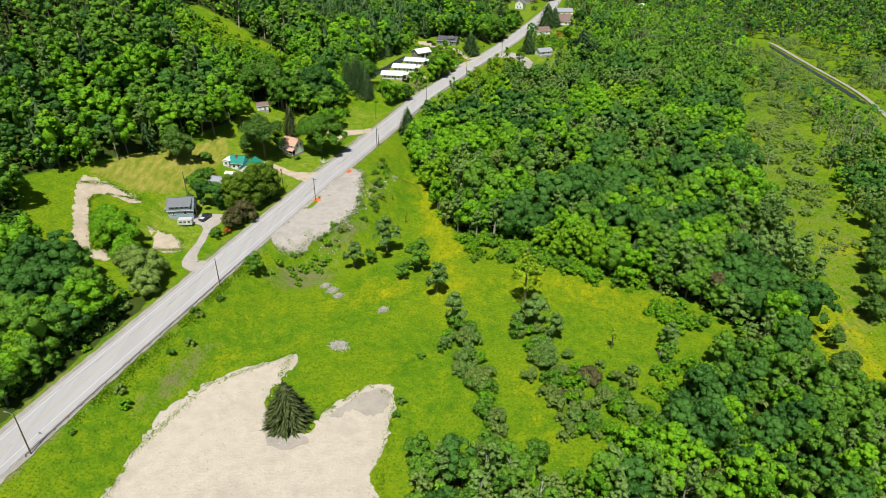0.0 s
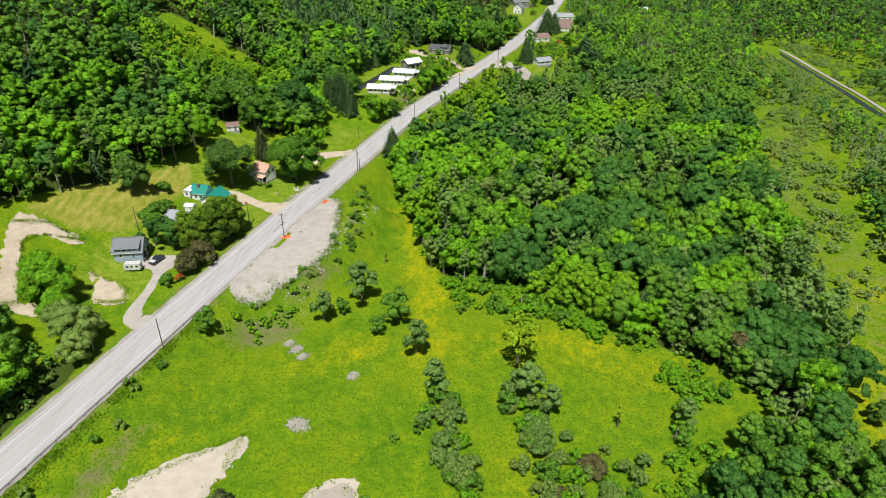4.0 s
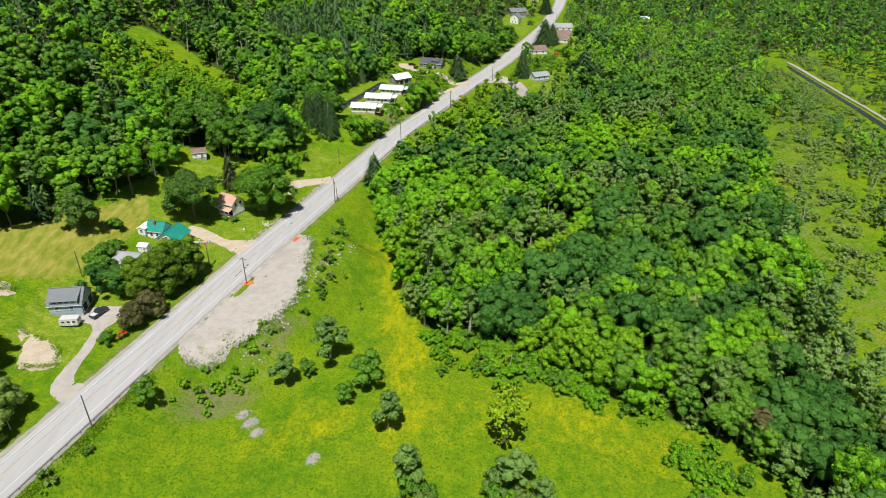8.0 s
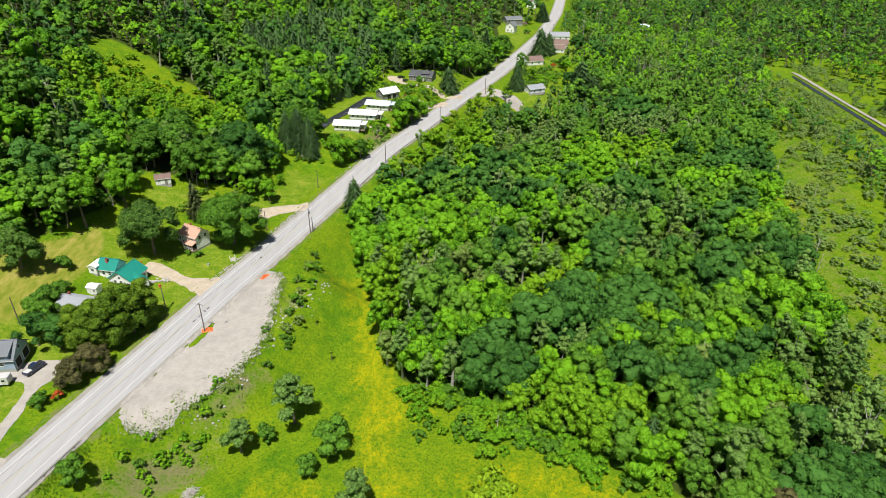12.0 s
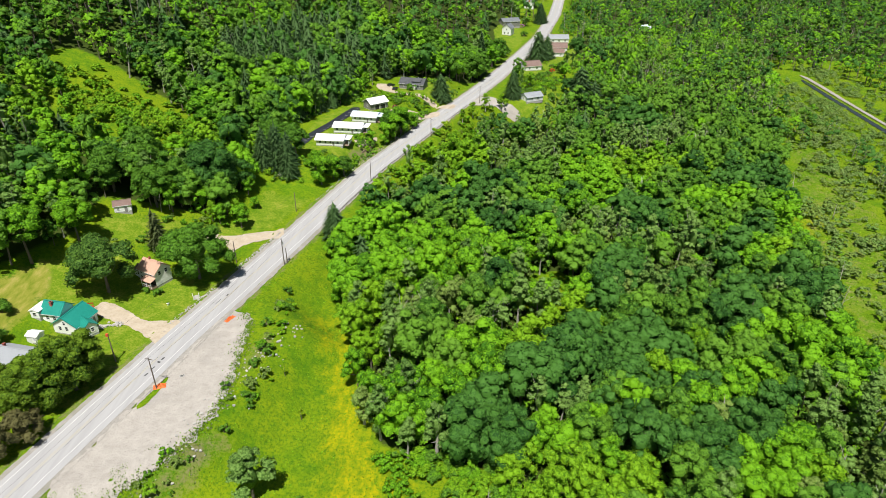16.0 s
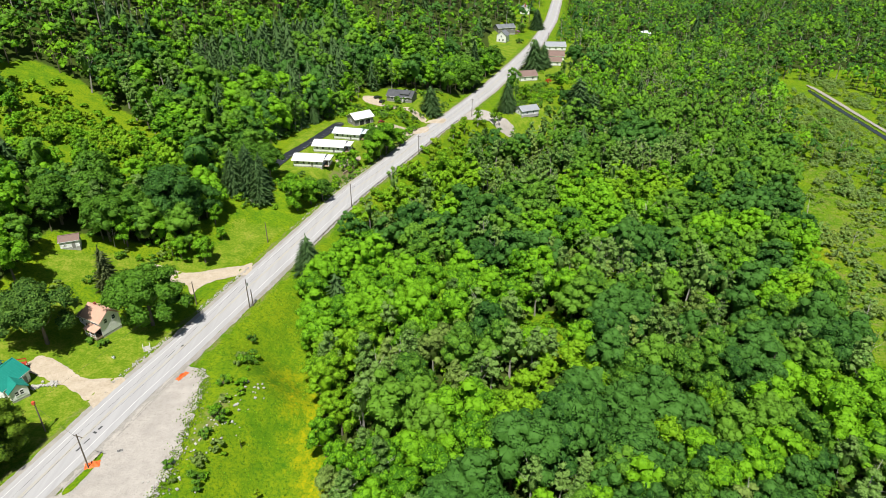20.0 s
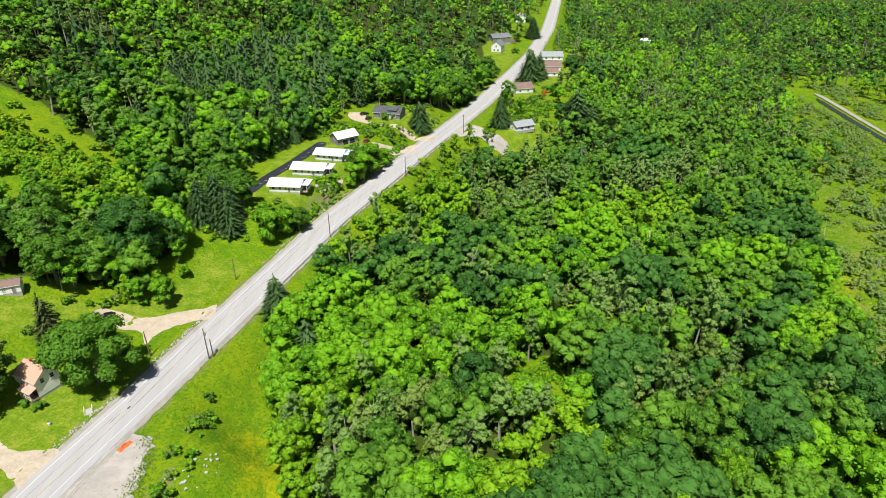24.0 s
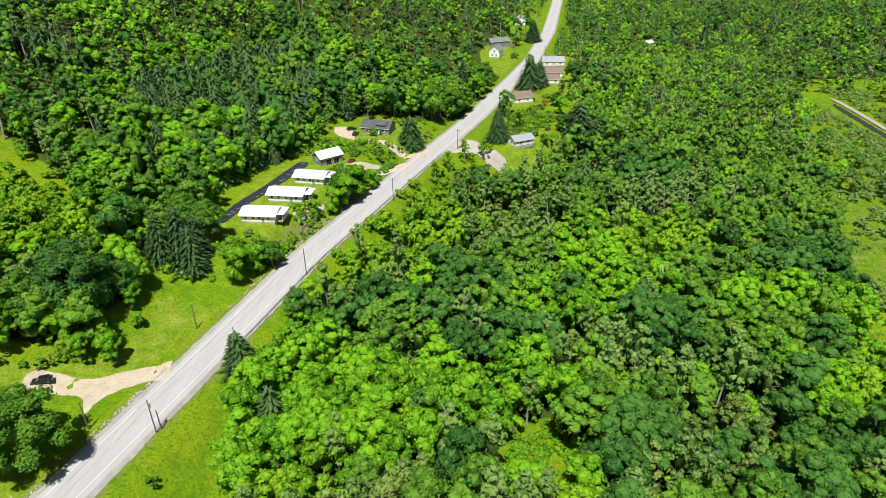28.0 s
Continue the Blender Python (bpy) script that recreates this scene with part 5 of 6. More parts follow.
thicket("bank_brush", "leafy brush over the bank by the houses", [(-10, 436, 6, 40), (6, 430, 5, 30), (-24, 440, 6, 34), (20, 470, 5, 24), (-12, 404, 3, 14), (4, 412, 3, 20), (-16, 372, 3, 16), (-22, 352, 4, 20), (-34, 342, 4, 14), (-47, 330, 3, 12), (68, 474, 5, 24), (78, 484, 6, 40), (92, 500, 6, 40), (62, 432, 5, 30), (100, 540, 5, 24), (70, 590, 5, 20), (60, 620, 5, 20)], ["mid", "maple", "olivegreen", "lime"], 207, 2.4, 2.0, (9, 12, 0.75))
thicket("glade_brush", "bright green brambles filling the glade", [(52, 266, 5, 46), (58, 272, 4, 26)], ["maple", "lime", "maple"], 208, 1.3, 1.8, (9, 16, 0.5))
thicket("hill_brush", "lime green brush covering the upper meadow", [(-112, 348, 9, 80), (-124, 354, 8, 50), (-98, 350, 6, 60), (-106, 336, 7, 80), (-136, 366, 7, 18), (-118, 340, 8, 60), (-96, 326, 7, 60), (-90, 340, 6, 50)], ["lime", "maple", "yellow", "lime"], 206, 2.6, 2.3, (10, 14, 0.8))
thicket("valley_saplings", "young undergrowth between road and valley wood", [(2, 345, 4, 26), (12, 372, 4, 30), (24, 396, 4, 30), (38, 414, 4, 30), (50, 424, 6, 30), (70, 430, 8, 30), (90, 440, 8, 30), (44, 392, 8, 40), (58, 404, 8, 44), (70, 412, 8, 30)], ["lime", "yellow", "maple", "lime"], 205, 3.2, 2.0, (11, 18, 0.8))


def understory(name, label, poly, gap, seed, box, leafs):
    """Low leafy growth under and between the trees of a wood."""
    x, y, rng = scatter(poly, gap, seed, *box)
    ok = (np.abs(off_road(x, y)) > 8) & ~inside(GLADE, x, y)
    bank = [crown(seed + i, 3.0, 2.3, -0.1, 8, 5, 0.95, 0.4, 0.6, 0.8, (1, 5)) for i in range(6)]
    quads, index = [], []
    for a, b in zip(x[ok], y[ok]):
        quads.append(moved(bank[rng.integers(6)], rng.uniform(0.6, 1.5), rng.uniform(0, 6.28), a, b, z_at(a, b)))
        q = quads[-1]
        index.append(np.full(len(q), rng.integers(len(leafs)), np.int32))
    return tagged(new(name, quad_mesh(name, np.concatenate(quads), [LEAF[k] for k in leafs], np.concatenate(index))), label, "undergrowth", kind="stuff")


understory("undergrowth", "bright green undergrowth below the valley trees", VALLEY_WOOD, 5.0, 401, (-30, 200, 120, 380), ["maple", "lime", "mid", "olive"])
understory("undergrowth", "tangled green undergrowth below the thicket", SOUTH_WOOD, 3.6, 402, (-20, 160, 70, 150), ["grey", "mid", "olive", "maple"])
understory("undergrowth", "leafy undergrowth along the hillside's foot", [(-107, 90), (-96, 130), (-92, 141), (-110, 152), (-124, 154), (-146, 184), (-150, 180), (-130, 140), (-116, 92)], 3.4, 403, (-155, -85, 85, 190), ["mid", "maple", "dark"])


def tufts(name, label, box, count, seed, leafs, ok, size=0.42):
    """Small grass tufts over the meadow."""
    rng = np.random.default_rng(seed)
    x, y = rng.uniform(box[0], box[1], count), rng.uniform(box[2], box[3], count)
    keep = ok(x, y)
    x, y = x[keep], y[keep]
    n = sphere_dirs(rng, len(x)) * (1, 1, 0.35) + (0, -0.2, 0.5)
    q = leaves(rng, np.stack([x, y, height(x, y) + 0.14], 1), n / np.linalg.norm(n, axis=1, keepdims=True), size)
    return tagged(new(name, quad_mesh(name, q, [LEAF[k] for k in leafs], rng.integers(0, len(leafs), len(q)))), label, "grass", kind="stuff")


SANDY = [(-74, 58), (-72, 92), (-69, 106), (-57, 121), (-43, 128), (-40, 124), (-45, 108), (-44, 101), (-36, 97), (-30, 105), (-22, 116), (-13, 116), (-13, 100), (-16, 86), (-14, 60)]
tufts("marsh_grass", "tall yellow-green marsh grass and sedge", (95, 330, 105, 520), 60000, 302, ["grass", "yellow", "lime", "grass", "olive"],
      lambda x, y: (inside(MARSH, x, y) | (x > 225) & (x < 300) & (y > 380)) & ~inside(VALLEY_WOOD, x, y), 0.62)
tufts("lot_grass", "grass and weeds creeping over the gravel lot's edge", (-62, -34, 170, 204), 7000, 303, ["grass", "straw", "grass", "lime"],
      lambda x, y: (np.sin(x * 0.9 + 2 * np.sin(y * 0.35)) + np.sin(y * 0.7 + x * 0.3) > 0.7) & (off_road(x, y) > 8 + 6 * (y > 184)) & (y - 0.72 * (x + 58) < 182), 0.30)
tufts("meadow_grass", "long bright green meadow grass", (-100, 120, 70, 290), 90000, 301, ["grass", "grass", "maple", "grass", "lime"],
      lambda x, y: (off_road(x, y) > 7) & ~inside(SANDY, x, y) & ~inside(VALLEY_WOOD, x, y) & ~((off_road(x, y) < 26) & (y > 172) & (y < 244)), 0.36)



def fringe(name, label, outline, count, seed, leafs, size=0.5, spread=1.1):
    """Weeds creeping over the edge of bare ground."""
    rng = np.random.default_rng(seed)
    a, b = np.array(outline[:-1], float), np.array(outline[1:], float)
    w = np.hypot(*(b - a).T)
    i = rng.choice(len(a), count, p=w / w.sum())
    p = a[i] + (b - a)[i] * rng.uniform(0, 1, (count, 1))
    thick = np.array([noise.noise((x * 0.3, y * 0.3, seed)) for x, y in p]) + 0.25
    p = p + rng.normal(0, 1, (count, 2)) * spread * (0.4 + np.clip(thick, 0, 1))[:, None]
    p = p[(thick > -0.1) & (np.abs(off_road(p[:, 0], p[:, 1])) > 6.8)]
    n = sphere_dirs(rng, len(p)) * (1, 1, 0.35) + (0, -0.2, 0.5)
    q = leaves(rng, np.column_stack([p, height(p[:, 0], p[:, 1]) + 0.24]), n / np.linalg.norm(n, axis=1, keepdims=True), size)
    return tagged(new(name, quad_mesh(name, q, [LEAF[k] for k in leafs], rng.integers(0, len(leafs), len(q)))), label, "grass", kind="stuff")


WEEDS = ["grass", "grass", "lime", "grass", "yellow"]
fringe("lot_weeds", "weeds creeping over the gravel lot's edge", [(-58.5, 175), (-53, 174.5), (-47, 181), (-41, 187), (-36.4, 196), (-33.5, 207), (-34.2, 221), (-35.3, 237), (-38, 241)], 3600, 311, ["grass", "straw", "lime", "grass", "olive"], 0.40, 1.3)
fringe("pit_weeds", "grass clumps along the sand clearing's edge", [(-74, 66), (-72.4, 90), (-63, 114), (-43.5, 127.5), (-46, 110), (-39, 97), (-31, 104), (-21, 115), (-13.5, 111), (-15, 94), (-15, 78)], 4000, 312, WEEDS, 0.30, 0.9)
fringe("bank_weeds", "grass hanging over the dirt cutting's edge", [(-130.7, 193), (-122.5, 197.6), (-111, 194.3), (-121.5, 191.4), (-124, 186), (-114, 164), (-117.5, 160.6)], 3000, 313, WEEDS, 0.34, 0.8)
fringe("yard_weeds", "grass along the bare yard's edge", [(-104, 182), (-98, 180.5), (-90.5, 176), (-88.8, 170.5), (-97, 169)], 1500, 314, WEEDS, 0.32, 0.8)
fringe("verge_weeds", "tall weeds along the road verge", [(-86, 95), (-75, 130), (-63.5, 168)], 6000, 315, WEEDS, 0.42, 1.8)

# ---- buildings ----


def put(x, y, rot, spread=4.0):
    """A pose on the ground, level, at the lowest ground under the footprint."""
    z = float(np.mean([z_at(x + a, y + b) for a in (-spread, 0, spread) for b in (-spread, 0, spread)]))
    return pose(x, y, z, 0, 0, rot)


def window(parent, side, u, v, w, h, L, W, frame_mat=None):
    """A framed window on a wall side: F, B along the length, E, W at the gable ends."""
    turn, out = {"F": (0, W / 2), "B": (180, W / 2), "E": (90, L / 2), "W": (270, L / 2)}[side]
    m = pose(0, 0, 0, 0, 0, turn) @ pose(u, -out, v)
    g = Geo()
    for c, s in (((0, -0.03, h / 2 + 0.05), (w + 0.2, 0.10, 0.1)), ((0, -0.04, -h / 2 - 0.05), (w + 0.26, 0.16, 0.1)), ((-w / 2 - 0.05, -0.03, 0), (0.1, 0.10, h)), ((w / 2 + 0.05, -0.03, 0), (0.1, 0.10, h)), ((0, -0.025, 0), (w, 0.05, 0.06))):
        g.box(c, s, m)
    fr = part("window", g, frame_mat or TRIM, parent)
    part("pane", Geo().box((0, -0.008, 0), (w, 0.02, h), m), GLASS, fr)


def door(parent, side, u, w, h, L, W, material, label=""):
    turn, out = {"F": (0, W / 2), "B": (180, W / 2), "E": (90, L / 2), "W": (270, L / 2)}[side]
    m = pose(0, 0, 0, 0, 0, turn) @ pose(u, -out, 0.05)
    g = Geo()
    for c, s in (((0, -0.03, h + 0.06), (w + 0.24, 0.12, 0.12)), ((-w / 2 - 0.06, -0.03, h / 2), (0.12, 0.12, h)), ((w / 2 + 0.06, -0.03, h / 2), (0.12, 0.12, h))):
        g.box(c, s, m)
    fr = part("door_frame", g, TRIM, parent)
    part("door", Geo().box((0, -0.012, h / 2), (w, 0.04, h), m), material, fr, label)


def house(name, label, category, x, y, rot, L, W, eave, rise, wall, roof, windows=(), doors=(), chimneys=(), over=0.45, ribs=0, group="", base=0.35, bands=True):
    root = thing(name, put(x, y, rot, min(L, W) / 2), label, category, group)
    part("foundation", Geo().box((0, 0, -0.75 + base), (L - 0.1, W - 0.1, 1.5)), CONCRETE, root)
    e = base + eave
    part("wall", Geo().prism([(-W / 2, base), (W / 2, base), (W / 2, e), (0, e + rise), (-W / 2, e)], -L / 2, L / 2, axis=0), wall, root)
    if bands:
        g = Geo()
        for k in range(1, int(eave / 0.42)):
            for s in (-1, 1):
                g.box((0, s * (W / 2 + 0.008), base + k * 0.42), (L + 0.02, 0.016, 0.03))
                g.box((s * (L / 2 + 0.008), 0, base + k * 0.42), (0.016, W + 0.02, 0.03))
        part("clapboard_edges", g, wall, root)
    slope, t = rise / (W / 2), 0.16
    for s in (-1, 1):
        g = Geo()
        lo, zl = s * (W / 2 + over), e - over * slope + 0.05
        a, b = -L / 2 - over, L / 2 + over
        g.add([(a, 0, e + rise + 0.05), (b, 0, e + rise + 0.05), (b, lo, zl), (a, lo, zl), (a, 0, e + rise + 0.05 + t), (b, 0, e + rise + 0.05 + t), (b, lo, zl + t), (a, lo, zl + t)],
              [(0, 1, 2, 3), (7, 6, 5, 4), (0, 4, 5, 1), (1, 5, 6, 2), (2, 6, 7, 3), (3, 7, 4, 0)])
        sl = part("roof_slope", g, roof, root)
        if ribs:
            r = Geo()
            n = int((L + 2 * over) / ribs)
            for i in range(n + 1):
                xx = a + (b - a) * i / n
                r.add([(xx - 0.03, 0, e + rise + t + 0.05), (xx + 0.03, 0, e + rise + t + 0.05), (xx + 0.03, lo, zl + t), (xx - 0.03, lo, zl + t), (xx, 0, e + rise + t + 0.10), (xx, lo, zl + t + 0.05)],
                      [(0, 4, 5, 3), (4, 1, 2, 5), (3, 5, 2)])
            part("ribs", r, roof, sl)
        else:
            r = Geo()
            n = int(math.hypot(W / 2 + over, rise) / 0.45)
            for i in range(1, n):
                f = i / n
                yy, zz = lo * f, e + rise + t + 0.05 + (zl - e - rise - 0.05) * f
                r.box((0, yy, zz + 0.005), (b - a, 0.05, 0.03))
            part("shingle_courses", r, roof, sl)
        part("fascia", Geo().box(((a + b) / 2, lo + s * 0.012, zl + t / 2 - 0.03), (b - a - 0.01, 0.02, t + 0.02)), TRIM, root)
    part("ridge_cap", Geo().box((0, 0, e + rise + t + 0.07), (L + 2 * over + 0.02, 0.34, 0.06)), roof, root)
    for w in windows:
        window(root, w[0], w[1], base + w[2], w[3], w[4], L, W)
    for d in doors:
        door(root, d[0], d[1], d[2], d[3], L, W, d[4], d[5])
    for u, v, h, w, cm in chimneys:
        zc = e + rise * (1 - abs(v) / (W / 2))
        ch = part("chimney", Geo().box((u, v, zc + h / 2 - 0.5), (w, w, h + 1.0)).box((u, v, zc + h + 0.04), (w + 0.14, w + 0.14, 0.1)), cm, root)
        part("flue", Geo().box((u, v, zc + h + 0.16), (w * 0.45, w * 0.45, 0.14)), DARK_GAP, ch)
    return root


def porch(root, x0, x1, y0, y1, top, low, roof, deck=0.35, posts=3, rail=True):
    """A lean-to porch roof from y0 (at the wall) to y1, on posts, over a deck."""
    part("porch_deck", Geo().box(((x0 + x1) / 2, (y0 + y1) / 2, deck / 2), (x1 - x0, abs(y1 - y0), deck)), TIMBER, root)
    g = Geo()
    o = 0.25 * (1 if y1 > y0 else -1)
    g.add([(x0 - 0.2, y0, top), (x1 + 0.2, y0, top), (x1 + 0.2, y1 + o, low), (x0 - 0.2, y1 + o, low), (x0 - 0.2, y0, top + 0.12), (x1 + 0.2, y0, top + 0.12), (x1 + 0.2, y1 + o, low + 0.12), (x0 - 0.2, y1 + o, low + 0.12)],
          [(0, 1, 2, 3), (7, 6, 5, 4), (0, 4, 5, 1), (1, 5, 6, 2), (2, 6, 7, 3), (3, 7, 4, 0)])
    part("porch_roof", g, roof, root)
    for i in range(posts):
        xx = x0 + 0.1 + (x1 - x0 - 0.2) * i / (posts - 1)
        part("post", Geo().box((xx, y1, (deck + low) / 2), (0.13, 0.13, low - deck)), TRIM, root)
    if rail:
        part("porch_rail", Geo().box(((x0 + x1) / 2, y1, deck + 0.9), (x1 - x0 - 0.1, 0.06, 0.08)).box(((x0 + x1) / 2, y1, deck + 0.15), (x1 - x0 - 0.1, 0.05, 0.06)), TRIM, root)


# garage with a shed dormer
gar = house("garage", "blue-grey two-door garage with grey shingle roof", "garage", -96, 194, 8, 8.6, 8.0, 3.0, 3.0, BLUE_WALL, GREY_ROOF,
            [("F", -2.2, 1.7, 1.0, 0.9), ("F", 1.6, 1.7, 1.0, 0.9), ("E", 0, 4.1, 1.0, 0.9)], [("E", -1.9, 2.7, 2.4, DARK_GAP, "open dark garage doorway"), ("E", 1.9, 2.7, 2.4, DARK_GAP, "open dark garage doorway")])
dm = part("dormer", Geo().prism([(-4.15, 3.3), (-0.6, 3.3), (-0.6, 6.1), (-4.15, 4.7)], -3.6, 3.6, axis=0), BLUE_WALL, gar)
part("dormer_roof", Geo().add([(-3.9, -4.6, 4.65), (3.9, -4.6, 4.65), (3.9, -0.2, 6.35), (-3.9, -0.2, 6.35), (-3.9, -4.6, 4.8), (3.9, -4.6, 4.8), (3.9, -0.2, 6.5), (-3.9, -0.2, 6.5)], [(3, 2, 1, 0), (4, 5, 6, 7), (0, 1, 5, 4), (1, 2, 6, 5), (2, 3, 7, 6), (3, 0, 4, 7)]), GREY_ROOF, dm)
for u in (-2.4, -0.8, 0.8, 2.4):
    part("dormer_window", Geo().box((u, -4.17, 4.25), (1.1, 0.05, 0.55)), GLASS, dm)
part("side_deck", Geo().box((-5.2, -0.5, 2.6), (2.2, 2.0, 0.12)).box((-6.1, -1.3, 1.3), (0.12, 0.12, 2.5)).box((-6.1, 0.3, 1.3), (0.12, 0.12, 2.5)), TIMBER, gar)

# green-roofed farmhouse: main block and wing
gh = house("farmhouse", "white farmhouse with teal-green metal roof", "house", -81.4, 232.4, 78, 7.6, 7.4, 2.7, 2.5, WHITE_WALL, GREEN_ROOF,
           [("W", -1.6, 1.6, 0.8, 1.2), ("W", 0.4, 1.6, 0.8, 1.2), ("W", 0.0, 3.3, 0.7, 0.9), ("F", 0.4, 1.5, 0.9, 1.1), ("E", 1.0, 1.5, 0.9, 1.1)], [("F", 2.4, 0.95, 2.05, GREY_WALL, "")], ribs=0.6)
house("farmhouse_wing", "white wing of the farmhouse with teal metal roof", "house", -86.9, 234.6, -10, 5.6, 5.2, 3.0, 2.2, WHITE_WALL, GREEN_ROOF, [("F", -1.2, 1.6, 0.9, 1.2), ("F", 0.8, 1.6, 0.9, 1.2), ("W", 0, 1.6, 0.8, 1.1)], [], [(-0.4, -0.9, 1.2, 0.7, BRICK)], ribs=0.6)
house("farmhouse_bay", "white gabled front bay of the farmhouse with teal roof", "house", -77.6, 230.4, -38, 5.0, 3.8, 2.5, 1.5, WHITE_WALL, GREEN_ROOF, [("E", -0.5, 1.5, 0.7, 1.1), ("E", 0.5, 1.5, 0.7, 1.1), ("F", 0.9, 1.5, 0.8, 1.1)], ribs=0.6, over=0.35)
house("back_porch", "white enclosed porch with white metal roof", "porch", -91.2, 234.0, 80, 4.2, 2.6, 2.2, 0.5, WHITE_WALL, WHITE_ROOF, [("W", 0, 1.3, 1.0, 1.0), ("B", 0.8, 1.3, 1.0, 1.0)], ribs=0.6, over=0.25)
rf = thing("red_play_deck", put(-81.5, 238.6, 20, 1), "red-stained raised wooden deck behind the farmhouse", "deck")
part("deck", Geo().box((0, 0, 1.6), (3.4, 2.0, 0.12)), RED_WOOD, rf)
for a in (-1.6, 1.6):
    for b in (-0.9, 0.9):
        part("post", Geo().box((a, b, 1.2), (0.12, 0.12, 2.9)), RED_WOOD, rf)
part("rail", Geo().box((0, 1.0, 2.5), (3.4, 0.06, 0.3)).box((0, -1.0, 2.5), (3.4, 0.06, 0.3)), RED_WOOD, rf)
house("grey_cottage", "low cottage with light grey shingle roof behind shrubs", "house", -88.0, 216.8, -12, 10.5, 6.6, 2.3, 1.9, CREAM_WALL, SLATE_ROOF, [("F", -2, 1.3, 0.9, 1.0), ("F", 2, 1.3, 0.9, 1.0)], [], [(-3.6, 0.8, 0.9, 0.5, BRICK)])
house("garden_shed", "small white garden shed with white roof", "shed", -88.2, 225.2, -10, 3.2, 2.6, 2.0, 0.5, WHITE_WALL, WHITE_ROOF, [("F", 0.8, 1.2, 0.6, 0.6)], [("F", -0.6, 0.8, 1.8, TRIM, "")], over=0.2, ribs=0.6)
# tan-roofed house
th = house("roadside_house", "two-storey white house with faded pink-tan roof", "house", -69.2, 256.6, -28, 7.2, 5.8, 4.3, 2.2, CREAM_WALL, PINK_ROOF,
           [("F", -2.4, 1.5, 0.9, 1.3), ("F", -2.4, 3.6, 0.8, 1.1), ("F", 1.8, 3.6, 0.8, 1.1), ("E", -1.2, 3.8, 0.9, 1.2), ("E", 1.2, 3.8, 0.9, 1.2)], [], [(-1.5, 0.3, 0.9, 0.5, BRICK)])
porch(th, -0.6, 3.6, -2.9, -4.8, 3.1, 2.5, PINK_ROOF, 0.5)
# near-black panel before the wall, standing in for the shade under the porch roof
part("porch_shade", Geo().box((1.5, -3.0, 1.6), (3.9, 0.12, 2.0)), DARK_GAP, th)
house("red_lean_to", "low lean-to with rust-red roof", "shed", -73.5, 258, -28, 3.2, 3.4, 2.3, 0.8, CREAM_WALL, BROWN_ROOF, [("F", 0, 1.3, 0.7, 0.9)])
house("hill_shed", "small white shed with brown roof at the wood's edge", "shed", -88, 282, 22, 5.2, 3.6, 2.2, 1.1, WHITE_WALL, BROWN_ROOF, [("F", -1.3, 1.2, 0.6, 0.6)], [("F", 1.0, 0.9, 1.85, GREY_WALL, "")], over=0.3)

CABIN_WALL = plain("clean_white_siding", (0.78, 0.79, 0.80), (0.84, 0.84, 0.84), 2.5, 0.3, 0.6)
# four homes on the bank
for i, (x, y, rot, L, roof, lab) in enumerate(((-31.6, 364.8, -6, 12.2, WHITE_ROOF, "white single-storey cabin with white metal roof and porch"), (-25.6, 381.8, -8, 13.4, WHITE_ROOF, "white single-storey cabin with white metal roof and porch"), (-19.4, 398.4, -12, 12.4, ICE_ROOF, "white single-storey cabin with pale blue metal roof"))):
    h = house("cabin", lab, "cabin", x, y + 0.6, rot, L, 8.0, 2.5, 1.3, CABIN_WALL, roof, [("F", -L / 2 + 1.8, 1.5, 1.0, 0.9), ("F", -L / 2 + 4.4, 1.5, 0.8, 0.9), ("F", 0.6, 1.5, 0.8, 0.9), ("F", L / 2 - 2.2, 1.5, 1.0, 0.9), ("E", -1.4, 1.5, 1.2, 1.1)], [("F", L / 2 - 4.2, 0.9, 2.0, GREY_WALL, ""), ("E", 1.5, 0.9, 2.0, DARK_GAP, "")], ribs=0.7, over=0.7, group="cabins on the bank")
    g = Geo().box((L / 2 + 1.5, 0, 3.1), (3.6, 6.6, 0.14))
    part("porch_roof", g, roof, h)
    part("porch_deck", Geo().box((L / 2 + 1.3, 0, 0.2), (2.6, 6.0, 0.4)), TIMBER, h)
    for b in (-2.9, 0, 2.9):
        part("post", Geo().box((L / 2 + 2.5, b, 1.7), (0.14, 0.14, 2.7)), TRIM, h)
    part("porch_rail", Geo().box((L / 2 + 2.5, 0, 1.3), (0.07, 5.9, 0.08)).box((L / 2 + 2.5, 0, 0.85), (0.05, 5.9, 0.6)), TRIM, h)
house("barn", "grey board barn with white metal roof", "barn", -16.5, 420, 38, 10.5, 7.4, 3.0, 2.0, GREY_WALL, WHITE_ROOF, [("W", 0, 1.6, 0.9, 0.9)], [("F", -1.5, 2.6, 2.3, DARK_GAP, "open dark bay"), ("F", 2.2, 2.6, 2.3, DARK_GAP, "open dark bay")], ribs=0.7, over=0.55)
dh = house("dark_bungalow", "long bungalow with charcoal shingle roof", "house", 2.0, 460.5, -16, 14.5, 9.0, 2.7, 2.4, GREY_WALL, DARK_ROOF, [("F", -4, 1.5, 1.4, 1.1), ("F", 0, 1.5, 1.4, 1.1), ("F", 4.2, 1.5, 1.6, 1.2), ("W", 0, 1.5, 1.2, 1.1)], [("F", 2.2, 0.95, 2.0, TRIM, "")], [(3.0, 0.5, 0.8, 0.6, CONCRETE)])
d2 = part("dormer", Geo().prism([(-3.6, 3.3), (-0.4, 3.3), (-0.4, 5.5), (-3.6, 4.4)], 0.6, 5.2, axis=0), GREY_WALL, dh)
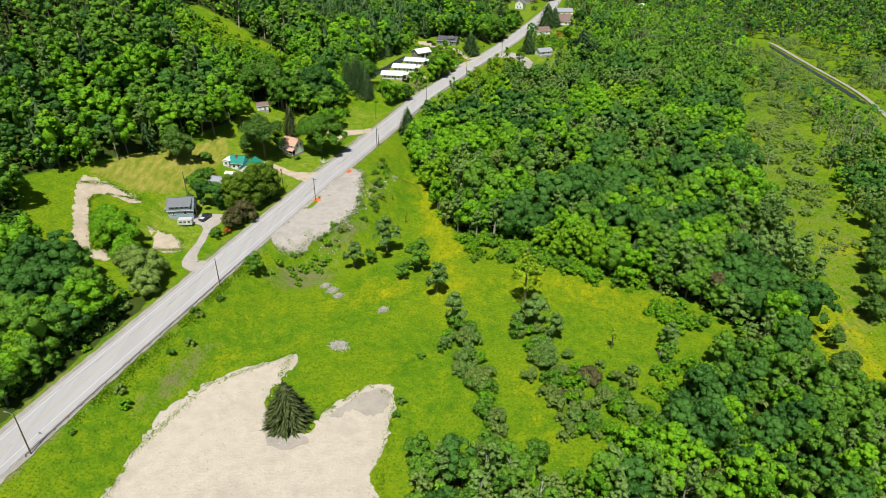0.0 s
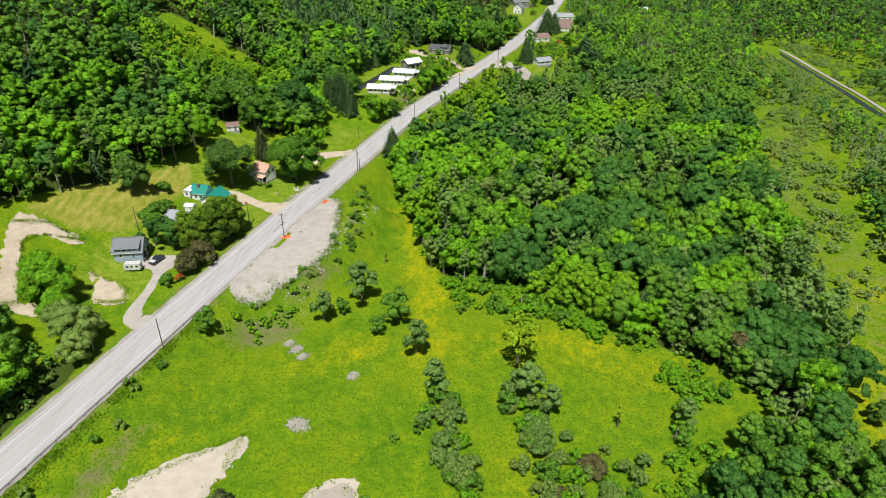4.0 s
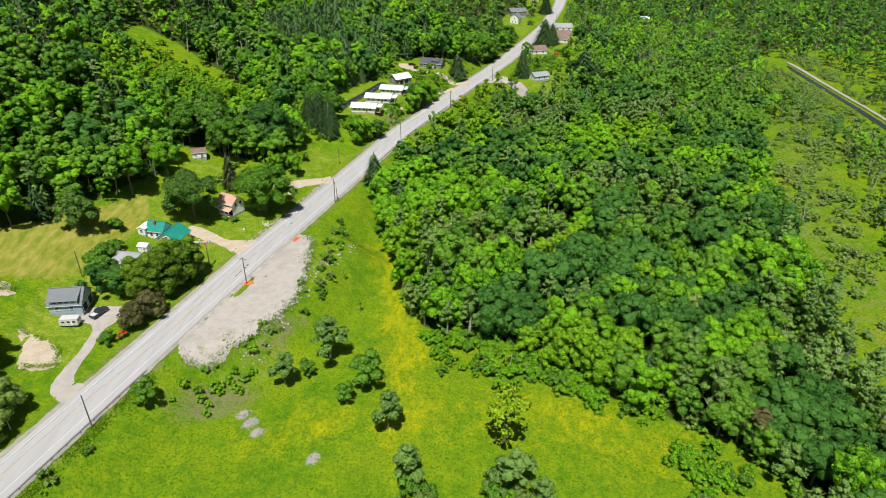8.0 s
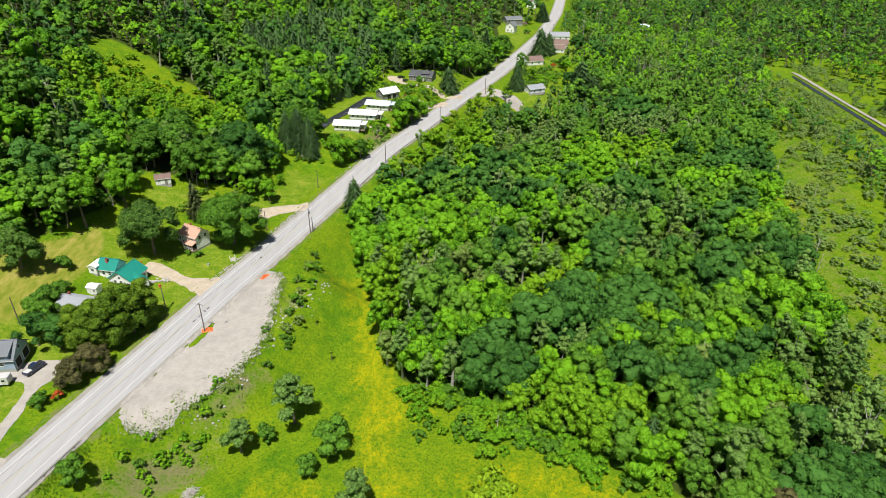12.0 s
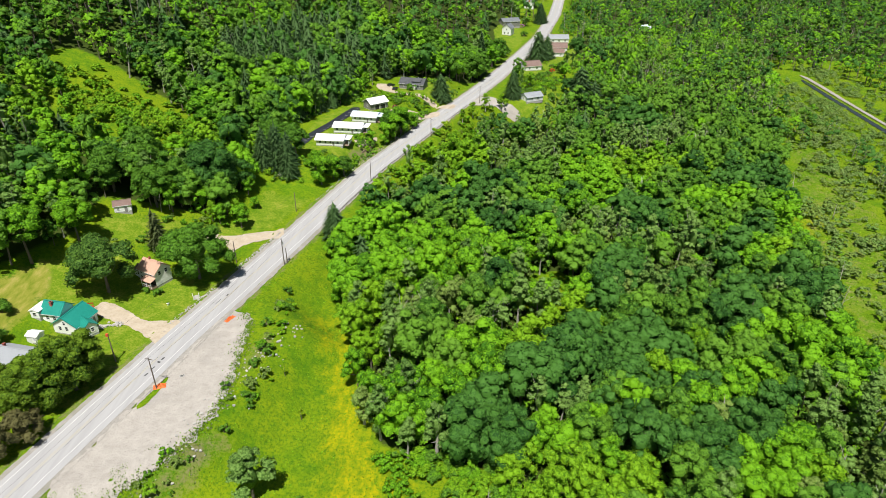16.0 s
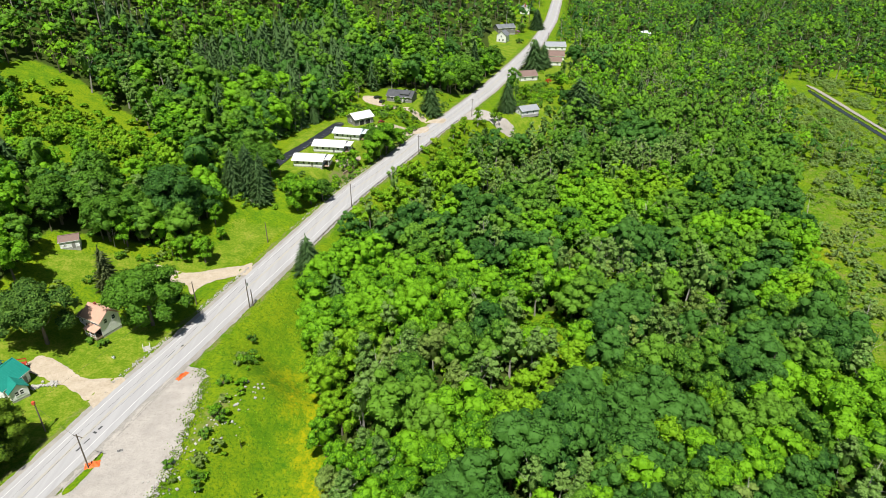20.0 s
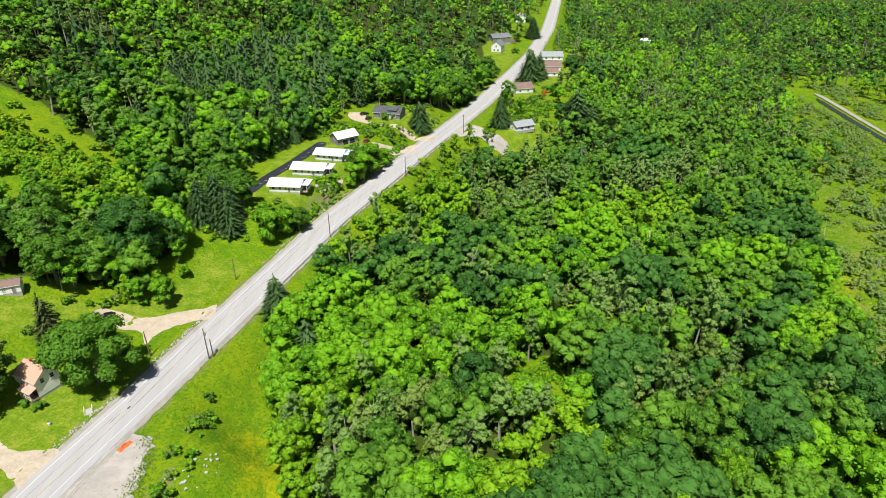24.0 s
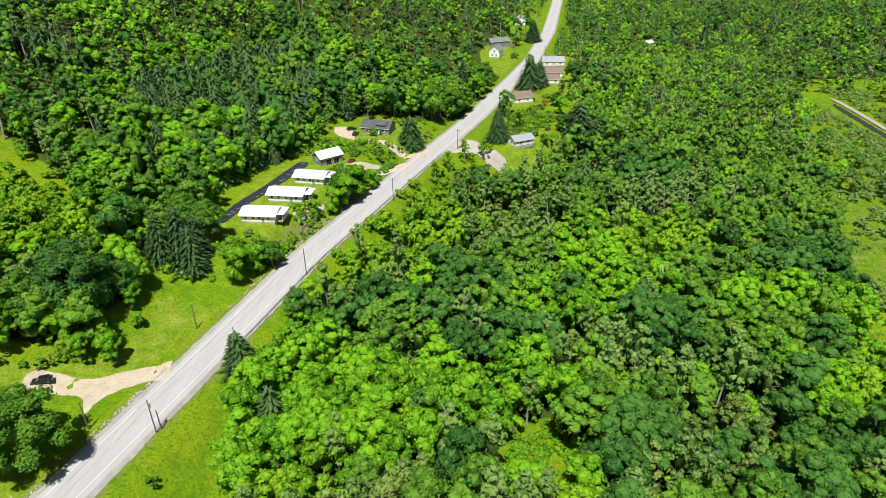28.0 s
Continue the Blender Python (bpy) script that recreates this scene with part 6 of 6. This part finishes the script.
part("dormer_roof", Geo().add([(0.3, -4.0, 4.35), (5.5, -4.0, 4.35), (5.5, 0, 5.6), (0.3, 0, 5.6), (0.3, -4.0, 4.5), (5.5, -4.0, 4.5), (5.5, 0, 5.75), (0.3, 0, 5.75)], [(3, 2, 1, 0), (4, 5, 6, 7), (0, 1, 5, 4), (1, 2, 6, 5), (2, 3, 7, 6), (3, 0, 4, 7)]), DARK_ROOF, d2)
house("valley_cottage", "low cottage with pale blue-grey roof among bushes", "house", 72, 458, 26, 11, 6.8, 2.5, 1.8, WHITE_WALL, SLATE_ROOF, [("W", 0, 1.4, 1.0, 1.0), ("F", -2, 1.4, 1.0, 1.0), ("F", 2, 1.4, 1.0, 1.0)])
house("brown_roof_house", "white house with brown shingle roof beside the road", "house", 81, 535, 18, 12, 9, 2.9, 2.6, WHITE_WALL, BROWN_ROOF, [("F", -3, 1.5, 1.2, 1.1), ("F", 2.5, 1.5, 1.2, 1.1), ("E", 0, 3.6, 0.9, 0.9), ("E", -2, 1.5, 1.0, 1.1)])
house("far_brown_house", "white house with dark brown roof", "house", 110, 599, -4, 14, 10, 3.0, 2.8, WHITE_WALL, BROWN_ROOF, [("F", -4, 1.5, 1.2, 1.1), ("F", 0, 1.5, 1.2, 1.1), ("F", 4, 1.5, 1.2, 1.1)])
house("far_dormer_house", "white house with brown roof and pale porch", "house", 106, 580, -4, 11, 8, 2.8, 2.2, WHITE_WALL, BROWN_ROOF, [("F", -3, 1.5, 1.2, 1.1), ("F", 3, 1.5, 1.2, 1.1)])
house("far_grey_house", "white house with light grey roof", "house", 116, 633, 0, 16, 10, 3.0, 2.6, WHITE_WALL, SLATE_ROOF, [("F", -5, 1.5, 1.2, 1.1), ("F", 0, 1.5, 1.2, 1.1), ("F", 5, 1.5, 1.2, 1.1)])
house("far_white_house", "tall white house with grey roof and porch", "house", 76, 655, 68, 10, 8, 5.2, 3.2, WHITE_WALL, GREY_ROOF, [("W", -1.6, 1.5, 1.0, 1.3), ("W", 1.6, 1.5, 1.0, 1.3), ("W", 0, 4.4, 1.0, 1.3), ("F", -2, 1.5, 1.0, 1.3), ("F", 2, 4.2, 1.0, 1.3)])
house("far_slate_house", "long grey house with dark slate roof", "house", 80, 687, 22, 17, 9, 4.6, 2.4, GREY_WALL, GREY_ROOF, [("F", -5, 3.6, 1.2, 1.2), ("F", 0, 3.6, 1.2, 1.2), ("F", 5, 3.6, 1.2, 1.2)])
house("far_gable_house", "white house with red brick chimney on its gable", "house", 111, 796, 84, 11, 10, 4.6, 3.4, WHITE_WALL, SLATE_ROOF, [("W", -2.6, 2.0, 1.2, 1.3), ("W", 2.6, 2.0, 1.2, 1.3)], [], [(-5.9, 0, 2.0, 1.2, BRICK)])
house("far_metal_roof_house", "small house with pale metal roof among far trees", "house", 231, 773, 10, 10, 7, 2.6, 2.0, WHITE_WALL, ICE_ROOF, [("F", 0, 1.4, 1.0, 1.0)], ribs=0.8)

# ---- vehicles ----


def car(name, label, category, x, y, rot, body_mat, L=4.6, W=1.8, truck=False, group=""):
    root = thing(name, pose(x, y, z_at(x, y) + 0.1, 0, 0, rot), label, category, group)
    h = L / 2
    if truck:
        low = [(-h, 0.42), (h, 0.42), (h, 0.95), (h - 0.25, 1.12), (0.75, 1.15), (-h, 1.12)]
        cab = [(-0.95, 1.12), (1.05, 1.12), (0.45, 1.78), (-0.85, 1.80)]
    else:
        low = [(-h, 0.38), (h, 0.38), (h, 0.75), (h - 0.35, 0.92), (0.95, 1.0), (-h + 0.1, 1.02), (-h, 0.85)]
        cab = [(-h + 0.25, 1.0), (1.15, 0.98), (0.35, 1.48), (-h + 0.75, 1.50)]
    body = part("body", Geo().prism(low, -W / 2, W / 2), body_mat, root)
    part("cabin", Geo().prism(cab, -W / 2 + 0.12, W / 2 - 0.12), GLASS, root)
    part("roof", Geo().box(((cab[2][0] + cab[3][0]) / 2, 0, cab[2][1] + 0.02), (cab[2][0] - cab[3][0] + 0.1, W - 0.3, 0.06)), body_mat, root)
    if truck:
        part("truck_bed", Geo().box((-h * 0.66, 0, 1.13), (h * 0.58, W - 0.3, 0.04)), DARK_GAP, body)
    for s in (-1, 1):
        part("headlight", Geo().box((h + 0.01, s * (W / 2 - 0.25), 0.72), (0.04, 0.3, 0.16)), GLASS, body)
        part("tail_light", Geo().box((-h - 0.01, s * (W / 2 - 0.2), 0.8), (0.04, 0.22, 0.18)), BRICK, body)
        for u in (-h * 0.62, h * 0.62):
            w = part("wheel", Geo().tube([(u, s * (W / 2 - 0.2), 0.33), (u, s * (W / 2 + 0.02), 0.33)], [0.34, 0.34], 12), RUBBER, root)
            part("rim", Geo().tube([(u, s * (W / 2 + 0.0), 0.33), (u, s * (W / 2 + 0.03), 0.33)], [0.19, 0.19], 8), STEEL, w)
    return root


BLACK_PAINT, SILVER_PAINT, RED_PAINT, WHITE_PAINT, BLUE_PAINT = paint("black_car_paint", (0.012, 0.013, 0.016)), paint("silver_car_paint", (0.42, 0.43, 0.45)), paint("red_car_paint", (0.32, 0.015, 0.015)), paint("white_car_paint", (0.7, 0.7, 0.7)), paint("dark_blue_car_paint", (0.02, 0.035, 0.08))
pk = car("pickup_truck", "dark pickup parked on the garage apron", "pickup truck", -87.6, 191.8, 250, BLUE_PAINT, 5.2, 1.9, True)
part("hood_panel", Geo().box((1.7, 0, 1.13), (1.5, 1.7, 0.04)), WHITE_PAINT, pk, "white hood panel")
car("parked_car", "black car parked on the roadside gravel", "car", 52.5, 452, 75, BLACK_PAINT)
car("parked_car", "black car parked beside the brown-roofed house", "car", 72.5, 536, 20, BLACK_PAINT)
car("parked_car", "dark car parked beside the brown-roofed house", "car", 71, 532, 20, BLUE_PAINT)
car("parked_car", "black car beside the dark-roofed bungalow", "car", -8.5, 455, 70, BLACK_PAINT)
car("parked_car", "dark car at the end of the bungalow drive", "car", -11.5, 463, 30, BLACK_PAINT)
car("parked_car", "black car parked at the end of the meadow drive", "car", -64.5, 281.6, 200, BLACK_PAINT)
car("tractor_car", "red vehicle parked beside the barn", "car", -6, 419, 60, RED_PAINT, 3.6, 1.6)
cm = thing("camper", pose(-92.6, 186.4, z_at(-92.6, 186.4), 0, 0, 6), "white box camper parked beside the garage", "camper")
sh = part("shell", Geo().prism([(-2.5, 0.55), (2.3, 0.55), (2.5, 1.2), (2.4, 2.5), (2.1, 2.65), (-2.3, 2.65), (-2.5, 2.4)], -1.1, 1.1), WHITE_PAINT, cm)
for u in (-1.4, 0.0, 1.4):
    part("window", Geo().box((u, -1.11, 1.75), (0.8, 0.04, 0.5)), GLASS, sh)
part("door", Geo().box((0.75, -1.11, 1.45), (0.55, 0.03, 1.6)), TRIM, sh)
for u in (-0.6, 0.2):
    for s in (-1, 1):
        part("wheel", Geo().tube([(u, s * 0.85, 0.32), (u, s * 1.05, 0.32)], [0.32, 0.32], 12), RUBBER, cm)

# ---- poles, wires, rails ----


def pole(x, y, h, arm=0.0, turn=0.0, lamp=False, can=False, label="weathered wooden utility pole beside the road"):
    root = thing("utility_pole", pose(x, y, z_at(x, y), 0, 0, turn), label, "utility pole", "utility poles")
    part("shaft", Geo().tube([(0, 0, -1), (0, 0, h * 0.5), (0, 0, h)], [0.17, 0.15, 0.11], 8), POLE_WOOD, root)
    if arm:
        part("crossarm", Geo().box((0, 0.12, h - 0.6), (arm, 0.11, 0.13)), POLE_WOOD, root)
        for u in (-arm * 0.45, -arm * 0.2, arm * 0.45):
            part("insulator", Geo().tube([(u, 0.12, h - 0.53), (u, 0.12, h - 0.33)], [0.05, 0.04], 6), STONE, root)
    if can:
        part("transformer", Geo().tube([(0.32, 0, h - 2.1), (0.32, 0, h - 1.1)], [0.24, 0.24], 10), STEEL, root)
    if lamp:
        part("lamp_arm", Geo().tube([(0, 0, h - 0.5), (-1.1, 0, h - 0.1), (-2.0, 0, h - 0.1)], [0.04, 0.035, 0.03], 6), STEEL, root)
        part("lamp_head", Geo().box((-2.2, 0, h - 0.12), (0.7, 0.25, 0.14)), STEEL, root)
    return Vector((x, y, z_at(x, y) + h))


RIGHT = [(-112, 15, 10.5, 2.2, 0, 0), (-90.3, 85.2, 11.8, 0, 1, 0), (-69.9, 150.8, 9.6, 0, 0, 0), (-51, 209.8, 9.8, 2.2, 0, 0), (-32.6, 268.5, 9.8, 0, 0, 1), (-11, 336, 9.6, 0, 0, 0), (13.4, 392, 9.6, 1.8, 0, 0), (40.7, 449.5, 10, 1.8, 0, 0), (66, 512, 10, 1.8, 0, 0), (86, 575, 10, 1.8, 0, 0), (113, 650, 10, 1.8, 0, 0)]
tops = [pole(x, y, h, a, -17, bool(l), bool(c)) for x, y, h, a, l, c in RIGHT]
pole(-31.9, 269.6, 5.6, 0, 0, label="short wooden stub pole beside a taller one")
LEFT = [(-65.8, 220.2, 8.8), (-48.7, 270, 8.2), (-36.8, 308, 8.0)]
side = [pole(x, y, h, 0, 0) for x, y, h in LEFT]
cap_pole = [o for o in bpy.data.objects if o.name.startswith("utility_pole") and abs(o.location.x - LEFT[0][0]) < 0.01][0]
part("junction_box", Geo().box((-0.1, -0.1, LEFT[0][2] - 0.1), (0.55, 0.5, 0.8)), RED_BOX, cap_pole, "orange-red box at the pole's top")
pole(-99, 206.5, 9.0, label="slim wooden pole behind the garage")


def wire(a, b, sag=0.9, drop=0.0):
    pts = [a.lerp(b, i / 10) - Vector((0, 0, drop + sag * 4 * (i / 10) * (1 - i / 10))) for i in range(11)]
    tagged(new("overhead_wire", Geo().tube(pts, [0.018] * 11, 4, cap=False).mesh("overhead_wire", WIRE)), "thin black overhead cable strung between poles", "cable", "overhead wires")


for a, b in zip(tops, tops[1:]):
    wire(a, b, 0.9, 0.15)
    wire(a, b, 1.1, 1.9)
wire(tops[3], side[0], 0.3, 1.0)
wire(side[0], side[1], 0.7, 0.2)
wire(side[1], side[2], 0.6, 0.2)


def guardrail(y0, y1, off):
    root = thing("guardrail", Matrix.Identity(4), "galvanised steel guardrail on posts along the road", "guardrail", "guardrails")
    ys = np.arange(y0, y1, 1.9)
    xc, c, s = np.interp(ys, YS, XS), np.interp(ys, YS, COS), np.interp(ys, YS, SLOPE * COS)
    X, Y = xc + off * c, ys - off * s
    Z = [max(float(road_z(b)), z_at(a, b)) - 0.05 for a, b in zip(X, Y)]
    v = [(x + o * ci, y - o * si, z + k) for x, y, z, ci, si in zip(X, Y, Z, c, s) for k, o in ((0.42, -0.04), (0.50, -0.10), (0.57, -0.04), (0.64, -0.10), (0.72, -0.04))]
    n = len(ys)
    part("rail", Geo().add(v, [(5 * i + j, 5 * i + j + 1, 5 * i + 6 + j, 5 * i + 5 + j) for i in range(n - 1) for j in range(4)]), STEEL, root)
    me = Geo().box((0, 0, 0.2), (0.13, 0.16, 1.1)).mesh("post", POLE_WOOD)
    for i in range(0, n, 2):
        ob = part("post", me, None, root)
        ob.location = (X[i] + 0.06 * c[i], Y[i], Z[i])
    return root


guardrail(86, 172, 6.0)
guardrail(300, 446, 6.0)


def stones(name, label, y0, y1, off, spread, count, seed, size=0.35):
    """Loose field stones edging the road."""
    rng, g = random.Random(seed), Geo()
    for _ in range(count):
        y = rng.uniform(y0, y1)
        d = off + rng.gauss(0, spread)
        x = float(np.interp(y, YS, XS)) + d / float(np.interp(y, YS, COS))
        if name == "sand_clods" and not inside(SANDY, np.array([x]), np.array([y]))[0]:
            continue
        s = size * rng.uniform(0.4, 1.2)
        m = pose(x, y, z_at(x, y) + 0.1 + s * 0.15, rng.uniform(-20, 20), rng.uniform(-20, 20), rng.uniform(0, 360))
        p = [m @ Vector((s * a * rng.uniform(0.6, 1), s * b * rng.uniform(0.5, 0.9), s * c * 0.6)) for c in (-0.5, 0.6) for a, b in ((-0.8, -0.7), (0.8, -0.6), (0.7, 0.8), (-0.7, 0.7))]
        g.add(p, [(3, 2, 1, 0), (4, 5, 6, 7), (0, 1, 5, 4), (1, 2, 6, 5), (2, 3, 7, 6), (3, 0, 4, 7)])
    return tagged(new(name, g.mesh(name, STONE)), label, "stones", kind="stuff")


stones("rock_edging", "pale field stones edging the road verge", 236, 254, -6.8, 0.4, 110, 1, 0.26)
stones("rock_edging", "pale field stones edging the drive mouth", 266, 291, -6.6, 0.4, 190, 2, 0.26)
def rubble(name, label, a, b, spread, count, seed, size):
    """Loose stones along a line between two places."""
    rng, g = random.Random(seed), Geo()
    for _ in range(count):
        u = rng.random()
        x, y = a[0] + (b[0] - a[0]) * u + rng.gauss(0, spread), a[1] + (b[1] - a[1]) * u + rng.gauss(0, spread)
        w = size * rng.uniform(0.4, 1.2)
        m = pose(x, y, z_at(x, y) + 0.1 + w * 0.15, rng.uniform(-20, 20), rng.uniform(-20, 20), rng.uniform(0, 360))
        p = [m @ Vector((w * i * rng.uniform(0.6, 1), w * j * rng.uniform(0.5, 0.9), w * k * 0.6)) for k in (-0.5, 0.6) for i, j in ((-0.8, -0.7), (0.8, -0.6), (0.7, 0.8), (-0.7, 0.7))]
        g.add(p, [(3, 2, 1, 0), (4, 5, 6, 7), (0, 1, 5, 4), (1, 2, 6, 5), (2, 3, 7, 6), (3, 0, 4, 7)])
    return tagged(new(name, g.mesh(name, STONE)), label, "stones", kind="stuff")


rubble("drive_stones", "pale stones heaped along the house drive", (-75.8, 232.6), (-70.4, 235.0), 0.35, 70, 11, 0.5)
steps_thing = thing("garden_steps", pose(-55.0, 249.6, z_at(-55.0, 249.6), 0, 0, 28), "pale stone steps with white handrails up from the road", "steps")
for k in range(4):
    part("step", Geo().box((0, 0.45 * k - 0.7, 0.06 + 0.10 * k), (1.6, 0.46, 0.2)), STONE, steps_thing)
for u in (-0.85, 0.85):
    rail = part("handrail", Geo().tube([(u, -0.9, 0.95), (u, 1.2, 1.3)], [0.045, 0.045], 6), TRIM, steps_thing)
    for v, h in ((-0.85, 0.95), (1.15, 1.3)):
        part("post", Geo().tube([(u, v, 0), (u, v, h)], [0.04, 0.04], 6), TRIM, rail)
tub = thing("planter", pose(-61.7, 245.2, z_at(-61.7, 245.2)), "white stone planter with green plants on the lawn", "planter")
part("bowl", Geo().tube([(0, 0, 0), (0, 0, 0.12), (0, 0, 0.45), (0, 0, 0.55)], [0.32, 0.2, 0.42, 0.46], 10), TRIM, tub)
part("plants", quad_mesh("plants", crown(77, 0.9, 0.45, 0.45, 6, 14, 0.16, 0.0), [LEAF["mid"]]), None, tub)
stones("roadside_rubble", "loose pale rubble along the road bank", 318, 420, -7.2, 0.5, 200, 3, 0.28)
stones("lot_rubble", "pale rubble and stones at the lot's edge", 178, 238, 25, 2.2, 160, 4, 0.45)
stones("sand_clods", "clods and small stones over the sand", 70, 122, 46, 14, 420, 5, 0.24)


def heap(name, label, x, y, rot, a, b, h, seed):
    """A crumpled sheet of netting lying on the ground."""
    n, g = 12, Geo()
    v = []
    for i in range(n):
        for j in range(n):
            u, w = (i / (n - 1) - 0.5) * 2, (j / (n - 1) - 0.5) * 2
            e = max(0.0, 1 - u * u) * max(0.0, 1 - w * w)
            k = noise.noise((u * 2.2 + seed, w * 2.2, seed))
            v.append((a * u * (1 + 0.2 * noise.noise((w * 2, seed, 1))), b * w * (1 + 0.25 * noise.noise((u * 2, seed, 2))), 0.14 + h * e * (0.5 + k)))
    g.add(v, [(i * n + j, i * n + j + 1, (i + 1) * n + j + 1, (i + 1) * n + j) for i in range(n - 1) for j in range(n - 1)])
    ob = new(name, g.mesh(name, ORANGE_NET))
    ob.matrix_basis = pose(x, y, z_at(x, y), 0, 0, rot)
    return tagged(ob, label, "netting", "orange netting")


heap("safety_netting", "crumpled orange safety netting at the pole's foot", -50.6, 210.6, 20, 1.5, 0.9, 0.9, 1)
heap("safety_netting", "crumpled orange safety netting on the gravel", -41.6, 238.6, 62, 1.7, 0.6, 0.8, 2)
rw = thing("retaining_wall", Matrix.Identity(4), "low weathered timber retaining wall on the bank", "retaining wall")
for k in range(4):
    part("timber", Geo().box((0, 0, 0.15 + 0.3 * k), (13.0, 0.28, 0.28), pose(-15.5, 371.5, z_at(-15.5, 371.5) - 0.3, 0, 0, 66)), TIMBER, rw)
for k in range(14):
    u = (k + random.Random(k + 70).uniform(-0.4, 0.4)) / 13
    x, y = -44.6 + 18.2 * u + 1.3 * math.sin(u * math.pi), 366 + 50 * u
    wt = thing("sheet_weight", pose(x, y, z_at(x, y) + 0.62, random.Random(k).uniform(-6, 6), 0, -18 + random.Random(k + 50).uniform(-25, 25)), "pale plank weighing down the black plastic sheet", "plank", "planks on the plastic sheet")
    part("plank", Geo().box((0, 0, 0), (random.Random(k + 9).uniform(0.8, 2.6), 0.14, 0.06)), CONCRETE, wt)
dr = thing("storm_drain", pose(-46.5, 214.5, z_at(-46.5, 214.5) + 0.10, 0, 0, 25), "dark iron storm drain grate in the gravel", "drain")
part("frame", Geo().box((0, 0, 0.02), (1.3, 0.9, 0.06)), CONCRETE, dr)
for k in range(6):
    part("bar", Geo().box((-0.45 + 0.18 * k, 0, 0.06), (0.1, 0.66, 0.05)), DARK_GAP, dr)
bn = thing("barrel", pose(-85.8, 225.4, z_at(-85.8, 225.4)), "blue plastic barrel beside the garden shed", "barrel")
part("drum", Geo().tube([(0, 0, 0), (0, 0, 0.3), (0, 0, 0.6), (0, 0, 0.9)], [0.28, 0.32, 0.32, 0.28], 12), BLUE_PLASTIC, bn)
